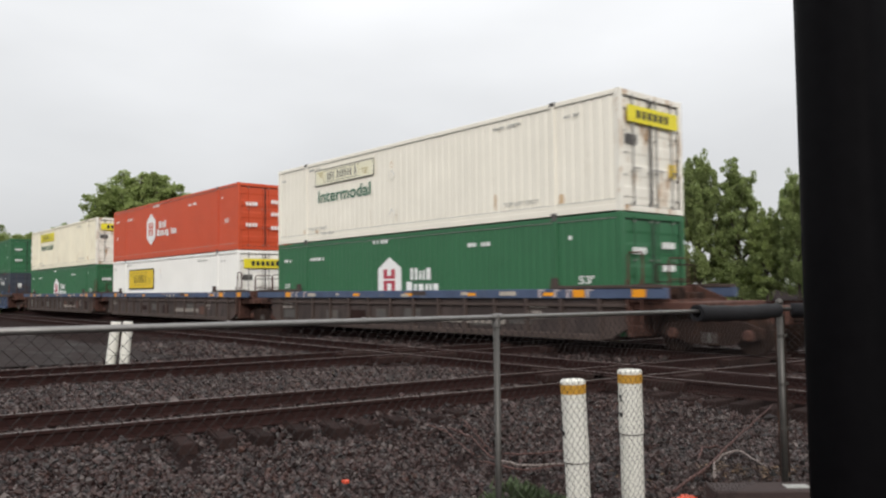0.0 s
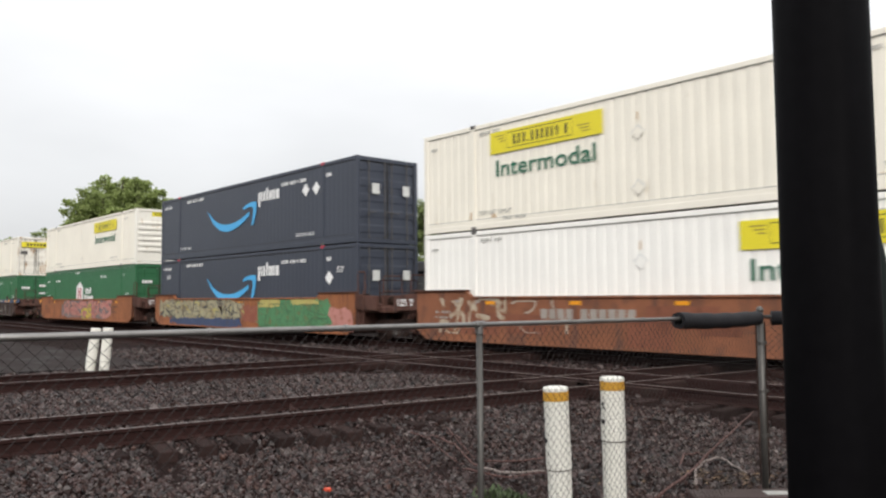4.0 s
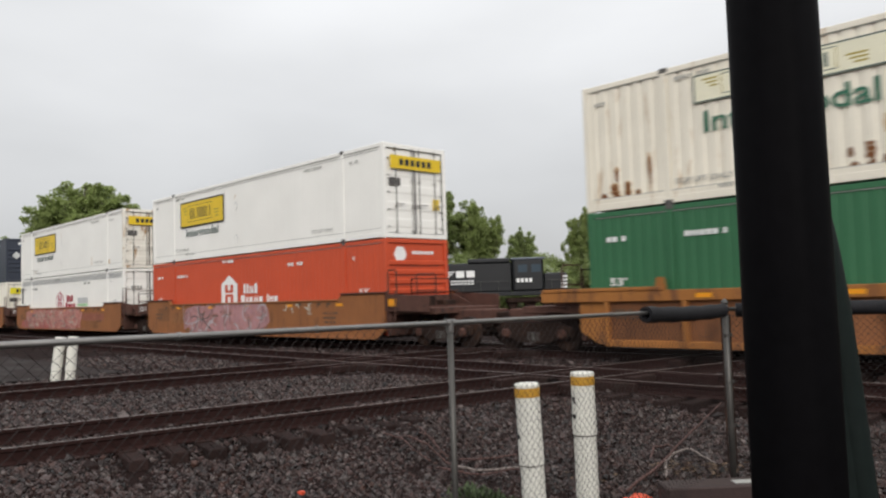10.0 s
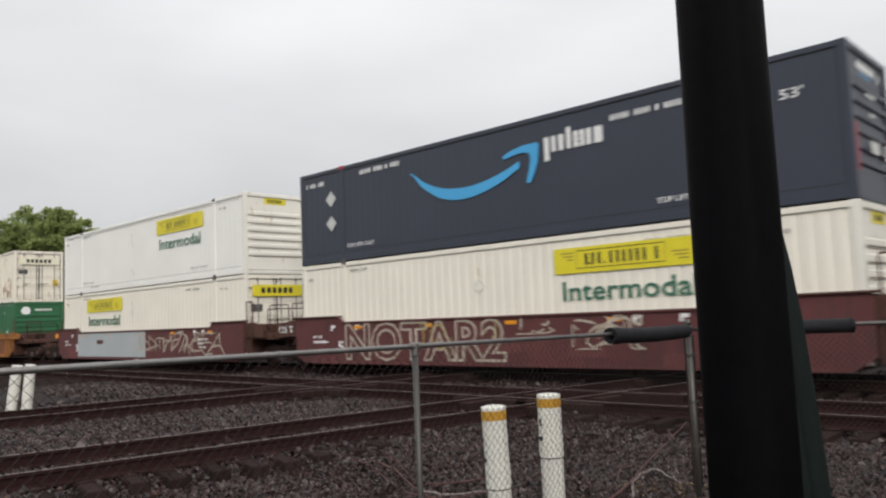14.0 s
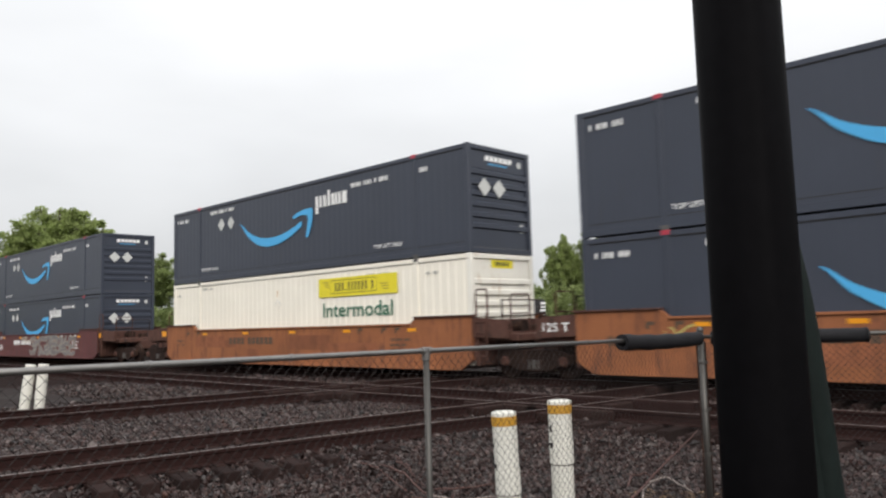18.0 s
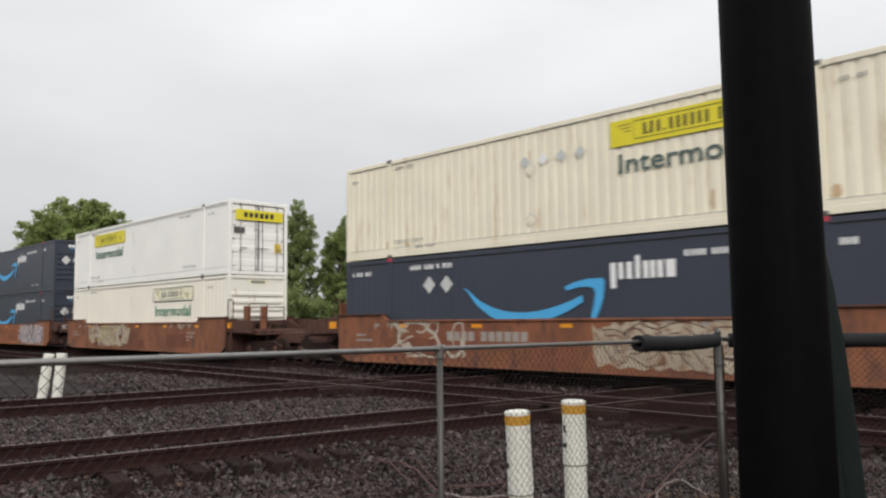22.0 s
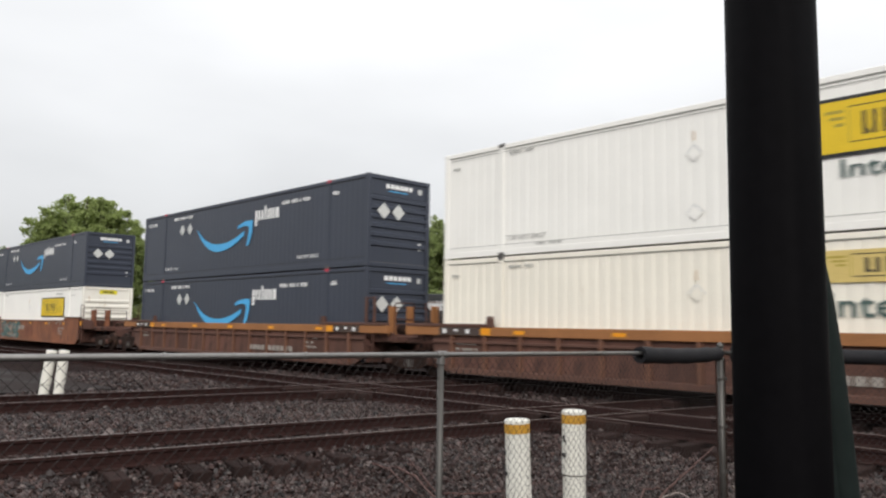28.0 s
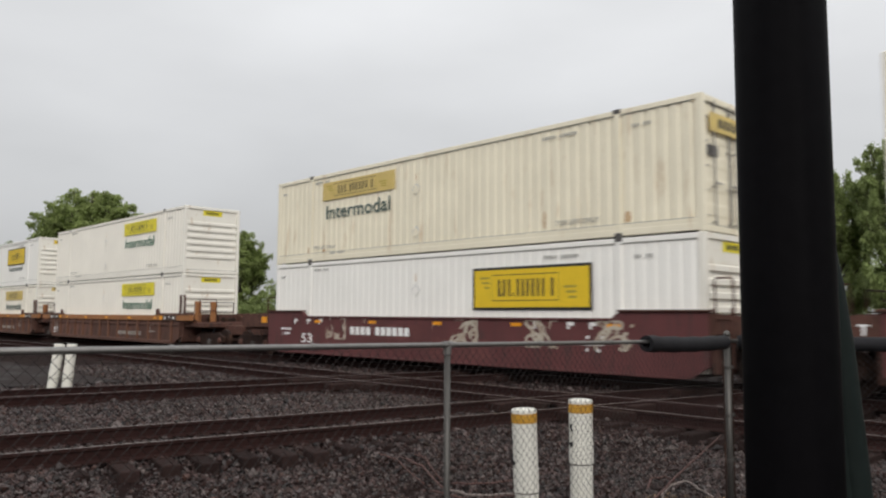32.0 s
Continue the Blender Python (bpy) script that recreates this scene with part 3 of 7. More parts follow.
def long_logo(x, z, w, h, y=-0.005):
    return Geo().plate([(x + w / 2, z - 0.42 * h), (x + w, z - 0.08 * h), (x + w, z + 0.76 * h), (x + w / 2, z + 1.1 * h), (x, z + 0.76 * h), (x, z - 0.08 * h)], y, y + 0.004)


def house_logo(x, z, w, h, y=-0.005):
    return Geo().plate([(x, z), (x + w, z), (x + w, z + 0.68 * h), (x + w / 2, z + h), (x, z + 0.68 * h)], y, y + 0.004)


def diamond(cx, cz, r, y=-0.005):
    return Geo().plate([(cx, cz - r), (cx + r, cz), (cx, cz + r), (cx - r, cz)], y, y + 0.004)


def container(label, paint, group="stacked shipping boxes", pitch=0.29, depth=0.018, end="doors", end_paint=None, marks=None):
    """A long shipping box: x along the train from its front end, y away from the camera, z up from its base."""
    t = thing("shipping_container", label, "container", group)
    ep = end_paint or (ENDSOFT if end != "doors" and paint in (WHITE, CREAM, PALECREAM) else paint)
    key = (round(pitch, 2), round(depth, 3))
    part("side_wall", shared(("side_wall", *key), paint, lambda: corrugated(0.16, CL - 0.16, 0.17, CH - 0.10, 0.022, depth, pitch)), t)
    part("side_wall", shared(("side_wall_far",), paint, lambda: corrugated(0.16, CL - 0.16, 0.17, CH - 0.10, CW - 0.022, 0.03, 0.5, out=1)), t)
    part("roof", shared("roof", paint, lambda: Geo().box(0.05, CL - 0.05, 0.05, CW - 0.05, CH - 0.07, CH - 0.035)), t)
    part("floor", shared("floor", CASTING, lambda: Geo().box(0.05, CL - 0.05, 0.05, CW - 0.05, 0.06, 0.16)), t)
    for y0, y1 in ((0.0, 0.075), (CW - 0.075, CW)):
        part("top_rail", shared(("top_rail", y0), paint, lambda: Geo().box(0.15, CL - 0.15, y0, y1, CH - 0.125, CH - 0.010, 0.008)), t)
        part("bottom_rail", shared(("bottom_rail", y0), paint, lambda: Geo().box(0.15, CL - 0.15, y0, y1, 0.022, 0.18, 0.010).box(0.16, CL - 0.16, y0 + (0.006 if y0 == 0 else 0.0), y1 - (0.0 if y0 == 0 else 0.006), 0.176, 0.285, 0.004)), t)
    # thin grey or black strips paint the shade along the side rails
    part("crease", shared("crease", SEAL if paint is NAVY else GREYMARK, lambda: Geo().box(0.2, CL - 0.2, 0.0035, 0.012, 0.286, 0.300)), t, "shade strip coloured in over the bottom rail")
    part("crease", shared("crease_shade_top", SEAL if paint is NAVY else GREYMARK, lambda: Geo().box(0.2, CL - 0.2, 0.006, 0.014, CH - 0.140, CH - 0.128)), t, "shade strip coloured in under the top rail")
    for x in (0.0, CL - 0.17):
        for y in (0.0, CW - 0.14):
            part("corner_post", shared(("corner_post",), ep if x > 1 else paint, lambda: Geo().box(0, 0.17, 0, 0.14, 0.0, CH, 0.012)), t, at=(x, y, 0))
    for x in (2.00, 14.02):
        p = part("lifting_post", shared(("lifting_post",), paint, lambda: Geo().box(0, 0.14, -0.004, 0.05, 0.0, CH, 0.01)), t, at=(x, 0, 0))
        for z in (CH - 0.10, -0.012):
            part("casting", shared("casting_block", CASTING if paint is not NAVY or z < 0 else CRIMSON, lambda: Geo().box(-0.03, 0.17, -0.010, 0.12, 0, 0.112, 0.012)), p, "dark steel lifting casting" if paint is not NAVY else "red-painted lifting casting", at=(0, 0, z))
    part("end_wall", shared("front_end_wall", paint, lambda: Geo().box(0.02, 0.06, 0.14, CW - 0.14, 0.1, CH - 0.05)), t)
    if end == "doors":
        for k, (y0, y1) in enumerate(((0.145, CW / 2 - 0.008), (CW / 2 + 0.008, CW - 0.145))):
            d = part("door", shared(("door", k), ep, lambda: ribbed_end(CL - 0.07, y0, y1, 0.16, CH - 0.14, 5, 0.012)), t)
            for q in ((0.30, 0.88), (0.12, 0.70))[k]:
                yy = y0 + (y1 - y0) * q

                def rod():
                    g = Geo().tube([(CL + 0.005, yy, 0.13), (CL + 0.005, yy, CH - 0.1)], 0.017, 6)
                    g.box(CL, CL + 0.03, yy, yy + 0.30, 1.03, 1.055)
                    return g
                bar = part("locking_bar", shared(("locking_bar", k, q), CASTING if paint is NAVY else ep if paint in (GREEN, RED) else ROD, rod), d)
                for z in (0.2, 0.95, 1.75, CH - 0.22):
                    part("bar_guide", shared(("bar_guide",), CASTING if paint is NAVY else ROD, lambda: Geo().box(-0.045, 0.026, -0.03, 0.03, 0, 0.028)), bar, at=(CL, yy, z))
            for z in (0.34, 0.86, 1.38, 1.90, 2.42):
                part("hinge", shared(("hinge", k), ep if paint in (NAVY, GREEN, RED) else ROD, lambda: Geo().box(CL - 0.05, CL - 0.02, *((y0 - 0.05, y0 + 0.12) if k == 0 else (y1 - 0.12, y1 + 0.05)), 0, 0.022)), d, at=(0, 0, z))
            part("seal", shared(("seal", k), SEAL, lambda: Geo().box(CL - 0.064, CL - 0.034, y0 - 0.012, y0 + 0.012, 0.15, CH - 0.15).box(CL - 0.064, CL - 0.034, y1 - 0.012, y1 + 0.012, 0.15, CH - 0.15)
                                .box(CL - 0.064, CL - 0.034, y0, y1, CH - 0.165, CH - 0.135).box(CL - 0.064, CL - 0.034, y0, y1, 0.14, 0.165)), d, "black rubber seal")
        for nm, z in (("door_header", CH - 0.15), ("door_sill", 0.01)):
            part(nm, shared("door_header", ep, lambda: Geo().box(CL - 0.12, CL - 0.01, 0.13, CW - 0.13, 0, 0.14, 0.01)), t, at=(0, 0, z))
    else:
        part("end_panel", shared(("end_panel",), ep, lambda: ribbed_end(CL - 0.065, 0.145, CW - 0.145, 0.55, CH - 0.62, 6, 0.05).box(CL - 0.1, CL - 0.055, 0.145, CW - 0.145, 0.14, 0.55).box(CL - 0.1, CL - 0.055, 0.145, CW - 0.145, CH - 0.62, CH - 0.12)), t)
        # the shade below each rib is painted in as a thin dark line
        if paint is not NAVY:
            for k in range(6):
                part("slot", shared(("slot",), CASTING, lambda: Geo().box(-0.004, 0.006, 0.36, CW - 0.36, -0.005, 0.005)), t, "dark strip painted as the shade under a rib", at=(CL - 0.062, 0, 0.55 + (k + 0.24) * (CH - 1.17) / 6))
        for nm, z in (("end_header", CH - 0.135), ("end_sill", 0.01)):
            part(nm, shared("end_header", ep, lambda: Geo().box(CL - 0.12, CL - 0.005, 0.13, CW - 0.13, 0, 0.13, 0.01)), t, at=(0, 0, z))
    if marks:
        marks(t)
    return t


def small_print(t, mat, dark=False):
    """Data lines by the lifting posts: words where they can be read, bars where not."""
    m = GREYMARK if dark else mat
    for x in (2.25, 12.35):
        part("lettering", text_mesh("TOP LIFT ONLY", 1.25, 0.115, m), t, at=(x, -0.004, 0.40))
    rnd = random.Random(4)
    lines = ((0.35, 2.42, (1, 3, 3)), (2.95, 2.50, (5, 4, 1, 4)), (11.35, 2.36, (5, 4, 1, 4)), (14.35, 2.36, (3,))) if not dark else \
        ((0.35, 2.40, (3,)), (2.35, 2.58, (4, 3)), (12.0, 2.52, (4, 5)), (14.5, 2.42, (2, 2)), (3.2, 0.22, (3, 4)))
    for x, z, words in lines:
        widths = []
        for n in words:
            widths += [rnd.choice((0.05, 0.06, 0.07)) for _ in range(n)] + [-0.06]
        mark("data_bar", blocks(widths, x, z, 0.13 if not dark else 0.08, 0.042), m, t)


def end_sign(t, mat, wide, dark=BLACK):
    """The sign on the rear end."""
    x = CL + 0.032 if wide else CL - 0.052
    y0, y1, z0, z1 = (0.25, CW - 0.25, 2.12, 2.52) if wide else (0.85, 1.75, 2.52, 2.74)
    s = mark("end_sign", Geo().box(x, x + 0.006, y0, y1, z0, z1), mat, t, "yellow company plate")
    w = (y1 - y0) * 0.66
    for k in range(6):
        a = y0 + (y1 - y0) * 0.17 + w * k / 6
        part("name_block", shared(("end_block", wide), dark, lambda: Geo().box(0, 0.003, 0, w / 6 * 0.68, 0, (z1 - z0) * 0.5)), s, at=(x + 0.006, a, z0 + (z1 - z0) * 0.25))
    return s


def company_sign(t, x, z, w, h, plate, frame=None, ink=BLACK, outline=None):
    """A painted company plate with a border, a stepped cartouche and six plain blocks in it."""
    if frame:
        mark("sign_frame", Geo().box(x - 0.07, x + w + 0.07, -0.006, 0.0, z - 0.07, z + h + 0.07), frame, t, "dark border of the sign")
    s = mark("sign", Geo().box(x, x + w, -0.012, -0.002, z, z + h), plate, t, "company sign plate")
    y = -0.015
    # plain upright bars for the name, wedges for the small words beside it, a ruled cartouche round it
    for c, n in ((0.205, 1), (0.275, 2), (0.400, 2), (0.487, 2), (0.575, 2), (0.672, 1)):
        for k in range(n):
            a = x + w * (c + (0.045 * k if n > 1 else 0.024))
            row_of_blocks("name_bar", [w * 0.019], a, z + h * 0.29, h * 0.45, 0, ink, s, y=y)
    for c in (0.252, 0.358):
        row_of_blocks("name_dot", [w * 0.014], x + w * c, z + h * 0.29, h * 0.09, 0, ink, s, y=y)
    for k in range(3):
        row_of_blocks("small_word", [w * (0.09 - 0.022 * k)], x + w * (0.055 + 0.022 * k), z + h * (0.76 - 0.13 * k), h * 0.06, 0, SMALLINK, s, y=y)
        row_of_blocks("small_word", [w * (0.10 - 0.018 * k)], x + w * (0.80 + 0.018 * k), z + h * (0.48 - 0.13 * k), h * 0.06, 0, SMALLINK, s, y=y)
    e = 0.009
    for a0, a1, b0 in ((0.17, 0.76, 0.18), (0.17, 0.76, 0.86)):
        row_of_blocks("sign_line", [w * (a1 - a0)], x + w * a0, z + h * b0 - e, 2 * e, 0, ink, s, y=y)
    for a0 in (0.165, 0.755):
        row_of_blocks("sign_line", [2 * e], x + w * a0, z + h * 0.18, h * 0.68, 0, SMALLINK, s, y=y)
    if outline:
        for z0 in (z, z + h - 0.03):
            row_of_blocks("sign_line", [w], x, z0, 0.03, 0, ink, s, y=y + 0.001)
        for x0 in (x, x + w - 0.03):
            row_of_blocks("sign_line", [0.03], x0, z, h, 0, ink, s, y=y)
    return s


def white_box(label, paint=WHITE, side="left", sign="yellow", end="doors", word=DKGREEN, end_paint=None, pitch=0.29, depth=0.015, plate_end=True, placards=False):
    x = 2.75 if side == "left" else 9.67
    if paint in (DIRTY, RUSTED):
        depth = 0.024

    def marks(t):
        small_print(t, GREYMARK, True)
        if sign == "framed":
            company_sign(t, x + 0.07, 1.43, 3.58, 0.95, YELLOW, BLACK)
            part("lettering", text_mesh("Intermodal", 2.75, 0.33, SLATE), t, at=(x + 0.5, -0.005, 0.97))
        elif sign == "big":
            company_sign(t, x + 0.02, 1.36, 3.62, 0.95, YELLOW, BLACK)
        else:
            plate = {"yellow": LEMON, "amber": YELLOW, "tan": TAN, "bleached": PALE}[sign]
            company_sign(t, x, 1.99, 3.66, 0.58, plate, ink=BLACK if sign != "bleached" or paint is CREAM else SLATE, outline=sign == "bleached")
            part("lettering", text_mesh("Intermodal", 3.25, 0.44, word), t, at=(x + 0.2, -0.005, 1.37))
        for z in (0.62, 1.86):
            mark("placard_rim", diamond(7.35, z, 0.185, 0.004), BANDGREY, t)
            mark("placard_holder", diamond(7.35, z - 0.012, 0.165, -0.002), paint, t)
        if paint is not RUSTED:
            mark("placard_tag", Geo().box(7.335, 7.365, -0.001, 0.004, 2.12, 2.32), RUSTHALO, t)
        if plate_end:
            end_sign(t, YELLOW if sign == "framed" else TAN if sign == "tan" else PALE if sign == "bleached" and (paint is RUSTED or end != "doors") else LEMON, end == "doors")
        if depth < 0.01:
            for z in (CH - 0.215,):
                row_of_blocks("seam", [CL - 0.5], 0.25, z, 0.014, 0, GREYMARK, t, y=0.006)
        if end == "doors":
            mark("data_plate", Geo().box(CL - 0.03, CL - 0.022, 0.22, 0.68, 1.60, 1.84), CASTING, t, "dark data plate on the door")
            mark("tag", Geo().box(CL - 0.03, CL - 0.022, 2.02, 2.30, 0.92, 1.26), YELLOW, t, "small yellow door tag")
        if paint is RUSTED:
            rust_runs(t, ((0.6, 1.9, 0.3, 1.3, 8), (4.2, 9.6, 0.25, 1.4, 26), (9.0, 12.2, 0.25, 1.6, 34), (14.3, 15.6, 0.25, 1.6, 14)), 3, RUSTHALO, 1.5, 0.0205)
            rust_runs(t, ((0.6, 1.9, 0.3, 1.2, 9), (4.2, 6.5, 0.25, 0.7, 10), (6.0, 9.6, 0.3, 1.9, 14), (9.0, 12.2, 0.25, 1.5, 40), (14.3, 15.6, 0.25, 1.5, 16)), 3)
        elif paint is DIRTY or end_paint is ENDDIRT:
            rust_runs(t, ((0.5, 3.0, 0.2, 0.7, 5), (9.5, 15.6, 0.2, 0.8, 7)), 5, RUSTHALO)
        if placards:
            for cx in (7.2, 7.75, 8.3, 8.85):
                mark("placard", diamond(cx, 2.05, 0.16), WHITEMARK if 7.5 < cx < 8.0 else SILVER, t, "small grey hazard placard")
    return container(label, paint, pitch=pitch, depth=depth, end=end, end_paint=end_paint, marks=marks)


def dark_box(label, flip=False, end="panel", stacked_diamonds=False, sized=False):
    """A navy box with the curved blue arrow; flip: its doors at the rear and the placards behind the arrow."""
    def marks(t):
        mark("arrow_emblem", smile(0.26 if stacked_diamonds else 0.0), SKYBLUE, t, "sky blue curved arrow")
        for x, w, z0, h in ((9.56, 0.14, 1.76, 0.56), (9.77, 0.12, 1.95, 0.37), (9.97, 0.14, 1.95, 0.37), (10.19, 0.12, 1.95, 0.50),
                            (10.38, 0.13, 1.95, 0.37), (10.55, 0.12, 1.95, 0.37), (10.72, 0.13, 1.95, 0.37), (10.92, 0.22, 1.95, 0.37)):
            row_of_blocks("brand_block", [w], x, z0, h, 0, WHITEMARK, t, y=-0.006)
        small_print(t, WHITEMARK)
        if stacked_diamonds or sized:
            part("lettering", text_mesh("53'", 0.42, 0.20, WHITEMARK), t, at=(14.95, -0.004, 2.0) if stacked_diamonds else (0.75, -0.004, 2.0))
        if stacked_diamonds:
            ds = ((1.55, 1.95), (1.55, 1.20))
        elif sized:
            ds = ((14.52, 1.78),)
            part("lettering", text_mesh("53'", 0.42, 0.20, WHITEMARK), t, at=(14.98, -0.004, 1.95))
        elif flip:
            ds = ((13.02, 2.05), (13.70, 2.05))
        else:
            ds = ((3.73, 2.06), (4.40, 2.06))
        for cx, cz in ds:
            mark("placard", diamond(cx, cz, 0.24), SILVER if not flip else WHITEMARK, t, "diamond hazard placard")
        if end != "doors":
            for yy in (0.62, 1.22) if not stacked_diamonds else ():
                mark("placard", Geo().add([(CL + 0.013, yy, 1.50), (CL + 0.013, yy + 0.26, 1.76), (CL + 0.013, yy, 2.02), (CL + 0.013, yy - 0.26, 1.76)], [(0, 1, 2, 3)]), SILVER, t, "diamond hazard placard")
            g = Geo()
            for k in range(6):
                g.box(CL - 0.053, CL - 0.049, 0.75 + 0.19 * k, 0.90 + 0.19 * k, 2.50, 2.64)
            mark("end_bar", g, WHITEMARK, t)
            g = Geo().box(CL - 0.053, CL - 0.049, 0.86, 1.66, 2.40, 2.43)
            mark("end_stroke", g, SKYBLUE, t)
            mark("end_tag", Geo().box(CL - 0.053, CL - 0.048, 2.12, 2.26, 2.45, 2.62).box(CL - 0.053, CL - 0.048, 2.14, 2.26, 0.62, 0.86), SILVER, t)
        else:
            for yy in (0.6, 1.9):
                mark("end_tag", Geo().box(CL + 0.03, CL + 0.034, yy, yy + 0.3, 1.65, 2.0), SILVER, t)
        if stacked_diamonds:
            for k, (yy, zz, w, h) in enumerate(((0.95, 1.98, 0.6, 0.07), (1.1, 1.62, 0.35, 0.07), (1.0, 0.92, 0.55, 0.24), (1.95, 0.88, 0.22, 0.30))):
                mark("end_tag", Geo().box(CL + 0.012, CL + 0.015, yy, yy + w, zz, zz + h), SILVER, t)
            for yy in (0.15, CW - 0.25):
                mark("red_tape", Geo().box(CL - 0.01, CL + 0.004, yy, yy + 0.08, 0.5, 1.4), CRIMSON, t, "red reflective tape")
    return container(label, NAVY, pitch=0.27, depth=0.0035, end="doors" if end == "doors" else "panel", marks=marks)


def house_box(label, paint, ink=WHITEMARK, inner=CRIMSON, end="doors", logo_x=6.6, z=1.06, tall=False):
    """A plain coloured box with a house-shaped emblem and two short rows of bars."""
    def marks(t):
        if paint is WHITE:
            # openings beside the corner post, their dark inside coloured on as flat near-black strips
            for a, b in ((0.30, 1.30), (1.42, 2.40)):
                mark("slot", Geo().box(0.20, 0.44, -0.001, 0.010, a, b), SEAL, t, "flat dark strip drawn as an opening beside the corner post")
            for k in range(6):
                row_of_blocks("pinstripe", [CL - 0.5], 0.25, CH - 0.19 - 0.042 * k, 0.020, 0, BANDGREY, t, y=0.002)
            mark("house_emblem", house_logo(logo_x, 0.95, 1.2, 1.08), CRIMSON, t, "red outlined house emblem")
            mark("house_face", house_logo(logo_x + 0.07, 1.0, 1.06, 0.94, -0.008), WHITEMARK, t)
            bar = CRIMSON
            mark("notice", Geo().box(10.0, 11.4, -0.003, 0.001, 1.30, 1.60), BANDGREY, t, "grey notice panel")
            mark("notice_stripe", Geo().box(10.0, 11.4, -0.003, 0.001, 1.16, 1.28), MINTMARK, t, "green stripe")
        else:
            mark("house_emblem", (long_logo if tall else house_logo)(logo_x, z, 1.22, 1.10), WHITEMARK, t, "white house emblem")
            bar = inner
        for h in ([(0.30, 0.04), (0.49, 0.04), (0.49, 0.27), (0.71, 0.27), (0.71, 0.04), (0.90, 0.04), (0.90, 0.36), (0.30, 0.36)],
                  [(0.30, 0.42), (0.90, 0.42), (0.90, 0.72), (0.71, 0.72), (0.71, 0.51), (0.49, 0.51), (0.49, 0.72), (0.30, 0.72)]):
            mark("emblem_mark", Geo().plate([(logo_x + p, z + q) for p, q in h], -0.012, -0.006), bar, t)
        x = logo_x + 1.48
        word = ink if paint is not WHITE else CRIMSON
        for bx, w, bz, h in ((0.20, 0.13, 0.36, 0.36), (0.41, 0.13, 0.36, 0.36), (0.62, 0.10, 0.36, 0.28), (0.79, 0.10, 0.36, 0.28), (0.97, 0.19, 0.36, 0.36),
                             (0.0, 0.28, -0.03, 0.34), (0.38, 0.13, -0.03, 0.27), (0.60, 0.22, -0.03, 0.27), (0.93, 0.10, -0.03, 0.27), (1.11, 0.10, -0.03, 0.27), (1.29, 0.22, -0.10, 0.34)) \
                + (((1.82, 0.10, -0.03, 0.34), (1.99, 0.10, -0.03, 0.27), (2.15, 0.10, -0.03, 0.27), (2.32, 0.20, -0.03, 0.27)) if paint is RED else ()):
            row_of_blocks("name_bar", [w], x + bx, z + bz, h, 0, word, t)
        small = word if paint is not WHITE else GREYMARK
        part("lettering", text_mesh("53'", 0.46, 0.20, small), t, at=(14.85, -0.004, 1.22))
        part("lettering", text_mesh("53'", 0.40, 0.18, small), t, at=(0.55, -0.004, 1.22))
        rnd = random.Random(8)
        for bx, bz, n in ((0.5, 2.2, 4), (2.4, 2.2, 9), (6.0, 2.62, 12), (14.4, 2.3, 3), (10.9, 2.3, 8)):
            mark("data_bar", blocks([rnd.choice((0.07, 0.1, 0.13, -0.05)) for _ in range(n)], bx, bz, 0.11, 0.035), small, t)
        if end == "doors":
            for k, (yy, zz) in enumerate(((0.35, 1.9), (0.35, 1.0), (1.55, 2.05), (1.55, 1.5), (1.55, 0.9))):
                o = mark("end_bar", blocks([0.1] * 4, 0, 0, 0.16, 0.04), small, t)
                o.matrix_basis = pose(CL + 0.034, yy, zz, 0, 0, 90)
        else:
            g = Geo()
            c = [(CL - 0.05, 0.62 + 0.26 * math.cos(a * math.pi / 3), 2.42 + 0.26 * math.sin(a * math.pi / 3)) for a in range(6)]
            g.add(c, [(0, 1, 2, 3, 4, 5)])
            mark("end_emblem", g, WHITEMARK, t, "white hexagonal emblem")
            o = mark("end_bar", blocks([0.1] * 7, 0, 0, 0.10, 0.03), small, t)
            o.matrix_basis = pose(CL - 0.046, 1.1, 2.42, 0, 0, 90)
    return container(label, paint, pitch=0.25, depth=0.006 if paint is WHITE else 0.013, end=end, marks=marks)

# ---- well cars ----
CHALKY = material("faded_stencil", (0.30, 0.27, 0.24), 0.7, vary=0.2, bump=0.0)
WHEEL_R = 0.42
AXLES = []   # (wheelset, front end's place along the train)


def grating(side):
    """Bars of a grating over the end deck."""
    g = Geo()
    for k in range(6):
        g.box(*sorted((side * (0.42 + 0.13 * k), side * (0.46 + 0.13 * k))), 0.15, CW - 0.15, 1.105, 1.145)
    for y in (0.15, CW / 2, CW - 0.2):
        g.box(*sorted((side * 0.40, side * 1.13)), y, y + 0.05, 1.12, 1.16)
    return g


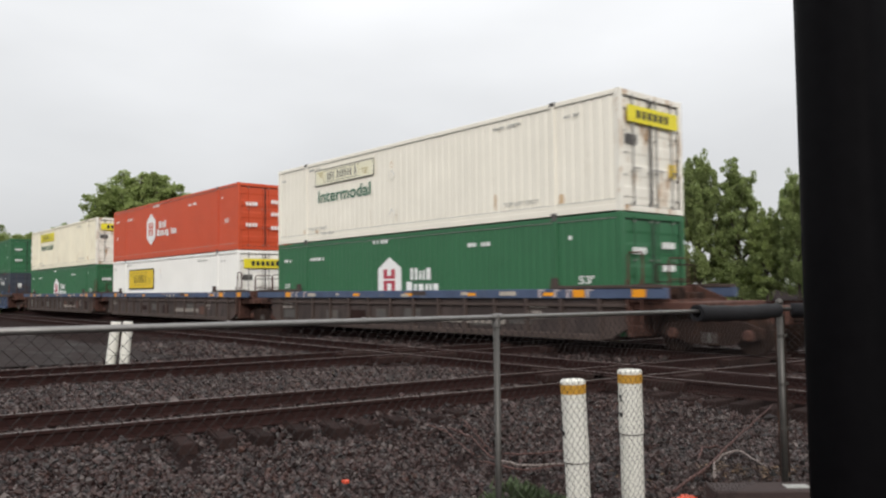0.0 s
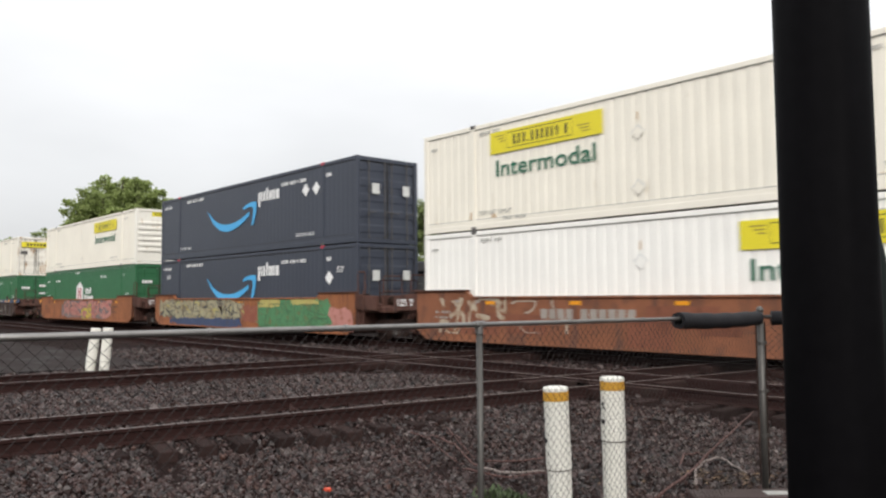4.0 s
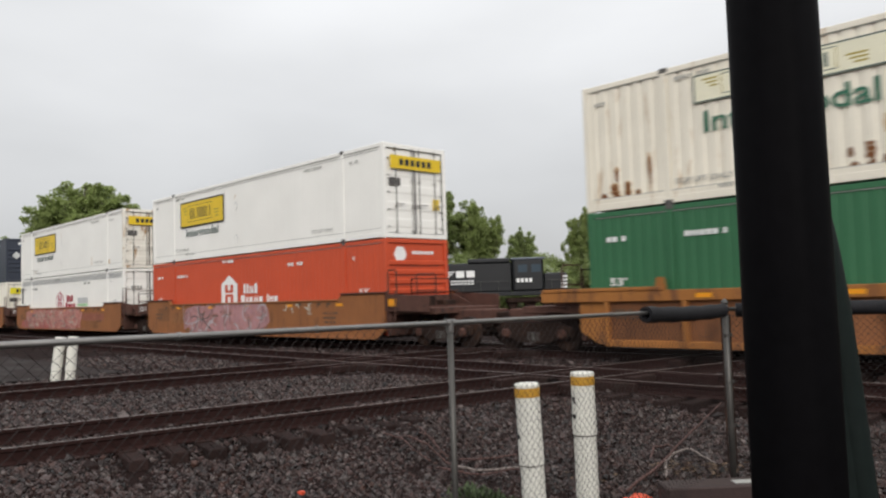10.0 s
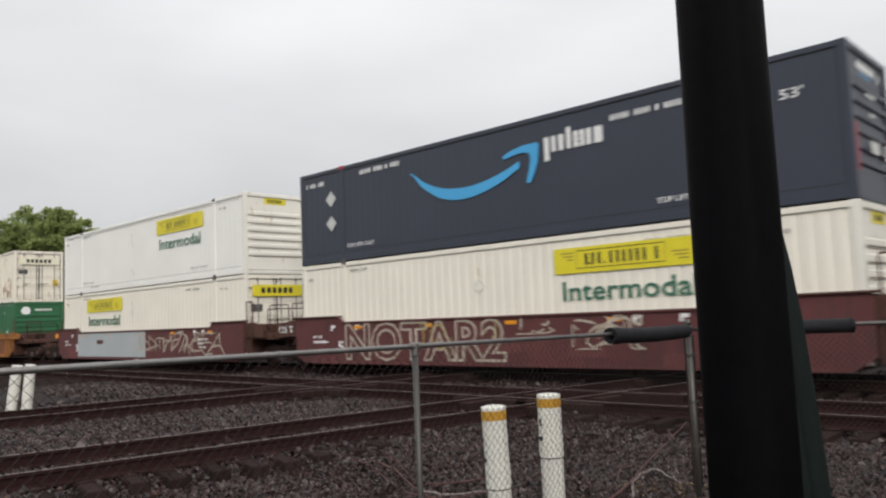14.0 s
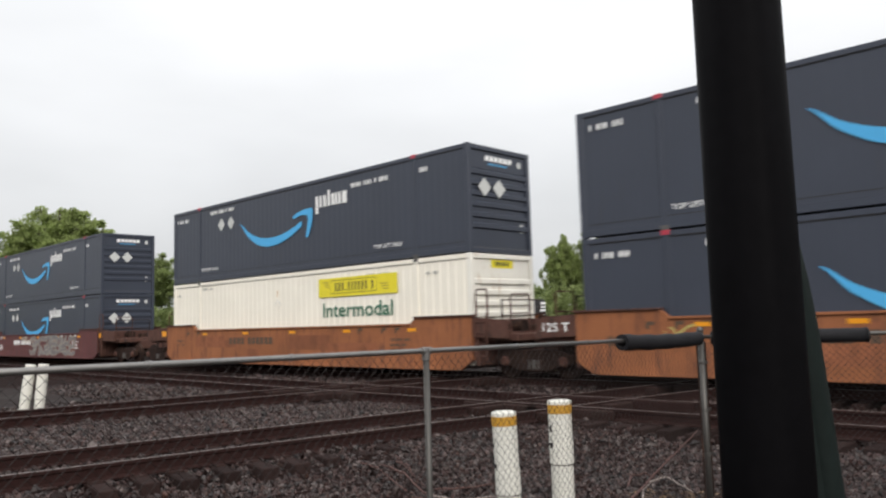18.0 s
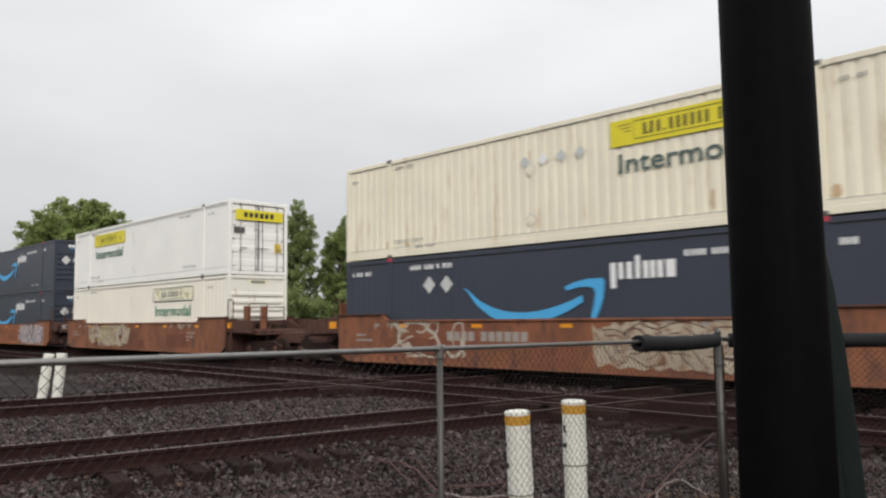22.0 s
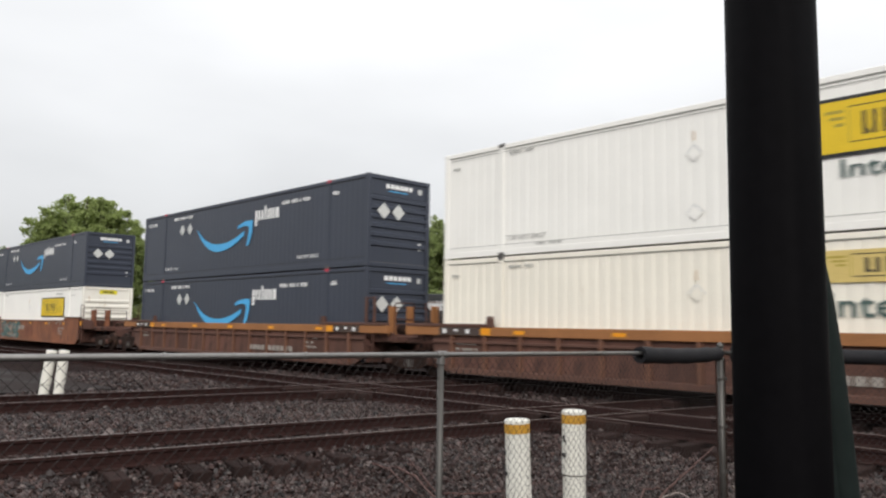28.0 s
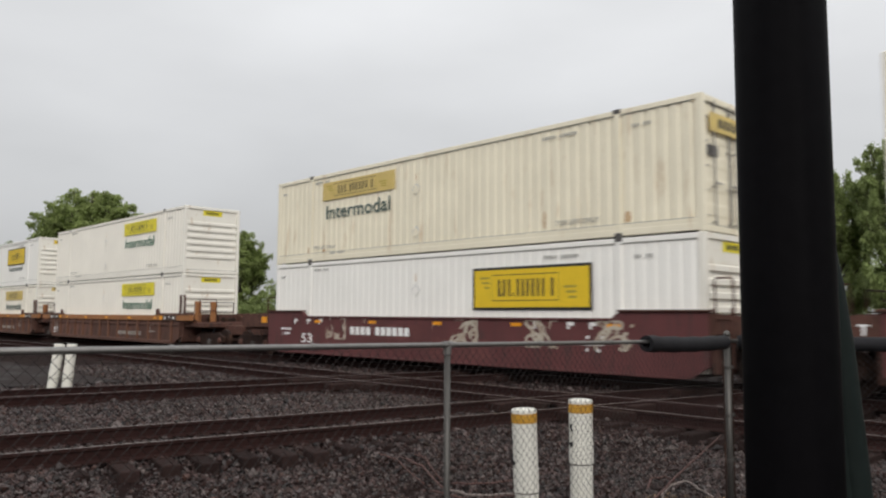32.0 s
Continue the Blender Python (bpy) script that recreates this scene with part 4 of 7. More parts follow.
def truck(parent, x, where):
    """A two-axle truck centred at x under a car; y = 0 is the boxes' near face."""
    yc = CW / 2
    tr = part("truck", shared("truck_bolster", DARKSTEEL, lambda: Geo().box(-0.22, 0.22, yc - 1.0, yc + 1.0, 0.42, 0.70, 0.03)), parent, "dark grimy two-axle truck", at=(x, 0, 0))
    for y in (yc - 1.02, yc + 0.94):
        part("side_frame", shared("side_frame", DARKSTEEL, lambda: Geo().plate([(-1.15, 0.36), (-1.15, 0.56), (-0.75, 0.70), (0.75, 0.70), (1.15, 0.56), (1.15, 0.36), (0.85, 0.36), (0.45, 0.20), (-0.45, 0.20), (-0.85, 0.36)], 0, 0.12)), tr, at=(0, y, 0))
        part("spring_nest", shared("spring_nest", CASTING, lambda: Geo().tube([(-0.14, 0.06, 0.24), (-0.14, 0.06, 0.46)], 0.06, 8).tube([(0, 0.04, 0.24), (0, 0.04, 0.46)], 0.06, 8).tube([(0.14, 0.06, 0.24), (0.14, 0.06, 0.46)], 0.06, 8)), tr, at=(0, y - 0.01, 0))
        for dx in (-0.88, 0.88):
            part("bearing_cap", shared("bearing_cap", GEAR, lambda: Geo().tube([(0, -0.07, 0.42), (0, -0.02, 0.42), (0, 0.14, 0.42)], [0.09, 0.13, 0.13], 12)), tr, at=(dx, y, 0))
    for dx in (-0.45, 0.45):
        part("brake_beam", shared("brake_beam", DARKSTEEL, lambda: Geo().box(-0.05, 0.05, yc - 0.85, yc + 0.85, 0.28, 0.36, 0.01)), tr, at=(dx, 0, 0))
    for dx in (-0.88, 0.88):
        def wheelset():
            g = Geo().tube([(0, yc - 0.95, 0), (0, yc + 0.95, 0)], 0.08, 10)
            for s in (-1, 1):
                c = yc + s * (GAUGE / 2 + 0.02)
                g.tube([(0, c - 0.065, 0), (0, c - 0.062, 0), (0, c + 0.062, 0), (0, c + 0.065, 0)], [WHEEL_R - 0.02, WHEEL_R, WHEEL_R, WHEEL_R - 0.02], 24)
                for k in range(3):
                    a = 2 * math.pi * k / 3
                    g.box(math.cos(a) * 0.24 - 0.04, math.cos(a) * 0.24 + 0.04, c - 0.075, c + 0.075, math.sin(a) * 0.24 - 0.04, math.sin(a) * 0.24 + 0.04)
            return g
        w = part("wheelset", shared("wheelset", DARKSTEEL, wheelset), tr, "steel wheels on their axle", at=(dx, 0, WHEEL_R))
        AXLES.append((w, where + x + dx, dx))
    return tr


def ladder(parent, x, y, z0, z1, mat):
    def build():
        g = Geo().box(0, 0.03, 0, 0.03, z0, z1).box(0.38, 0.41, 0, 0.03, z0, z1)
        z = z0 + 0.12
        while z < z1:
            g.tube([(0, 0.015, z), (0.41, 0.015, z)], 0.012, 6)
            z += 0.28
        return g
    return part("ladder", shared(("ladder", z0, z1), mat, build), parent, at=(x, y, 0))


def ribbon(pts, w, y, z0, z1):
    """A painted stroke of even width along points in x and z, with blunt round ends, kept between z0 and z1."""
    g = Geo()
    lo, hi = [], []
    for i, (x, z) in enumerate(pts):
        dx, dz = pts[min(i + 1, len(pts) - 1)][0] - pts[max(i - 1, 0)][0], pts[min(i + 1, len(pts) - 1)][1] - pts[max(i - 1, 0)][1]
        n = math.hypot(dx, dz) or 1.0
        k = w * (0.55 if i in (0, len(pts) - 1) else 1.0)
        lo.append((x - dz / n * k, min(z1, max(z0, z + dx / n * k))))
        hi.append((x + dz / n * k, min(z1, max(z0, z - dx / n * k))))
    return arc(lo, hi, y)


# skeletons of made-up letter shapes: strokes in a unit cell
GLYPHS = (
    (((0.1, 0.0), (0.1, 0.5), (0.15, 1.0)), ((0.15, 1.0), (0.6, 0.9), (0.75, 0.7), (0.6, 0.5), (0.15, 0.45)), ((0.3, 0.45), (0.6, 0.2), (0.9, 0.0))),
    (((0.1, 1.0), (0.1, 0.5), (0.15, 0.1), (0.5, 0.0), (0.85, 0.1), (0.9, 0.5), (0.85, 1.0)),),
    (((0.85, 0.85), (0.5, 1.0), (0.15, 0.8), (0.3, 0.55), (0.7, 0.45), (0.85, 0.2), (0.5, 0.0), (0.1, 0.12)),),
    (((0.05, 0.0), (0.3, 0.5), (0.5, 1.0), (0.7, 0.5), (0.95, 0.0)), ((0.25, 0.35), (0.75, 0.4))),
    (((0.1, 0.0), (0.12, 1.0)), ((0.15, 0.5), (0.85, 1.0)), ((0.25, 0.55), (0.9, 0.0))),
    (((0.9, 0.9), (0.4, 1.0), (0.1, 0.6), (0.15, 0.15), (0.55, 0.0), (0.95, 0.15)), ((0.2, 0.5), (0.7, 0.52))),
)


def graffiti(parent, x0, x1, z0, z1, mats, seed, y):
    """Bulging spray-painted letter shapes: an outline, a fill on it, thin strokes and drips over them."""
    rnd = random.Random(seed)
    fill, line = mats[0], mats[1] if len(mats) > 1 else GRAPHITE
    thin = [Geo() for _ in mats[2:]] or [Geo()]
    under, over = Geo(), Geo()
    x, k = x0, 0
    while x < x1 - 0.3:
        w, h = rnd.uniform(0.8, 1.3), (z1 - z0) * rnd.uniform(0.72, 0.95)
        base, lean = z0 + (z1 - z0 - h) * rnd.random(), rnd.uniform(-0.35, 0.45)
        fat = rnd.uniform(0.07, 0.13) if len(mats) > 1 else 0.028
        fx, fz = rnd.random() < 0.5, rnd.random() < 0.5
        for stroke in rnd.choice(GLYPHS):
            stroke = [((1 - a if fx else a) + rnd.uniform(-0.13, 0.13), (1 - b if fz else b) + rnd.uniform(-0.10, 0.10)) for a, b in stroke]
            pts = []
            for i in range(len(stroke) - 1):
                for u in (0.0, 0.34, 0.67):
                    pts.append((stroke[i][0] * (1 - u) + stroke[i + 1][0] * u, stroke[i][1] * (1 - u) + stroke[i + 1][1] * u))
            pts.append(stroke[-1])
            pts = [(x + a * w + lean * b * h + rnd.uniform(-0.015, 0.015), base + 0.08 + b * (h - 0.16) + 0.03 * math.sin(7 * a + seed)) for a, b in pts]
            if len(mats) > 1:
                a = ribbon(pts, fat + 0.026, y - 0.002 - 0.0004 * k, z0, z1)
                under.add(a.v, a.f)
            a = ribbon(pts, fat, y - 0.0022 - 0.0004 * k, z0, z1)
            over.add(a.v, a.f)
        k = (k + 1) % 12
        for q, g in enumerate(thin):
            if len(mats) < 3 and rnd.random() < 0.5:
                continue
            cx, cz, a0 = x + rnd.random() * w, base + h * rnd.random(), rnd.uniform(0, 6.28)
            pts = [(cx + 0.3 * math.cos(a0 + 0.35 * i), cz + 0.2 * math.sin(a0 + 0.35 * i)) for i in range(rnd.randint(4, 9))]
            a = ribbon(pts, rnd.uniform(0.012, 0.05), y - 0.0072 - 0.0006 * q, z0, z1)
            g.add(a.v, a.f)
        x += w * rnd.uniform(0.42, 0.58)
    for g, m in [(under, line), (over, fill)] + list(zip(thin, mats[2:] or (line,))):
        if g.f:
            part("graffiti", g.mesh("graffiti", m), parent, "spray-painted letter shapes", kind="stuff")


def spray_field(parent, x0, x1, z0, z1, mat, seed, y):
    """A sprayed ground with ragged, fading ends and an uneven upper edge."""
    rnd = random.Random(seed)
    n = max(8, int((x1 - x0) * 7))
    lo, hi = [], []
    for i in range(n + 1):
        u = i / n
        end = min(1.0, 9 * u, 9 * (1 - u))
        rag = 0.05 + 0.16 * (1 - end)
        mid, half = (z0 + z1) / 2 + rnd.uniform(-rag, rag), (z1 - z0) / 2 * (0.72 + 0.28 * end) * rnd.uniform(1 - rag, 1.0)
        x = x0 + (x1 - x0) * u
        lo.append((x + rnd.uniform(-0.03, 0.03), max(z0, mid - half * rnd.uniform(0.86, 1.05))))
        hi.append((x + rnd.uniform(-0.03, 0.03), min(z1, mid + half * rnd.uniform(0.82, 1.05))))
    part("graffiti", arc(lo, hi, y).mesh("graffiti", mat), parent, "sprayed colour field", kind="stuff")


def scribble(parent, x0, x1, z0, z1, mat, seed, y, count=14, w=0.022):
    """Quick thin sprayed strokes over one another."""
    rnd = random.Random(seed)
    g = Geo()
    for k in range(count):
        cx, cz = rnd.uniform(x0, x1), rnd.uniform(z0, z1)
        a, turn, step = rnd.uniform(0, 6.28), rnd.uniform(-0.7, 0.7), (z1 - z0) * rnd.uniform(0.10, 0.24)
        pts = []
        for i in range(rnd.randint(5, 11)):
            pts.append((min(x1, max(x0, cx)), min(z1, max(z0, cz))))
            cx, cz, a = cx + step * math.cos(a), cz + step * math.sin(a), a + turn + rnd.uniform(-0.3, 0.3)
        b = ribbon(pts, w * rnd.uniform(0.6, 1.3), y - 0.0005 * (k % 7), z0, z1)
        g.add(b.v, b.f)
    part("graffiti", g.mesh("graffiti", mat), parent, "thin sprayed strokes", kind="stuff")


def patch(parent, x0, x1, z0, z1, mat, y, name="paint_patch", label=""):
    return part(name, Geo().box(x0, x1, y - 0.003, y + 0.002, z0, z1).mesh(name, mat), parent, label)


def well_car(label, style, paint, left, right, where, chord=None, number=None, stencil=True):
    """One unit of a well car. x from the front end of its boxes, y from their near face, z from the rail tops.
    left, right: 'joint' (a truck shared with the next unit) or 'coupler'."""
    t = thing("well_car", label, "rail car", "well cars of the train")
    P, Q = CAR_PAINT[paint], CAR_PAINT[chord or paint]
    ya, yb = -0.20, CW + 0.20
    far = 1.95 if style == "plate" else 1.25
    xl = -1.25 if left == "joint" else -far
    xr = CL + (1.25 if right == "joint" else far)
    for k, y in enumerate((ya, yb - 0.10)):
        if style == "plate":
            poly = [(-0.12, 0.46), (0.30, 0.20), (CL - 0.30, 0.20), (CL + 0.12, 0.46), (CL + 0.12, 1.56), (CL - 1.95, 1.56), (CL - 2.15, 1.41), (2.15, 1.41), (1.95, 1.56), (-0.12, 1.56)]
            s = part("side_sheet", shared(("side_sheet",), P, lambda: Geo().plate(poly, 0, 0.10)), t, at=(0, y, 0))
            for e, sill in enumerate(((xl, -0.118), (CL + 0.118, xr))):
                q0, q1 = ((1.43, 1.53), (1.53, 1.43))[e]
                part("end_sill", shared(("end_sill", sill), GEAR, lambda: Geo().plate([(sill[0], 1.03), (sill[1], 1.0), (sill[1], q1), (sill[0], q0)] if e else [(sill[0], 1.0), (sill[1], 1.03), (sill[1], q1), (sill[0], q0)], 0.02, 0.10)), s, "grimy brown end sill")
            part("top_flange", shared(("top_flange",), P, lambda: Geo().box(2.15, CL - 2.15, -0.045, 0.10, 1.36, 1.415, 0.008)), s)
            part("bottom_flange", shared(("bottom_flange",), P, lambda: Geo().box(0.6, CL - 0.6, -0.03, 0.13, 0.19, 0.235, 0.006)), s)
            for a, b in ((xl + 0.02, 1.97), (CL - 1.97, xr - 0.02)):
                part("end_flange", shared(("end_flange", a), GEAR, lambda: Geo().box(max(a, -0.2) if a < 1 else a, min(b, CL + 0.2), -0.06, 0.16, 1.555, 1.60, 0.008)), s)
        else:
            s = part("side_sheet", shared(("ribbed_sheet",), P, lambda: Geo().plate([(-0.2, 0.52), (0.3, 0.24), (CL - 0.3, 0.24), (CL + 0.2, 0.52), (CL + 0.2, 1.2), (-0.2, 1.2)], 0.05, 0.10)), t, at=(0, y, 0))
            part("top_chord", shared(("top_chord", xl, xr), Q, lambda: Geo().box(xl, xr, -0.04, 0.12, 1.18, 1.41, 0.012)), s, "upper side beam")
            if paint != "yellow":
                part("middle_chord", shared(("middle_chord",), P, lambda: Geo().box(-0.2, CL + 0.2, -0.02, 0.1, 0.98, 1.05, 0.01)), s)
            part("bottom_chord", shared(("bottom_chord",), P, lambda: Geo().box(0.5, CL - 0.5, -0.03, 0.12, 0.20, 0.34, 0.012)), s)
            post = shared(("side_post",), CAR_PAINT["post"] if paint == "brown" else P, lambda: Geo().box(-0.055, 0.055, -0.036, 0.06, 0.30, 1.19, 0.008))
            np_ = 9 if paint == "yellow" else 14
            for i in range(np_):
                part("side_post", post, s, at=(0.55 + i * (CL - 1.1) / (np_ - 1), 0, 0))
            for a, b in ((xl + 0.05, 1.9), (CL - 1.9, xr - 0.05)):
                part("end_flange", shared(("end_rise", a), P, lambda: Geo().box(a, b, -0.06, 0.14, 1.41, 1.49, 0.01)), s)
                part("stake", shared(("stake",), P, lambda: Geo().plate([(-0.12, 1.41), (0.12, 1.41), (0.07, 1.68), (-0.07, 1.68)], -0.05, 0.05)), s, at=(a if a > 3 else b, 0, 0))
    part("well_floor", shared("well_floor", DARKSTEEL, lambda: Geo().box(0.2, CL - 0.2, -0.08, CW + 0.08, 0.21, 0.28)), t)
    for side, kind in ((-1, left), (1, right)):
        x0 = 0.0 if side < 0 else CL

        def deck():
            g = Geo()
            a, b = sorted((x0 + side * 0.12, x0 + side * (1.45 if kind == "joint" else 2.05)))
            g.box(a, b, 0.0, CW, 0.92, 1.10, 0.02)
            a, b = sorted((x0 + side * 0.10, x0 + side * 0.24))
            g.box(a, b, -0.08, CW + 0.08, 0.30, 1.46, 0.02)
            a, b = sorted((x0 + side * 1.1, x0 + side * (1.6 if kind == "joint" else 3.3)))
            g.box(a, b, CW / 2 - 0.35, CW / 2 + 0.35, 0.62, 1.02, 0.03)
            return g
        part("end_deck", shared(("end_deck", side, kind), GEAR, deck), t)

        def rails():
            a = 0.0
            g = Geo()
            for y in (0.5, CW - 0.5):
                g.tube([(a, y, 1.0), (a, y, 1.95)], 0.02, 6)
            return g.tube([(a, 0.5, 1.95), (a, CW - 0.5, 1.95)], 0.02, 6).tube([(a, 0.5, 1.55), (a, CW - 0.5, 1.55)], 0.016, 6)
        a = x0 + side * 0.55
        part("handrail", shared(("handrail",), DARKSTEEL, rails), t, at=(a, 0, 0))
        for y in (-0.14, CW + 0.10):
            part("grab_iron", shared(("grab_iron",), DARKSTEEL, lambda: Geo().tube([(0, 0, 1.0), (0, 0, 1.5), (0.3, 0, 1.5)], 0.02, 6)), t, at=(a, y, 0))
        part("brake_cylinder", shared(("brake_cylinder",), DARKSTEEL, lambda: Geo().tube([(-0.2, 0, 0), (0.2, 0, 0)], 0.17, 12)), t, at=(a, 1.15, 1.27))
        part("valve_box", shared(("valve_box",), DARKSTEEL, lambda: Geo().box(-0.15, 0.25, -0.25, 0.25, 0, 0.22, 0.03)), t, at=(a, 1.85, 1.08))
        for y in (0.12, CW - 0.17):
            part("end_brace", shared(("end_brace", side), GEAR, lambda: Geo().plate([(side * 0.2, 1.10), (side * 0.2, 1.50), (side * 0.28, 1.50), (side * 1.15, 1.16), (side * 1.15, 1.06)], 0, 0.05)), t, "sloping end brace", at=(x0, y, 0))
        part("walkway", shared(("walkway", side), GEAR, lambda: grating(side)), t, "open grating walkway", at=(x0, 0, 0))
        part("crossover_rail", shared(("crossover_rail",), GEAR, lambda: Geo().tube([(0, 0.30, 1.12), (0, 0.30, 2.02), (0, 0.36, 2.08), (0, 1.0, 2.08), (0, 1.06, 2.02), (0, 1.06, 1.12)], 0.02, 6).tube([(0, 0.30, 1.6), (0, 1.06, 1.6)], 0.016, 6)), t, at=(x0 + side * 1.0, 0, 0))
        part("brake_pipe", shared(("brake_pipe", side), DARKSTEEL, lambda: Geo().tube([(0, 0, 0.5), (0, 0, 0.95), (side * 0.4, 0, 0.95)], 0.018, 6)), t, at=(a + side * 0.3, -0.05, 0))
        if (kind == "coupler" and paint == "rust") or paint == "brown":
            post = P if style == "plate" else CAR_PAINT["tan"]
            for y in (0.25, 0.95) if side > 0 else (0.6,):
                part("end_stanchion", shared(("end_stanchion", y), post, lambda: Geo().box(-0.03, 0.03, -0.14, 0.14, 1.05, 1.98, 0.01)), t, at=(x0 + side * 0.95, y, 0))
        if side > 0:
            ladder(t, x0 + 0.22, ya - 0.02, 0.45, 1.62, GEAR if paint != "yellow" else P)
            part("grab_rail", shared(("grab_rail",), GEAR, lambda: Geo().tube([(0.02, 0, 1.5), (0.02, 0, 2.16), (0.05, 0, 2.22), (0.36, 0, 2.22), (0.40, 0, 2.16), (0.40, 0, 1.5)], 0.022, 6)), t, at=(x0 + 0.22, ya + 0.06, 0))
            part("hose", shared(("air_hose",), FOAM, lambda: Geo().tube([(0.9, 0.5, 0.92), (1.1, 0.45, 0.62), (1.4, 0.45, 0.52), (1.8, 0.45, 0.6), (2.0, 0.5, 0.9)], 0.03, 6)), t, at=(x0, 0, 0))
        if kind == "coupler":
            part("coupler", shared(("coupler", side), DARKSTEEL, lambda: Geo().box(*sorted((x0 + side * 2.9, x0 + side * 3.66)), CW / 2 - 0.13, CW / 2 + 0.13, 0.68, 0.94, 0.03)), t)
            truck(t, x0 + side * 1.95, where)
    if right == "joint":
        truck(t, CL + 1.675, where)
    yd = ya - 0.004
    zt = 1.20 if style == "plate" else 1.24
    for x in (2.7, 5.5, 8.3, 11.1, 13.9):
        patch(t, x, x + 0.34, zt, zt + 0.09, ORANGE_REFL, yd - (0.0 if style == "plate" else 0.038), "reflector", "orange reflector strip")
    for kind, x in ((left, -0.62), (right, CL + 0.28)):
        if kind == "coupler" and style == "plate":
            patch(t, x, x + 0.36, 1.17, 1.38, ORANGE_REFL, ya + 0.014, "reflector", "large orange reflector plate")
    if chord == "tan":
        for x, w in ((0.1, 1.5), (CL - 1.3, 1.3)):
            patch(t, x, x + w, 1.19, 1.40, CAR_PAINT["grime"], ya - 0.042, "paint_patch", "dark primer patch")
            for k in range(3):
                patch(t, x + 0.15 + 0.42 * k, x + 0.27 + 0.42 * k, 1.24 + 0.05 * (k % 2), 1.35, WHITEMARK, ya - 0.046, "stencil_mark")
            patch(t, x + (w if x < 1 else -0.35), x + (w if x < 1 else -0.35) + 0.33, 1.21, 1.38, ORANGE_REFL, ya - 0.045, "reflector", "orange reflector plate")
        part("ladder_rail", shared(("ladder_rail",), P, lambda: Geo().box(0, 0.06, 0, 0.05, 1.5, 2.26, 0.01).box(0.40, 0.46, 0, 0.05, 1.5, 2.26, 0.01)), t, at=(CL + 0.2, ya - 0.01, 0))
    if left == "joint" and style == "plate":
        part("lettering", text_mesh("125 T", 0.74, 0.20, WHITEMARK), t, "white stencil", at=(-1.05, ya + 0.014, 1.14))
    rnd = random.Random(int(where * 7) + 5)
    ink = WHITEMARK if paint == "maroon" else CHALKY if paint in ("brown", "blue", "grime", "rust") else material("dark_stencil", (0.09, 0.055, 0.035), 0.7, vary=0.2, bump=0.0)
    yl = yd - (0.0 if style == "plate" else -0.018)
    zl = 0.86 if style == "plate" else 0.6
    nb = blocks([0.2, 0.2, 0.2, 0.2, -0.12, 0.2, 0.2, 0.2, 0.2, 0.2, 0.2], 4.6 if style == "plate" else 9.8, zl if style == "plate" else 0.5, 0.24 if style == "plate" else 0.17, 0.06, y=yl - 0.001)
    if stencil:
        part("number_bar", nb.mesh("number_bar", ink), t, "stencilled car number as plain bars", kind="stuff")
    for x, z, n in ((0.7, 0.95, 6), (0.7, 0.8, 7), (13.2, 0.95, 8), (13.2, 0.8, 6), (13.2, 0.66, 7)):
        part("data_bar", blocks([rnd.choice((0.05, 0.08, 0.11, -0.04)) for _ in range(n)], x, z, 0.07, 0.03, y=yl - 0.001).mesh("data_bar", ink), t, kind="stuff")
    if style == "plate":
        c = {"orange": (0.225, 0.080, 0.036), "ochre": (0.225, 0.095, 0.036), "rust": (0.175, 0.062, 0.034), "maroon": (0.125, 0.042, 0.040)}[paint]
        touch = material(paint + "_touch_up", c, 0.75, vary=0.3, scale=1.2, bump=0.1, rand=0.2, stain=tuple(q * 0.7 for q in c), stain_at=0.5, stain_scale=(2.0, 2.0, 1.0))
        for k in range(5):
            a, w = rnd.uniform(0.6, 13.0), rnd.uniform(0.6, 2.4)
            b = rnd.uniform(0.24, 0.8)
            part("paint_patch", Geo().box(a, min(a + w, CL - 0.4), yd - 0.0005 + 0.0001 * k, yd + 0.002, b, min(1.35, b + rnd.uniform(0.25, 0.6))).mesh("paint_patch", touch), t, "touched-up paint")
        for a in (1.55, 2.35, 2.85, CL - 4.4, CL - 3.3, CL - 2.7):
            part("stencil_mark", shared("stencil_mark", ink, lambda: Geo().box(0, 0.07, 0, 0.002, 0, 0.16).box(0.07, 0.2, 0, 0.002, 0.08, 0.16)), t, at=(a + rnd.uniform(-0.1, 0.1), yd - 0.0025, 1.16))
    else:
        plain = {"yellow": (0.180, 0.070, 0.026), "brown": (0.105, 0.048, 0.034), "grime": (0.055, 0.040, 0.036), "blue": (0.05, 0.06, 0.09)}[paint]
        tint = material(paint + "_panel", plain, 0.75, vary=0.3, scale=1.2, bump=0.15, rand=0.3, stain=tuple(q * 0.6 for q in plain), stain_at=0.5, stain_scale=(2.5, 2.5, 0.8))
        np_ = 9 if paint == "yellow" else 14
        step = (CL - 1.1) / (np_ - 1)
        for i in range(np_ - 1):
            part("side_panel", shared(("side_panel", np_), tint, lambda: Geo().box(0.065, step - 0.065, 0.0465, 0.06, 0.36, 1.175, 0.003)), t, at=(0.55 + i * step, ya, 0))
    if number:
        part("lettering", text_mesh(number, 0.62 if len(number) < 3 else 0.9, 0.30, WHITEMARK), t, at=(1.95 if len(number) < 3 else 0.42, yl - 0.002, 0.55 if len(number) < 3 else 0.42))
    return t


def distance(t):
    """How far the train has run by t seconds."""
    u = t / 32.0
    return 426.32 * u - 11.59 * u * u + 3.64 * u ** 3


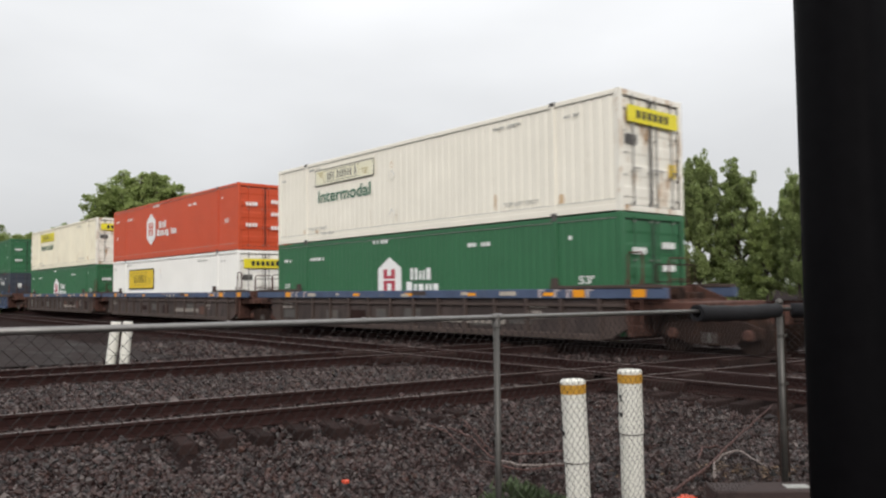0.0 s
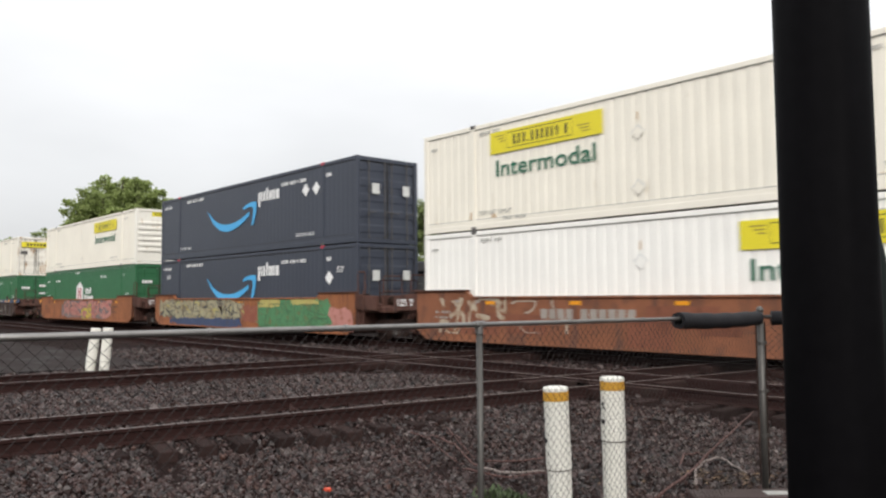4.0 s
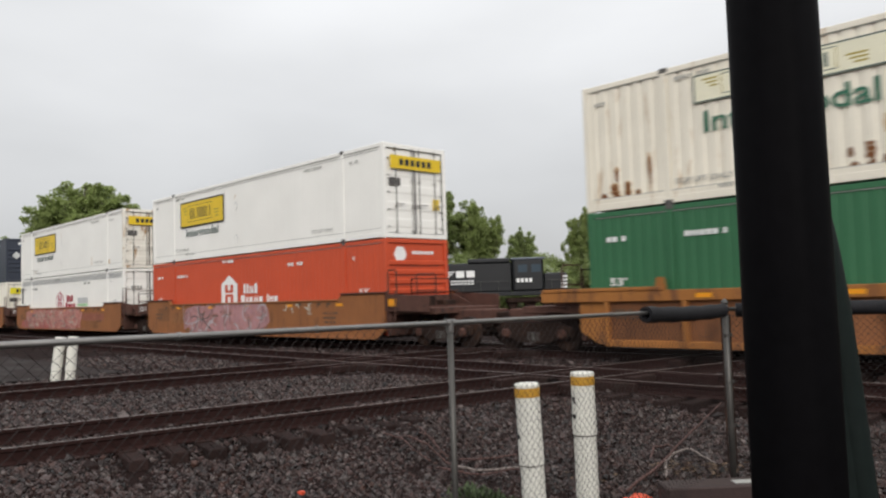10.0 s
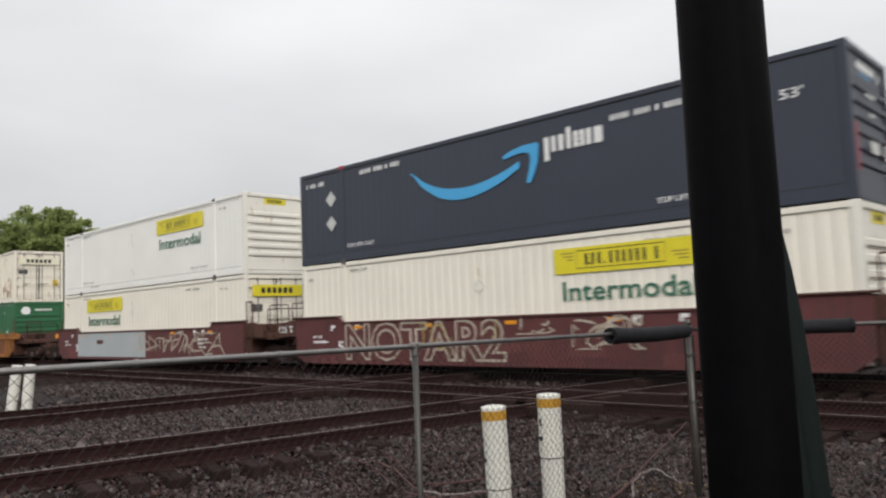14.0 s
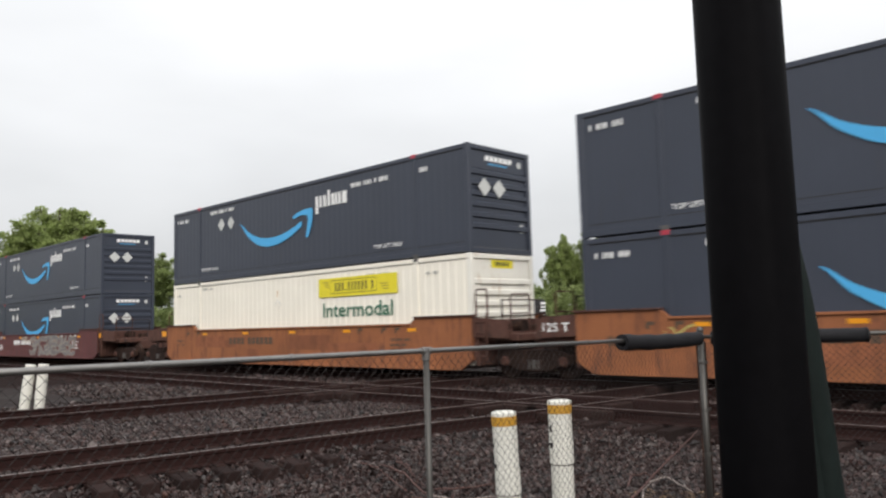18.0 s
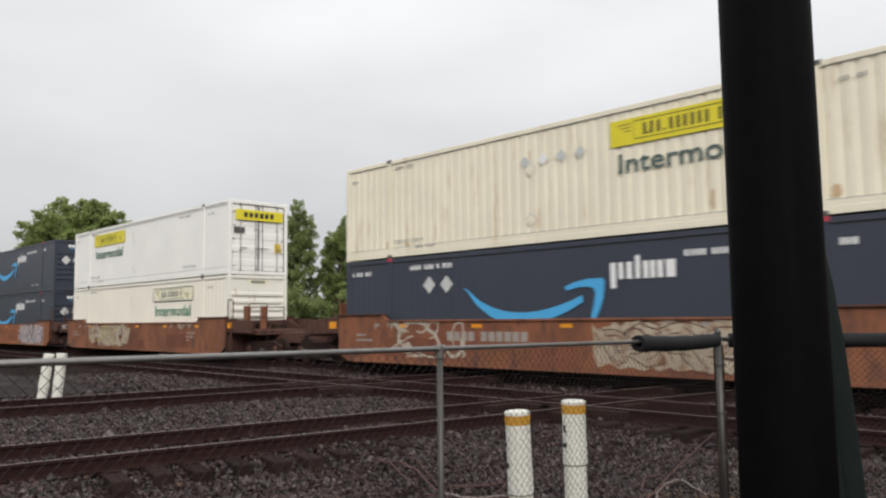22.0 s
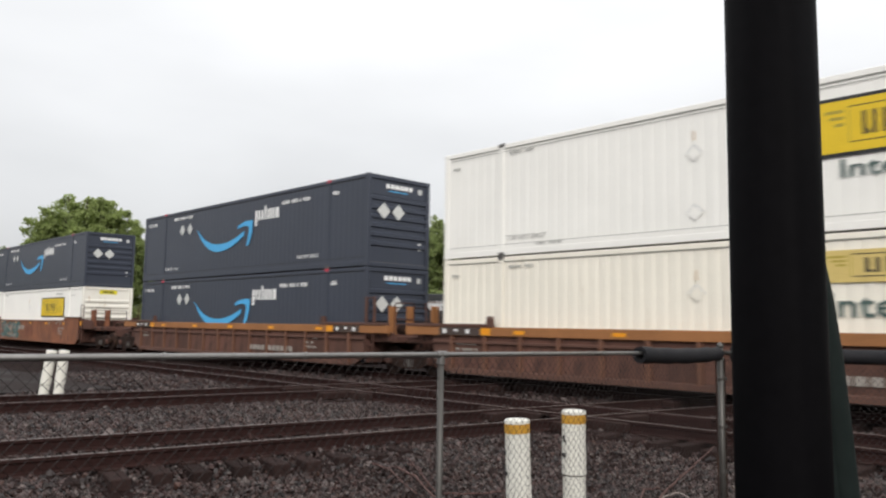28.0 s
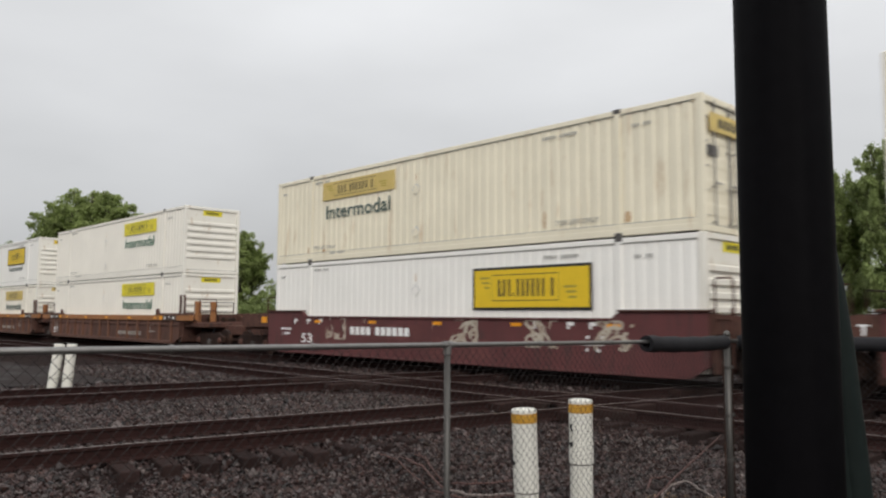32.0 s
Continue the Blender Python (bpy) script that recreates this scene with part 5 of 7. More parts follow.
def spray(name, colour, second, at=0.52):
    return material(name, colour, 0.6, vary=0.2, scale=2.0, bump=0.0, stain=second, stain_at=at, stain_scale=(2.6, 2.6, 2.2))


PINK = spray("pink_spray", (0.47, 0.21, 0.18), (0.30, 0.11, 0.07), 0.51)
ROSE = spray("rose_spray", (0.36, 0.10, 0.09), (0.25, 0.07, 0.05))
MAUVE = spray("mauve_spray", (0.40, 0.21, 0.22), (0.30, 0.14, 0.12), 0.51)
MINT = spray("mint_spray", (0.080, 0.22, 0.100), (0.15, 0.13, 0.05), 0.53)
LEAFSPRAY = spray("leaf_spray", (0.05, 0.13, 0.06), (0.16, 0.17, 0.07))
STRAW = spray("straw_spray", (0.42, 0.37, 0.12), (0.40, 0.28, 0.10))
CHALK = spray("chalk_spray", (0.44, 0.39, 0.32), (0.28, 0.20, 0.14), 0.52)
BONE = spray("bone_spray", (0.42, 0.35, 0.26), (0.24, 0.12, 0.065), 0.50)
GRAPHITE = spray("graphite_spray", (0.075, 0.07, 0.065), (0.12, 0.10, 0.085))
COBALT = spray("cobalt_spray", (0.045, 0.065, 0.13), (0.06, 0.06, 0.085))
SULPHUR = spray("sulphur_spray", (0.50, 0.42, 0.05), (0.40, 0.30, 0.06))
LILAC = spray("lilac_spray", (0.42, 0.37, 0.38), (0.25, 0.17, 0.15), 0.51)
SMOKE = spray("smoke_spray", (0.17, 0.16, 0.16), (0.12, 0.105, 0.10))
OLIVE = spray("olive_spray", (0.34, 0.31, 0.20), (0.22, 0.16, 0.08), 0.50)
BRICKSPRAY = spray("brick_spray", (0.24, 0.075, 0.045), (0.30, 0.12, 0.07))

# place of the boxes' front end at 0 s, car, upper box, lower box
W, D_, H_ = white_box, dark_box, house_box
TRAIN = [
    (-89.3, ("ribbed", "blue", "joint", "coupler", "grime"), lambda: H_("dark green shipping box on a blue car", GREEN), lambda: D_("navy shipping box low in a blue car", end="doors", flip=True)),
    (-65.82, ("ribbed", "grime", "coupler", "joint", "blue"), lambda: W("weathered cream box with a yellow sign", DIRTY, "left", "yellow", end_paint=ENDDIRT), lambda: H_("green box with a white house emblem", GREEN)),
    (-46.44, ("ribbed", "grime", "joint", "joint", "blue"), lambda: H_("red-orange box with a white house emblem", RED, inner=RED, logo_x=5.4, z=1.15, tall=True), lambda: W("white box with a large framed yellow sign", WHITE, "left", "big", pitch=0.3)),
    (-26.80, ("ribbed", "grime", "joint", "coupler", "blue"), lambda: W("cream box with a bleached sign and rusty doors", CREAM, "left", "bleached", end_paint=ENDDIRT), lambda: H_("green box with a white house emblem and bars", GREEN)),
    (-3.01, ("plate", "orange", "coupler", "joint", None), lambda: W("cream-white box with lemon sign, ribbed end wall", CREAM, "right", "yellow", end="panel"), lambda: H_("green box with a house emblem, graffiti car below", GREEN)),
    (16.52, ("plate", "orange", "joint", "joint", None), lambda: D_("navy box with blue arrow, doors at the rear", True, "doors"), lambda: D_("navy box with blue arrow low in the well", True, "doors", sized=True)),
    (36.05, ("plate", "rust", "joint", "coupler", None), lambda: W("stained cream box with yellow sign and door bars", CREAM, "left", "yellow", end_paint=ENDDIRT), lambda: W("white box with lemon sign, small end plate", WHITE, "right", "yellow", end="panel")),
    (59.66, ("plate", "ochre", "coupler", "joint", None), lambda: D_("navy box with blue arrow and ribbed end"), lambda: W("cream box with yellow sign in an ochre car", CREAM, "left", "amber")),
    (79.10, ("plate", "ochre", "joint", "joint", None), lambda: W("smooth white box with a framed yellow sign", WHITE, "left", "framed", pitch=0.45, depth=0.006, end_paint=ENDDIRT), lambda: H_("smooth white box with a red outlined house emblem", WHITE)),
    (98.60, ("plate", "ochre", "joint", "coupler", None), lambda: W("smooth white box with a framed yellow sign", WHITE, "left", "framed", pitch=0.45, depth=0.006), lambda: H_("red-orange box with a white house emblem", RED, inner=RED, end="panel", logo_x=6.2)),
    (121.97, ("ribbed", "yellow", "coupler", "coupler", "yellow"), lambda: W("rust-streaked cream box with a bleached sign", RUSTED, "left", "bleached"), lambda: H_("green box with a house emblem, ribbed end", GREEN, end="panel", logo_x=6.55)),
    (145.28, ("plate", "maroon", "coupler", "joint", None), lambda: W("white box with lemon sign, ribbed end wall", WHITE, "right", "yellow", end="panel", depth=0.008), lambda: W("cream box with yellow sign and door bars", CREAM, "left", "yellow")),
    (164.70, ("plate", "maroon", "joint", "joint", None), lambda: D_("navy box with red tape at its ribbed end", stacked_diamonds=True), lambda: W("cream box with lemon sign, small end plate", CREAM, "right", "yellow", end="panel")),
    (184.12, ("plate", "maroon", "joint", "coupler", None), lambda: D_("navy box with blue arrow and ribbed end"), lambda: D_("navy box with blue arrow low in the well")),
    (207.48, ("plate", "orange", "coupler", "joint", None), lambda: D_("navy box with blue arrow and ribbed end"), lambda: W("cream box with lemon sign, small end plate", CREAM, "right", "yellow", end="panel")),
    (227.01, ("plate", "orange", "joint", "joint", None), lambda: D_("navy box with blue arrow and ribbed end"), lambda: D_("navy box with blue arrow low in the well")),
    (246.35, ("plate", "rust", "joint", "coupler", None), lambda: W("white box with lemon sign and door bars", WHITE, "left", "yellow", depth=0.008), lambda: W("cream box with a bleached sign, ribbed end", CREAM, "right", "bleached", end="panel", word=MIDGREEN, depth=0.018)),
    (269.75, ("plate", "rust", "coupler", "joint", None), lambda: W("weathered cream box with lemon sign and placards", DIRTY, "right", "yellow", end="panel", word=SLATE, end_paint=ENDDIRT, placards=True), lambda: D_("navy box with blue arrow low in a rusty car")),
    (289.27, ("plate", "rust", "joint", "joint", None), lambda: W("weathered cream box with a bleached sign", DIRTY, "right", "bleached", end="panel", end_paint=ENDDIRT, word=SLATE), lambda: D_("navy box with blue arrow, doors at the rear", True, "doors")),
    (308.75, ("plate", "rust", "joint", "coupler", None), lambda: D_("navy box with blue arrow and ribbed end"), lambda: W("white box with a large framed yellow sign", WHITE, "right", "big", end="panel")),
    (332.21, ("ribbed", "brown", "coupler", "joint", "tan"), lambda: D_("navy box with blue arrow and ribbed end"), lambda: D_("navy box with blue arrow low in the well")),
    (351.70, ("ribbed", "brown", "joint", "joint", "tan"), lambda: W("white box with a framed yellow sign, ribbed end", WHITE, "right", "framed", end="panel", depth=0.008), lambda: W("cream box with a tan sign, ribbed end", CREAM, "right", "tan", end="panel", word=SLATE)),
    (371.27, ("ribbed", "brown", "joint", "coupler", "tan"), lambda: W("cream-white box with lemon sign, upper of a pair", PALECREAM, "right", "yellow", end="panel", depth=0.025), lambda: W("cream-white box with lemon sign, lower of a pair", PALECREAM, "right", "yellow", end="panel", depth=0.025)),
    (394.76, ("plate", "maroon", "coupler", "joint", None), lambda: W("weathered cream box with a tan sign", DIRTY, "left", "tan", word=SLATE), lambda: W("white box with a large framed yellow sign", WHITE, "right", "big", end="panel")),
    (414.26, ("plate", "maroon", "joint", "coupler", None), lambda: W("cream box with yellow sign, last in view", CREAM, "left", "yellow"), lambda: W("white box low in the last maroon car", WHITE, "right", "yellow", end="panel")),
]
CAR_WORDS = {"blue": "blue-grey", "grime": "grimy blue-topped", "orange": "orange", "rust": "rust-orange", "ochre": "ochre", "yellow": "yellow", "maroon": "maroon", "brown": "brown and tan"}
MOVERS = []
for number, (s0, (style, paint, left, right, chord), upper, lower) in enumerate(TRAIN):
    word = "ribbed" if style == "ribbed" else "smooth-sided"
    car = well_car(f"{CAR_WORDS[paint]} {word} well car carrying two stacked boxes", style, paint, left, right, s0, chord=chord,
                   number={11: "53", 12: "53", 13: "53", 23: "53", 22: "125T"}.get(number), stencil=number != 12)
    y = -0.205
    if number == 4:
        spray_field(car, 4.4, 13.2, 0.28, 1.37, SMOKE, 40, y)
        graffiti(car, 4.7, 12.6, 0.32, 1.36, (PINK, GRAPHITE, SMOKE), 4, y - 0.002)
        scribble(car, 4.6, 13.0, 0.3, 1.3, ROSE, 41, y - 0.011, 16, 0.03)
        scribble(car, 8.4, 10.0, 0.25, 1.36, SULPHUR, 42, y - 0.015, 7, 0.06)
    elif number == 5:
        spray_field(car, 1.6, 8.6, 0.22, 0.66, COBALT, 50, y)
        spray_field(car, 0.4, 8.8, 0.55, 1.38, OLIVE, 51, y - 0.001)
        graffiti(car, 0.6, 8.4, 0.5, 1.37, (OLIVE, GRAPHITE, STRAW), 5, y - 0.003)
        scribble(car, 0.5, 8.6, 0.6, 1.36, GRAPHITE, 52, y - 0.012, 30, 0.034)
        spray_field(car, 8.5, 10.6, 0.45, 1.15, BRICKSPRAY, 53, y - 0.001)
        spray_field(car, 9.9, 15.0, 0.22, 1.39, MINT, 54, y - 0.002)
        graffiti(car, 10.0, 14.4, 0.25, 1.38, (MINT, LEAFSPRAY, MINT), 6, y - 0.004)
        spray_field(car, 10.0, 11.6, 1.05, 1.39, STRAW, 55, y - 0.0128)
        spray_field(car, 12.4, 14.2, 1.14, 1.39, STRAW, 58, y - 0.0129)
        scribble(car, 10.0, 14.8, 0.3, 1.2, LEAFSPRAY, 56, y - 0.014, 22, 0.03)
        spray_field(car, 14.7, 16.2, 0.3, 1.1, PINK, 57, y - 0.003)
    elif number == 6:
        scribble(car, 0.9, 3.4, 0.4, 1.38, BONE, 7, y - 0.002, 12, 0.06)
        scribble(car, 3.4, 5.4, 0.5, 1.30, CHALK, 71, y - 0.002, 6, 0.025)
    elif number == 8:
        spray_field(car, 1.8, 11.0, 0.66, 1.38, PINK, 80, y)
        spray_field(car, 0.9, 10.8, 0.22, 0.76, ROSE, 81, y - 0.001)
        graffiti(car, 2.0, 10.6, 0.25, 1.36, (PINK, ROSE, CHALK), 8, y - 0.003)
        scribble(car, 1.6, 10.8, 0.25, 1.34, SMOKE, 82, y - 0.012, 26, 0.02)
        scribble(car, 1.8, 10.8, 0.35, 1.30, CHALK, 83, y - 0.016, 10, 0.03)
        spray_field(car, 11.2, 14.2, 0.7, 1.12, BRICKSPRAY, 84, y)
    elif number == 9:
        spray_field(car, 3.4, 9.8, 0.24, 1.38, MAUVE, 90, y)
        graffiti(car, 3.8, 9.6, 0.25, 1.38, (MAUVE, PINK, LILAC), 9, y - 0.002)
        scribble(car, 3.6, 9.8, 0.3, 1.36, GRAPHITE, 91, y - 0.011, 18, 0.018)
        scribble(car, 3.4, 9.8, 0.25, 1.36, LILAC, 92, y - 0.015, 14, 0.03)
        scribble(car, 10.6, 12.6, 0.95, 1.36, CHALK, 93, y - 0.002, 7, 0.03)
    elif number == 11:
        patch(car, 2.2, 9.0, 0.30, 1.34, CAR_PAINT["grey"], y + 0.001, label="grey primer patch")
        patch(car, 4.3, 4.95, 0.86, 1.04, CAR_PAINT["brown"], y - 0.003, "panel", "small bare brown panel")
        graffiti(car, 8.0, 14.2, 0.35, 1.38, (CHALK,), 11, y)
    elif number == 12:
        part("lettering", text_mesh("NOTAR2", 6.0, 1.08, CHALK, 0.045), car, "sprayed cream outline of capitals", at=(2.3, y - 0.003, 0.29))
        part("lettering", text_mesh("NOTAR2", 5.87, 0.95, CAR_PAINT["maroon"], 0.002), car, "maroon inside of the capitals", at=(2.365, y - 0.0045, 0.355))
        scribble(car, 4.6, 8.0, 0.35, 1.3, STRAW, 122, y - 0.0055, 5, 0.016)
        scribble(car, 8.6, 9.7, 0.95, 1.36, CHALK, 120, y - 0.002, 6, 0.025)
        scribble(car, 10.2, 12.0, 0.6, 1.34, CHALK, 121, y - 0.002, 13, 0.03)
    elif number == 13:
        graffiti(car, 5.8, 7.2, 0.85, 1.38, (CHALK,), 15, y)
        graffiti(car, 7.0, 13.5, 0.25, 1.38, (SMOKE, CHALK, SMOKE), 14, y)
    elif number == 15:
        scribble(car, 1.8, 5.4, 1.0, 1.36, STRAW, 150, y - 0.001, 5, 0.02)
        spray_field(car, 11.2, 15.2, 0.28, 1.40, LILAC, 151, y)
        scribble(car, 10.9, 15.4, 0.25, 1.40, LILAC, 152, y - 0.002, 44, 0.035)
        scribble(car, 11.2, 15.2, 0.25, 1.40, SMOKE, 153, y - 0.007, 24, 0.03)
    elif number == 16:
        graffiti(car, 2.8, 7.2, 0.35, 1.38, (BONE, OLIVE, CHALK), 16, y - 0.001)
        scribble(car, 2.6, 7.4, 0.35, 1.38, CHALK, 160, y - 0.010, 22, 0.024)
        scribble(car, 2.8, 7.0, 0.5, 1.3, STRAW, 161, y - 0.014, 8, 0.03)
        scribble(car, 11.2, 13.6, 1.05, 1.38, BONE, 162, y - 0.001, 7, 0.04)
    elif number == 17:
        scribble(car, 2.2, 5.2, 0.4, 1.36, CHALK, 17, y - 0.001, 18, 0.04)
        spray_field(car, 9.2, 14.2, 0.3, 1.38, BONE, 170, y)
        graffiti(car, 9.4, 14.0, 0.3, 1.38, (BONE, GEAR, CHALK), 18, y - 0.002)
        scribble(car, 9.4, 14.0, 0.3, 1.36, GEAR, 171, y - 0.011, 14, 0.014)
    elif number == 18:
        scribble(car, 1.0, 4.4, 0.9, 1.34, BONE, 180, y - 0.001, 10, 0.03)
        graffiti(car, 4.6, 10.2, 0.62, 1.36, (BONE, GEAR, CHALK), 19, y - 0.001)
        graffiti(car, 3.6, 11.6, 0.26, 0.72, (BONE, GEAR), 181, y - 0.009)
        scribble(car, 9.8, 12.4, 0.3, 1.1, BONE, 182, y - 0.014, 14, 0.03)
    elif number == 19:
        graffiti(car, 2.4, 6.2, 0.3, 1.36, (material("teal_spray", (0.05, 0.12, 0.11), 0.6, bump=0.0), GRAPHITE, CHALK), 20, y)
        scribble(car, 2.2, 6.4, 0.3, 1.36, LILAC, 190, y - 0.010, 12, 0.02)
    elif number == 23:
        scribble(car, 5.0, 9.4, 1.0, 1.34, CHALK, 220, y - 0.001, 2, 0.018)
        for k, a in enumerate((3.4, 9.0, 11.6, 13.6)):
            scribble(car, a, a + 0.95, 0.7, 1.36, CHALK, 221 + k, y - 0.002, 12, 0.04)
    elif style == "ribbed" and chord == "blue":
        rnd = random.Random(number + 40)
        for k in range(9):
            a = rnd.uniform(2.2, 12.5)
            w = rnd.uniform(0.12, 0.7)
            patch(car, a, a + w, 1.22 + rnd.uniform(0, 0.05), 1.22 + rnd.uniform(0.08, 0.17), rnd.choice((CHALK, SMOKE, CAR_PAINT["blue"], CAR_PAINT["grime"])), -0.2435 - 0.0006 * k, "paint_scrap")
        for a in (1.4, 1.75, 2.3, CL - 0.9, CL - 1.5, CL - 1.9, CL - 2.4):
            patch(car, a, a + 0.09, 1.20, 1.40, LILAC, -0.246, "stencil_mark")
            patch(car, a, a + 0.2, 1.36, 1.40, LILAC, -0.2462, "stencil_mark")
        for a in (1.0, CL - 1.3, CL + 0.4):
            patch(car, a, a + 0.36, 1.21, 1.39, ORANGE_REFL, -0.2464, "reflector", "orange reflector plate")
        for k in range(10):
            a = 0.75 + k * 1.165 * (CL - 1.1) / 13 * 1.1
            if rnd.random() < 0.75:
                patch(car, a, a + rnd.uniform(0.5, 0.9), 0.36 + rnd.uniform(0, 0.2), 0.72 + rnd.uniform(0, 0.2), rnd.choice((GRAPHITE, CAR_PAINT["brown"], RUSTBROWN, DARKSTEEL, GRAPHITE)), -0.1535, "paint_patch")
    u, lo = upper(), lower()
    MOVERS += [(car, s0, TRAIN_Y, 0.0), (u, s0, TRAIN_Y, UPPER), (lo, s0, TRAIN_Y, LOWER)]
for ob, s0, y0, z0 in MOVERS:
    ob.matrix_world = pose(s0, y0, z0)

# ---- fence ----
def fence_x(y):
    return -2.873 - 0.0276 * y


def fence_top(y):
    return 1.341 - 0.0136 * y


def build_fence():
    t = thing("chain_link_fence", "grey galvanised chain-link fence beside the tracks", "fence")
    y0, y1 = -3.0, 6.29
    rail = Geo().tube([(fence_x(y), y, fence_top(y)) for y in (y0, 2.9, 6.31)], 0.0140, 10)
    part("top_rail", smooth(rail.mesh("top_rail", RAILSTEEL)), t)
    for y, r, top in ((-0.55, 0.0175, -0.01), (2.90, 0.0175, -0.01), (6.31, 0.027, 0.05)):
        x, z = fence_x(y), fence_top(y)
        p = part("post", smooth(Geo().tube([(x, y, -0.5), (x, y, z + top)], r, 12).mesh("post", STEEL)), t)
        if top > 0:
            cap = Geo().tube([(x, y, z + top - 0.01), (x, y, z + top + 0.012), (x, y, z + top + 0.028), (x, y, z + top + 0.038)], [r * 1.12, r * 1.1, r * 0.75, r * 0.25], 12)
            part("post_cap", smooth(cap.mesh("post_cap", STEEL)), p, "domed cap")
            for z2 in (0.25, 0.62, 1.02):
                part("tension_band", Geo().tube([(x, y, z2), (x, y, z2 + 0.025)], r * 1.18, 12).box(x - 0.01, x + 0.01, y + r, y + r + 0.07, z2, z2 + 0.025).mesh("tension_band", STEEL), p)
            for s in (-1, 1):
                part("tension_bar", Geo().box(x - 0.004, x + 0.004, y + s * (r + 0.05) - 0.008, y + s * (r + 0.05) + 0.008, -0.1, z - 0.05).mesh("tension_bar", DARKSTEEL), p)
        else:
            part("loop_cap", Geo().tube([(x, y, z - 0.05), (x, y, z + 0.015)], r * 1.25, 10).tube([(x, y - 0.035, z), (x, y + 0.035, z)], 0.0205, 10).mesh("loop_cap", RAILSTEEL), p, "rail loop cap")
    for y in (0.35, 1.35, 2.02, 3.7, 4.5):
        part("wire_tie", Geo().tube([(fence_x(y), y - 0.008, fence_top(y)), (fence_x(y), y + 0.008, fence_top(y))], 0.0175, 10).mesh("wire_tie", RAILSTEEL), t)
    # woven mesh: zigzag wires, each hooked through its neighbours
    g = Geo()
    d = 0.0555
    rows = 52
    k = 0
    y = y0
    while y < y1:
        pts = []
        for i in range(rows + 1):
            yy = y + (d / 2 if i % 2 else 0.0)
            z = fence_top(yy) - 0.01 - i * d / 2
            pts.append((fence_x(yy) + (0.003 if i % 2 else -0.003), yy, z))
        g.tube(pts, 0.0017, 3, cap=False)
        pts2 = [(p[0], y - (d / 2 if i % 2 else 0.0), p[2]) for i, p in enumerate(pts)]
        g.tube(pts2, 0.0017, 3, cap=False)
        y += d
        k += 1
    me = bpy.data.meshes.new("wire_mesh")
    me.from_pydata(g.v, [], g.f)
    me.materials.append(material("mesh_wire", (0.0120, 0.0085, 0.0080), 0.7, 0.1, vary=0.15, bump=0.0))
    part("wire_mesh", me, t, "woven diamond wire mesh", kind="stuff")
    return t


build_fence()


def foam_sleeve(y0, y1, label):
    t = thing("foam_sleeve", label, "pipe cover", "foam sleeves on the fence rail")
    pts, rs = [], []
    n = 12
    for i in range(n + 1):
        y = y0 + (y1 - y0) * i / n
        pts.append((fence_x(y) - 0.004, y, fence_top(y) - 0.012 - 0.012 * math.sin(math.pi * i / n)))
        rs.append(0.060 + 0.004 * math.sin(i * 2.1))
    g = Geo().tube(pts, rs, 16, cap=False)
    inner = Geo().tube(pts, 0.034, 16, cap=False)
    part("sleeve", smooth(g.mesh("sleeve", FOAM)), t)
    part("sleeve_lining", smooth(inner.mesh("sleeve_lining", FOAM)), t)
    for q in (0, -1):
        x, y, z = pts[q]
        ring = Geo()
        a = [(x + rs[q] * math.cos(2 * math.pi * k / 16), y, z + rs[q] * math.sin(2 * math.pi * k / 16)) for k in range(16)]
        b = [(x + 0.034 * math.cos(2 * math.pi * k / 16), y, z + 0.034 * math.sin(2 * math.pi * k / 16)) for k in range(16)]
        ring.add(a + b, [(k, (k + 1) % 16, 16 + (k + 1) % 16, 16 + k) for k in range(16)])
        part("sleeve_rim", ring.mesh("sleeve_rim", FOAM), t)
    return t


foam_sleeve(4.98, 6.26, "black foam sleeve round the fence rail")



# ---- white marker pipes ----
def marker(x, y, top, r, joint, lean, label, band=True):
    t = thing("marker_post", label, "bollard", "white marker pipes")
    t.matrix_world = pose(x, y, 0, lean[0], lean[1], 0)
    part("pipe", Geo().tube([(0, 0, -0.6), (0, 0, joint)], r * 0.96, 40).mesh("pipe", PVC), t)
    part("upper_sleeve", Geo().tube([(0, 0, joint - 0.01), (0, 0, top - 0.02), (0, 0, top - 0.004)], [r, r, r * 0.97], 40).mesh("upper_sleeve", PVC), t)
    part("joint_ring", Geo().tube([(0, 0, joint - 0.012), (0, 0, joint + 0.15)], r * 1.03, 40).mesh("joint_ring", PVC), t)
    part("joint_gap", Geo().tube([(0, 0, joint - 0.020), (0, 0, joint - 0.012)], r * 1.005, 40).mesh("joint_gap", DARKSTEEL), t)
    if band:
        part("band", smooth(Geo().tube([(0, 0, top - 0.100), (0, 0, top - 0.030)], r * 1.03, 24, cap=False).mesh("band", AMBER)), t, "worn amber reflective band")
        part("top_cap", Geo().tube([(0, 0, top - 0.031), (0, 0, top - 0.008), (0, 0, top)], [r * 1.025, r * 1.02, r * 0.9], 40).mesh("top_cap", PVC), t)
        rnd = random.Random(int(x * 100))
        g = Geo()
        for _ in range(5):
            a, z = rnd.uniform(-2.7, -1.6), top - rnd.uniform(0.2, 0.42)
            g.box(r * 1.005 * math.cos(a) - 0.012, r * 1.005 * math.cos(a) + 0.006, r * 1.005 * math.sin(a) - 0.006, r * 1.005 * math.sin(a) + 0.006, z, z + rnd.uniform(0.01, 0.035))
        part("scuff", g.mesh("scuff", BLACK), t)
    return t


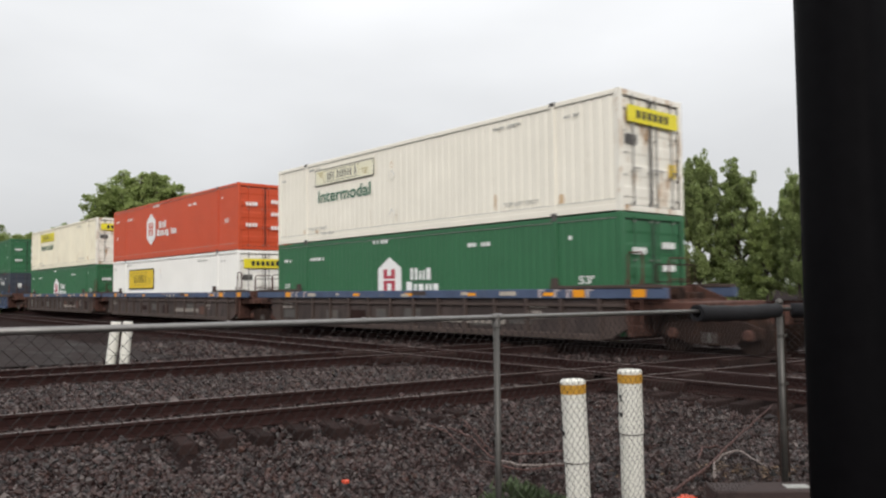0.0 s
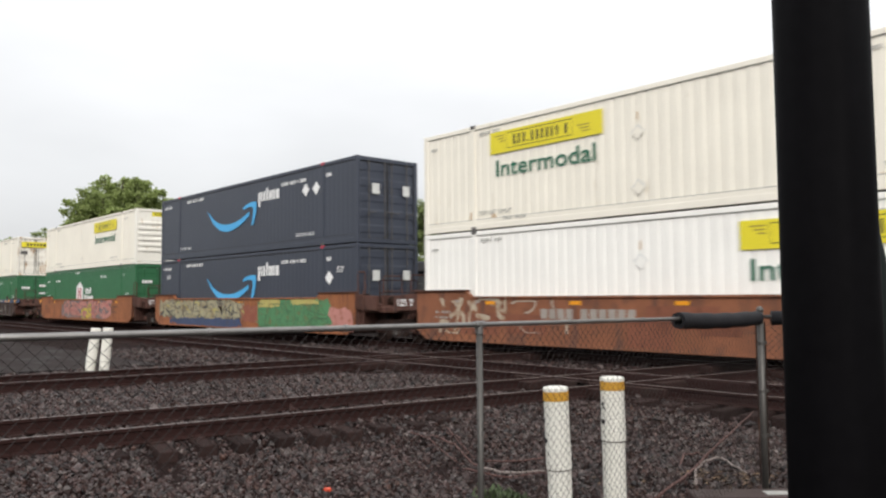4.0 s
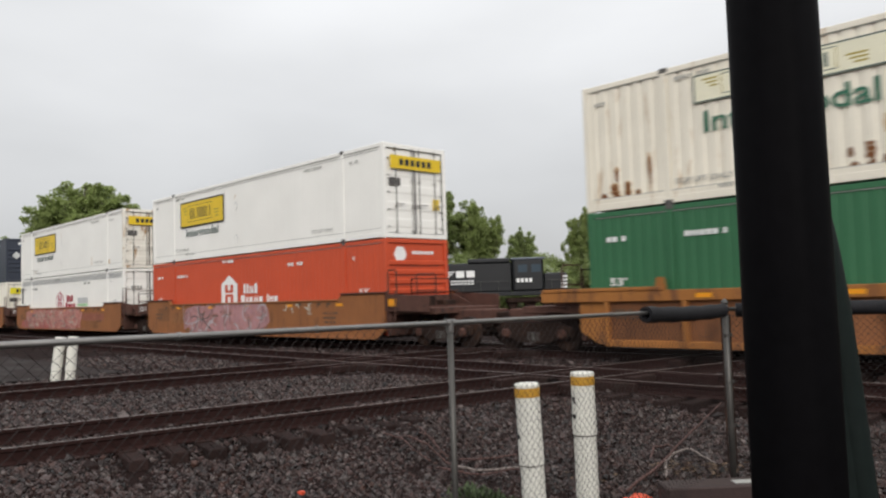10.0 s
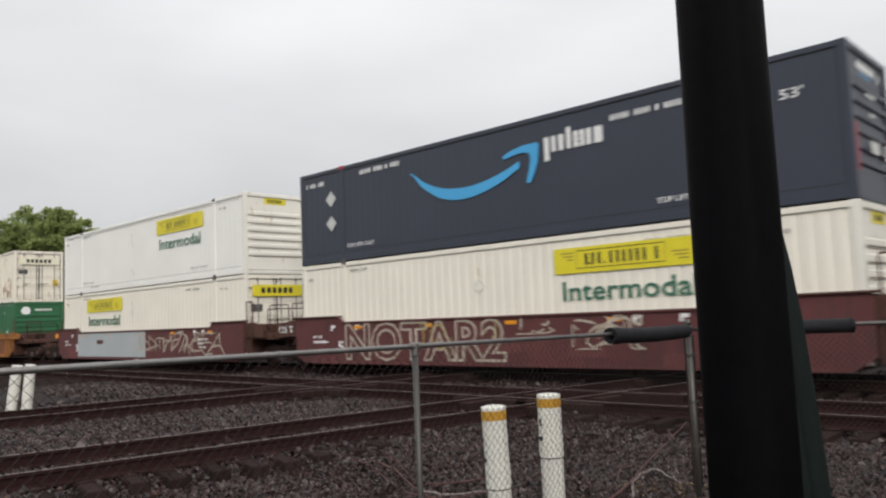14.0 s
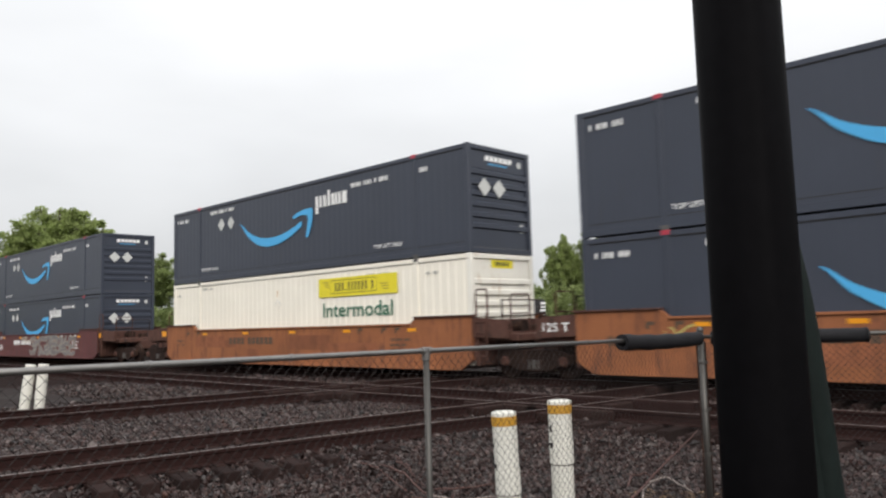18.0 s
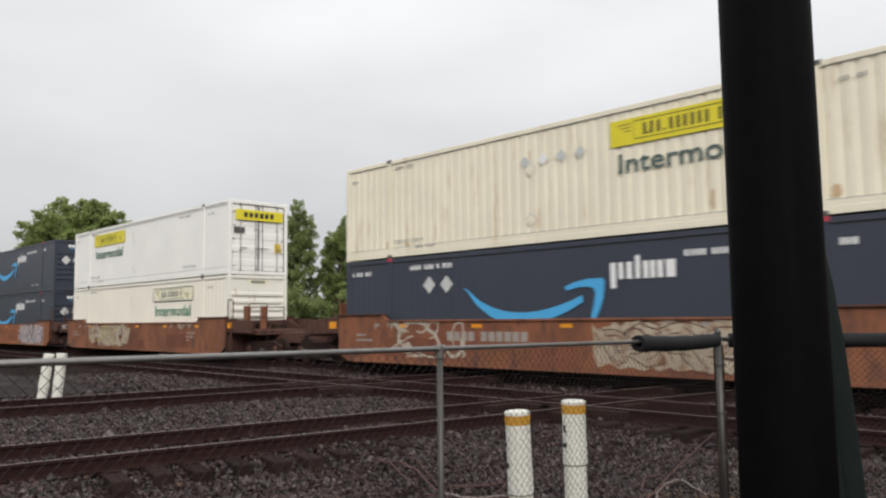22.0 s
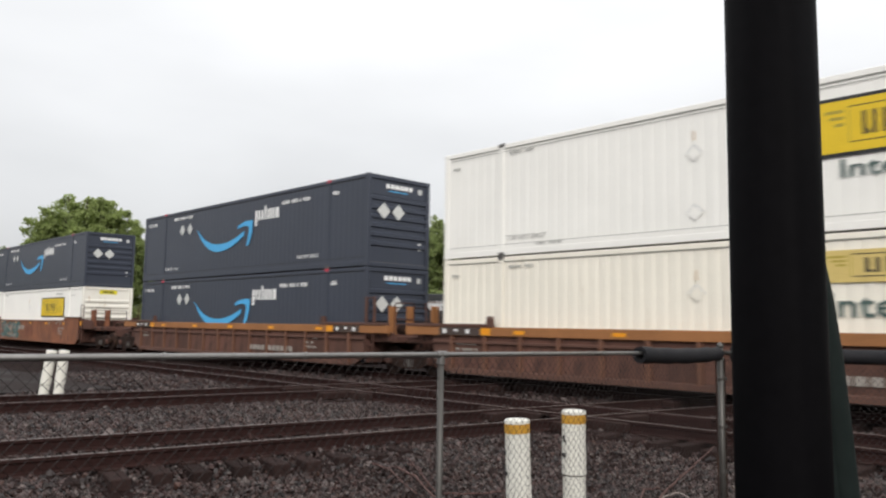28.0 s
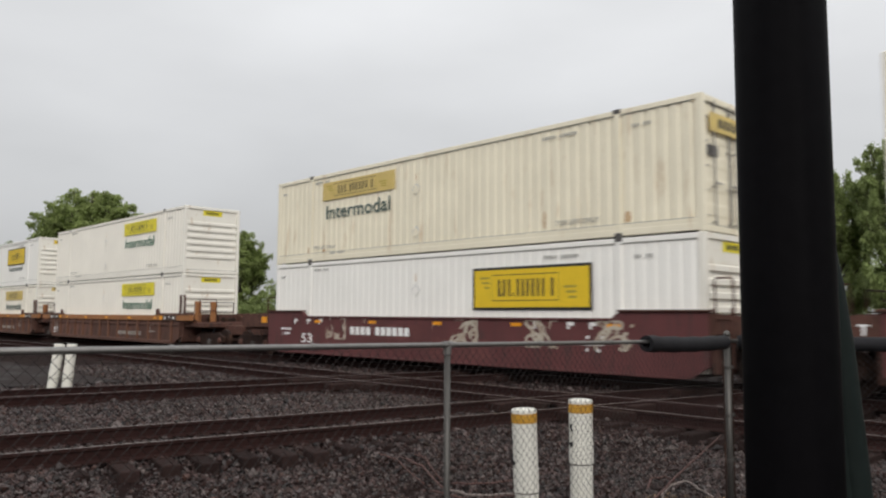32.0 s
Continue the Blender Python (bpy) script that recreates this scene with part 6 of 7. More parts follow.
marker(-3.744, 4.505, 0.768, 0.092, 0.18, (1.2, -1.2), "white plastic marker pipe with an amber band, scuffed")
marker(-3.646, 5.048, 0.806, 0.092, 0.33, (0.2, -0.2), "taller white marker pipe with an amber band")
marker(-17.71, 5.54, 0.81, 0.105, 0.1, (-5.5, 5.5), "white marker pipe beyond the crossing tracks", False)
marker(-17.49, 5.76, 0.81, 0.105, 0.1, (-3.5, 3.5), "white marker pipe beside its twin beyond the tracks", False)


# ---- the dark post close to the camera, and its leaning brace ----
def build_post():
    t = thing("porch_post", "thick black painted metal post", "post")
    cx, cy, r = -0.526, 1.3246, 0.075
    prof = [(r * math.cos(a) * (1.0 + 0.012 * math.cos(8 * a)), r * math.sin(a) * (1.0 + 0.012 * math.cos(8 * a))) for a in (2 * math.pi * k / 48 for k in range(48))]
    g = Geo()
    n = len(prof)
    g.add([(cx + x * s, cy + y * s, z) for z, s in ((-0.3, 1.05), (0.825, 1.02), (4.4, 0.95)) for x, y in prof],
          [(j * n + i, j * n + (i + 1) % n, (j + 1) * n + (i + 1) % n, (j + 1) * n + i) for j in range(2) for i in range(n)] + [tuple(range(n - 1, -1, -1)), tuple(range(2 * n, 3 * n))])
    part("shaft", smooth(g.mesh("shaft", BLACKPOLE)), t)
    part("foot_plate", Geo().box(cx - 0.16, cx + 0.16, cy - 0.16, cy + 0.16, -0.30, -0.265, 0.01).mesh("foot_plate", BLACKPOLE), t)
    b = thing("leaning_brace", "dark green sloping metal brace behind the post", "brace")
    # a flat sloping web that widens downwards from behind the post, with a rounded outer lip
    u = Vector((0.695, 0.719, 0)).normalized()
    back = Vector((-0.719, 0.695, 0))
    base = Vector((cx, cy, 0)) + back * 0.117
    outer = [(1.736, 0.086), (1.515, 0.127), (1.41, 0.141), (1.24, 0.156), (1.10, 0.167), (0.272, 0.236), (-0.28, 0.285)]
    g = Geo()
    v, n = [], len(outer)
    for dy in (-0.028, 0.028):
        for z, o in outer:
            v += [base + back * dy + u * 0.03 + Vector((0, 0, z)), base + back * dy + u * o + Vector((0, 0, z))]
    f = []
    for q in range(2):
        for k in range(n - 1):
            a = q * 2 * n + 2 * k
            f.append((a, a + 1, a + 3, a + 2))
    for k in range(n - 1):
        f.append((2 * k + 1, 2 * k + 3, 2 * n + 2 * k + 3, 2 * n + 2 * k + 1))
    g.add(v, f)
    part("web", g.mesh("web", GREENPOLE), b)
    lip = Geo().tube([base + u * (o - 0.008) + Vector((0, 0, z)) for z, o in outer], 0.033, 12)
    part("lip", smooth(lip.mesh("lip", GREENPOLE)), b, "rounded outer edge")
    return t


build_post()


# ---- litter on the ballast ----
def stem(pts, r, mat, label, category):
    t = thing("dead_stem" if mat is ROOT else "hose", label, category)
    fine = []
    for i in range(len(pts) - 1):
        for k in range(4):
            a, b = Vector(pts[i]), Vector(pts[i + 1])
            fine.append(a.lerp(b, k / 4) + Vector((0, 0, 0.012 * math.sin(i * 2.3 + k))))
    fine.append(Vector(pts[-1]))
    part("stem", smooth(Geo().tube(fine, [r * (1 - 0.5 * i / len(fine)) for i in range(len(fine))], 7).mesh("stem", mat)), t)
    return t


# beyond the corner post the fence turns to the right
def build_side_fence():
    t = thing("chain_link_fence", "short return of the chain-link fence past the corner post", "fence")
    a, b = Vector((fence_x(6.31), 6.31, fence_top(6.31))), Vector((FENCE_END[0], FENCE_END[1], 1.245))
    part("top_rail", smooth(Geo().tube([a, b], 0.0175, 10).mesh("top_rail", STEEL)), t)
    part("post", smooth(Geo().tube([(b.x, b.y, -0.5), (b.x, b.y, b.z + 0.05)], 0.031, 12).mesh("post", STEEL)), t)
    g = Geo()
    d, w = 0.0555, (b - a)
    run = Vector((w.x, w.y, 0)).length
    e = Vector((w.x, w.y, 0)) / run
    s = 0.06
    while s < run:
        for sign in (1, -1):
            pts = []
            for i in range(53):
                q = s + (sign * d / 2 if i % 2 else 0.0)
                p = a + e * q
                pts.append((p.x, p.y, a.z + (b.z - a.z) * q / run - 0.01 - i * d / 2))
            g.tube(pts, 0.0022, 3, cap=False)
        s += d
    me = bpy.data.meshes.new("wire_mesh")
    me.from_pydata(g.v, [], g.f)
    me.materials.append(MATS["mesh_wire"])
    part("wire_mesh", me, t, "woven diamond wire mesh", kind="stuff")
    f = thing("foam_sleeve", "black foam sleeve on the fence rail past the post", "pipe cover", "foam sleeves on the fence rail")
    part("sleeve", smooth(Geo().tube([a + w * q - Vector((0, 0, 0.012)) for q in (0.03, 0.12, 0.24, 0.36, FOAM_END)], 0.060, 16).mesh("sleeve", FOAM)), f)
    part("sleeve_rim", smooth(Geo().tube([a + w * (FOAM_END - 0.002) - Vector((0, 0, 0.012)), a + w * (FOAM_END + 0.006) - Vector((0, 0, 0.012))], 0.063, 16).mesh("sleeve_rim", FOAM)), f)


FENCE_END, FOAM_END = (-0.57, 8.0), 0.44
build_side_fence()

stem([(-3.70, 6.34, -0.26), (-3.94, 6.74, -0.23), (-4.06, 7.11, -0.21), (-3.99, 7.31, -0.21), (-3.72, 7.14, -0.23), (-3.41, 6.92, -0.24)], 0.017, PALEROOT, "pale bent hose lying on the ballast", "hose")
stem([(-3.72, 5.72, -0.27), (-3.87, 6.51, -0.22), (-4.13, 7.30, -0.18), (-4.41, 8.30, -0.16), (-5.01, 10.12, -0.14)], 0.016, ROOT, "long dead brown branch on the ballast", "branch")
stem([(-4.15, 6.81, -0.27), (-4.35, 7.23, -0.22), (-4.35, 7.51, -0.22), (-4.11, 7.34, -0.26)], 0.013, ROOT, "short reddish dead stem on the ballast", "branch")
stem([(-5.75, 5.40, -0.30), (-5.32, 5.29, -0.26), (-5.11, 5.39, -0.26), (-4.97, 5.83, -0.28)], 0.013, ROOT, "curved dead vine on the ballast", "branch")
stem([(-5.47, 5.40, -0.25), (-5.17, 5.41, -0.25), (-5.05, 5.77, -0.25), (-4.9, 5.9, -0.27)], 0.014, PALEROOT, "pale dead vine by the marker pipes", "branch")
stem([(-7.19, 6.25, -0.26), (-6.42, 5.91, -0.22), (-5.72, 5.52, -0.25), (-5.3, 5.42, -0.27)], 0.014, ROOT, "reddish dead vine across the ballast", "branch")
stem([(-5.85, 5.78, -0.30), (-5.50, 5.80, -0.25), (-5.42, 6.23, -0.25), (-5.36, 6.40, -0.28)], 0.012, ROOT, "thin dead vine beside the marker pipes", "branch")
stem([(-8.54, 7.36, -0.28), (-7.29, 6.61, -0.24), (-5.95, 5.77, -0.28)], 0.012, ROOT, "straight dead stem across the ballast", "branch")
stem([(-7.70, 6.26, -0.28), (-7.05, 6.07, -0.25), (-5.99, 5.54, -0.28)], 0.012, ROOT, "dead stem leaning over the stones", "branch")
stem([(-7.40, 6.55, -0.28), (-6.80, 6.30, -0.22), (-6.10, 5.85, -0.27)], 0.010, ROOT, "thin reddish stem over the stones", "branch")


def weeds(x, y, n, size, seed, label):
    rnd = random.Random(seed)
    g = Geo()
    for _ in range(n):
        a, r = rnd.uniform(0, 6.28), abs(rnd.gauss(0, size * 0.6))
        bx, by = x + r * math.cos(a), y + r * math.sin(a)
        h, lean, w = rnd.uniform(0.5, 1.2) * size, rnd.uniform(0, 6.28), rnd.uniform(0.012, 0.03)
        dx, dy = math.cos(lean) * h * 0.55, math.sin(lean) * h * 0.55
        px, py = -math.sin(lean) * w, math.cos(lean) * w
        z = ground_height(bx, by)
        g.add([(bx, by, z), (bx + dx * 0.4 + px, by + dy * 0.4 + py, z + h * 0.6), (bx + dx, by + dy, z + h), (bx + dx * 0.4 - px, by + dy * 0.4 - py, z + h * 0.6)], [(0, 1, 2, 3)])
    t = thing("weed_clump", label, "weeds", "weeds on the ballast")
    me = bpy.data.meshes.new("foliage")
    me.from_pydata(g.v, [], g.f)
    me.materials.append(WEED)
    part("foliage", me, t, kind="stuff")


weeds(-4.62, 4.88, 150, 0.17, 1, "low green weeds by the marker pipes")
weeds(-4.36, 4.86, 110, 0.15, 2, "small green weeds at a pipe's foot")
weeds(-3.95, 4.75, 50, 0.16, 3, "green weeds against the marker pipe")
weeds(-4.95, 5.05, 70, 0.14, 4, "sparse green weeds in the stones")
weeds(-4.68, 4.55, 110, 0.15, 5, "low green weeds along the fence's foot")


def dry_litter():
    """Dry leaves and chips caught beside the timber block."""
    rnd = random.Random(31)
    g = Geo()
    for cx, cy, n, spread in ((-3.83, 6.69, 40, 0.10), (-3.45, 6.86, 50, 0.10), (-3.62, 6.56, 30, 0.10), (-4.35, 5.95, 10, 0.2)):
        for _ in range(n):
            x, y = rnd.gauss(cx, spread), rnd.gauss(cy, spread)
            z, a, w, h = ground_height(x, y) + rnd.uniform(0.02, 0.07), rnd.uniform(0, 6.28), rnd.uniform(0.02, 0.045), rnd.uniform(0.01, 0.02)
            c, d = math.cos(a), math.sin(a)
            g.add([(x - c * w, y - d * w, z), (x + d * h, y - c * h, z + rnd.uniform(0, 0.02)), (x + c * w, y + d * w, z + 0.01), (x - d * h, y + c * h, z + rnd.uniform(0, 0.02))], [(0, 1, 2, 3)])
    me = bpy.data.meshes.new("dry_leaves")
    me.from_pydata(g.v, [], g.f)
    me.materials.append(DRYLEAF)
    tagged(new("dry_leaves", me), "tan dry leaves scattered over the stones", "leaves", kind="stuff")


dry_litter()


def orange_scrap():
    t = thing("plastic_scrap", "orange-red torn plastic scrap on the ground", "litter")
    rnd = random.Random(3)
    for k in range(11):
        x, y = ((-3.71, 5.30), (-3.69, 5.37), (-3.67, 5.44), (-3.70, 5.34), (-3.63, 5.56), (-3.62, 5.63), (-3.61, 5.70), (-3.60, 5.77), (-3.64, 5.60), (-3.59, 5.66), (-3.62, 5.74))[k]
        g = Geo()
        v = [(x + rnd.uniform(-0.06, 0.06) + dx, y + rnd.uniform(-0.04, 0.04) + dy, ground_height(x, y) + 0.01 + rnd.uniform(0, 0.02) + z * 0.6) for dx, dy, z in ((-0.05, -0.06, 0), (0.06, -0.05, 0.01), (0.05, 0.07, 0), (-0.06, 0.06, 0.03), (0, 0, 0.06))]
        g.add(v, [(0, 1, 4), (1, 2, 4), (2, 3, 4), (3, 0, 4), (0, 3, 2, 1)])
        part("scrap", g.mesh("scrap", ORANGE_PLASTIC), t)
    s = thing("plastic_chip", "small red plastic chip among the stones", "litter")
    s.location = (-5.93, 3.90, -0.29)
    part("chip", Geo().box(-0.03, 0.03, -0.025, 0.025, 0, 0.03, 0.006).mesh("chip", ORANGE_PLASTIC), s)


orange_scrap()


def timber_block():
    t = thing("timber_block", "dark brown wooden block lying at the fence foot", "timber")
    t.matrix_world = pose(-2.98, 5.72, -0.29, 0, 0, 48)
    part("block", Geo().box(-0.36, 0.75, -0.13, 0.14, 0, 0.20, 0.012).mesh("block", material("dark_brown_timber", (0.035, 0.020, 0.018), 0.7, vary=0.25, scale=5, bump=0.3)), t)
    part("tag", Geo().box(0.20, 0.38, -0.06, 0.04, 0.20, 0.206).mesh("tag", GREYMARK), t, "pale grey tag on the top")


timber_block()


# ---- trees behind the train ----
def leaf_cloud(clumps, per, size, seed):
    """Many small leaves round the given clump centres, as arrays."""
    r = np.random.RandomState(seed)
    c = np.array(clumps)
    cen = np.repeat(c[:, :3], per, 0)
    rad = np.repeat(c[:, 3], per)
    d = r.normal(size=(len(cen), 3))
    d /= np.linalg.norm(d, axis=1)[:, None]
    p = cen + d * (rad * r.uniform(0.25, 1.0, len(cen)) ** 0.6)[:, None] * np.array([1, 1, 0.8])
    a = r.normal(size=(len(cen), 3)) * np.array([1, 1, 0.5])
    a /= np.linalg.norm(a, axis=1)[:, None]
    b = np.cross(a, r.normal(size=(len(cen), 3)) * 0.55 + np.array([0, 0, 1.0]))
    b /= np.linalg.norm(b, axis=1)[:, None]
    s = size * r.uniform(0.6, 1.3, len(cen))[:, None]
    v = np.stack([p - a * s, p + b * s * 0.62, p + a * s, p - b * s * 0.62], 1).reshape(-1, 3)
    return v


def leaf_mesh(name, v, mat):
    me = bpy.data.meshes.new(name)
    n = len(v) // 4
    me.vertices.add(len(v))
    me.vertices.foreach_set("co", v.ravel())
    me.loops.add(4 * n)
    me.loops.foreach_set("vertex_index", np.arange(4 * n, dtype=np.int32))
    me.polygons.add(n)
    me.polygons.foreach_set("loop_start", np.arange(0, 4 * n, 4, dtype=np.int32))
    me.update(calc_edges=True)
    me.shade_flat()
    me.materials.append(mat)
    return me


def tree_meshes(kind, seed, mat):
    """A tree ten metres high: a tapered trunk, rising limbs with side twigs, and leaf sprays along the twigs with gaps between them."""
    rnd = random.Random(seed)
    wood, clumps = Geo(), []
    top = Vector((rnd.uniform(-0.3, 0.3), rnd.uniform(-0.3, 0.3), 9.0))
    wood.tube([(0, 0, -0.5), (0.06, 0.03, 2.5), (-0.10, 0.05, 5.5), top], [0.27, 0.2, 0.12, 0.03], 8)
    limbs = []
    if kind == "round":
        for k in range(25):
            a = 2.4 * k + rnd.uniform(-0.6, 0.6)
            reach = 3.5 * ((k + 0.5) / 25) ** 0.5 * rnd.uniform(0.8, 1.05)
            tip = Vector((reach * math.cos(a), reach * math.sin(a), 2.8 + 6.5 * max(0.0, 1 - (reach / 4.0) ** 2) ** 0.5 * rnd.uniform(0.70, 1.03)))
            limbs.append((Vector((0, 0, max(0.9, 0.42 * tip.z + 0.3))), tip, 1.1))
        for k in range(7):
            a, reach = 0.9 * k + rnd.uniform(-0.3, 0.3), rnd.uniform(2.0, 3.4)
            limbs.append((Vector((0, 0, 1.2)), Vector((reach * math.cos(a), reach * math.sin(a), rnd.uniform(2.0, 4.0))), 1.1))
        limbs.append((Vector((0, 0, 6.0)), top, 0.9))
    else:
        for k in range(27):
            a = 2.4 * k + rnd.uniform(-0.5, 0.5)
            high = (k + 0.5) / 27
            reach = (0.40 + 1.75 * math.sin(math.pi * min(1.0, 0.25 + 0.72 * high)) ** 0.9) * rnd.uniform(0.65, 1.05)
            tip = Vector((reach * math.cos(a), reach * math.sin(a), 1.9 + 7.4 * high + rnd.uniform(-0.4, 0.4)))
            limbs.append((Vector((0, 0, max(0.8, tip.z - 1.9))), tip, 0.85))
        limbs.append((Vector((0, 0, 7.6)), top + Vector((0, 0, 0.8)), 0.5))
    for base, tip, spread in limbs:
        mid = base.lerp(tip, 0.5) + Vector(((tip.x - base.x) * 0.12, (tip.y - base.y) * 0.12, -0.25))
        wood.tube([base, mid, tip], [0.09, 0.06, 0.02], 5)
        away = Vector((tip.x - base.x, tip.y - base.y, 0))
        for j in range(13):
            u = 0.25 + 0.75 * (j + rnd.random()) / 13
            p = base.lerp(mid, u * 2) if u < 0.5 else mid.lerp(tip, u * 2 - 1)
            d = (away.normalized() * 0.45 if away.length > 0.01 else Vector()) + Vector((rnd.gauss(0, 0.7), rnd.gauss(0, 0.7), rnd.uniform(-0.15, 1.0)))
            q = p + d.normalized() * spread * rnd.uniform(0.55, 1.25) * (1.15 - 0.45 * u)
            wood.tube([p, q], [0.03, 0.01], 4)
            for i in range(3):
                w = 0.25 + 0.75 * (i + 1) / 3
                clumps.append((*(p.lerp(q, w) + Vector((rnd.gauss(0, 0.06), rnd.gauss(0, 0.06), rnd.gauss(0, 0.05)))), spread * rnd.uniform(0.30, 0.55) * (1.3 - 0.6 * w)))
    return wood.mesh("trunk", BARK), leaf_mesh("crown", leaf_cloud(clumps, 46, 0.115 if kind == "round" else 0.085, seed), mat)


TREE_KINDS = {"round_a": tree_meshes("round", 11, LEAF), "round_b": tree_meshes("round", 12, LEAF_DARK), "round_c": tree_meshes("round", 13, LEAF),
              "tall_a": tree_meshes("tall", 21, LEAF_DARK), "tall_b": tree_meshes("tall", 22, LEAF)}


def tree(kind, az, top, half, dist, turn, label="leafy green deciduous tree behind the tracks"):
    """A tree by bearing, angle of its top, half its width in degrees and distance."""
    t = thing("tree", label, "tree", "trees behind the tracks")
    top, half = top * 1.03 + 0.05, half * 1.09
    h = 1.7 + dist * math.tan(radians(top))
    wide = dist * math.tan(radians(half)) / (3.9 if kind.startswith("round") else 1.95)
    t.matrix_world = Matrix.LocRotScale((-math.sin(radians(az)) * dist, math.cos(radians(az)) * dist, -0.25), Euler((0, 0, turn)), (wide, wide, h / 10.0))
    trunk, crown = TREE_KINDS[kind]
    part("trunk", trunk, t)
    part("crown", crown, t)


for row in [("round_a", 70.8, 8.9, 4.0, 84, 0.3), ("round_c", 68.3, 7.3, 2.2, 82, 2.0), ("round_b", 75.2, 4.7, 2.2, 90, 1.2), ("round_c", 77.7, 4.1, 2.0, 90, 0.4), ("round_a", 80.0, 5.0, 3.0, 92, 2.5),
            ("round_b", 85.5, 4.8, 3.0, 92, 0.8), ("round_b", 65.0, 5.7, 2.4, 88, 3.0), ("round_c", 60.8, 6.3, 2.4, 86, 4.0), ("tall_a", 56.1, 8.4, 1.5, 84, 0.5), ("tall_b", 53.0, 7.3, 1.5, 84, 1.5),
            ("round_b", 51.7, 7.9, 1.8, 86, 5.0)]:
    tree(*row)
for row in [("tall_a", 48.8, 7.9, 1.7, 85, 2.2), ("round_b", 46.3, 8.2, 2.8, 88, 0.1), ("round_a", 43.2, 7.2, 2.0, 88, 1.9), ("round_b", 39.8, 4.8, 1.5, 92, 2.7),
            ("round_c", 35.2, 6.4, 1.6, 84, 3.3), ("tall_b", 33.3, 5.8, 1.2, 84, 3.9), ("round_b", 30.8, 9.6, 2.0, 82, 4.4), ("tall_a", 28.2, 8.5, 1.5, 82, 5.5), ("round_c", 26.4, 5.6, 1.6, 80, 0.9),
            ("round_b", 24.4, 7.9, 1.6, 78, 1.1), ("round_a", 20.8, 8.4, 2.6, 74, 2.9), ("round_c", 18.7, 10.3, 2.2, 72, 2.1), ("round_b", 15.3, 12.0, 3.0, 70, 3.5), ("round_c", 11.0, 9.6, 3.2, 70, 4.9), ("round_b", 4.0, 9.4, 3.2, 72, 5.9)]:
    tree(*row)


def undergrowth():
    """A ragged belt of shrubs below the trees."""
    rnd = random.Random(77)
    clumps = []
    for k in range(3000):
        deg = rnd.uniform(0, 95)
        az, dist = radians(deg), rnd.uniform(78, 96)
        h = (6.4 if deg < 27 else 4.8 if deg < 60 else 2.6) + 3.2 * noise.noise((az * 11.0, 3.0, 0.0)) + 1.6 * noise.noise((az * 37.0, 5.0, 0.0))
        clumps.append((-math.sin(az) * dist, math.cos(az) * dist, max(0.2, rnd.uniform(0.02, 1.0) * max(1.6, h)), rnd.uniform(0.5, 1.15)))
    o = new("shrub_belt", leaf_mesh("shrub_belt", leaf_cloud(clumps, 90, 0.155, 5), LEAF_DARK))
    tagged(o, "dark green shrub belt under the trees", "shrubs", kind="stuff")


undergrowth()


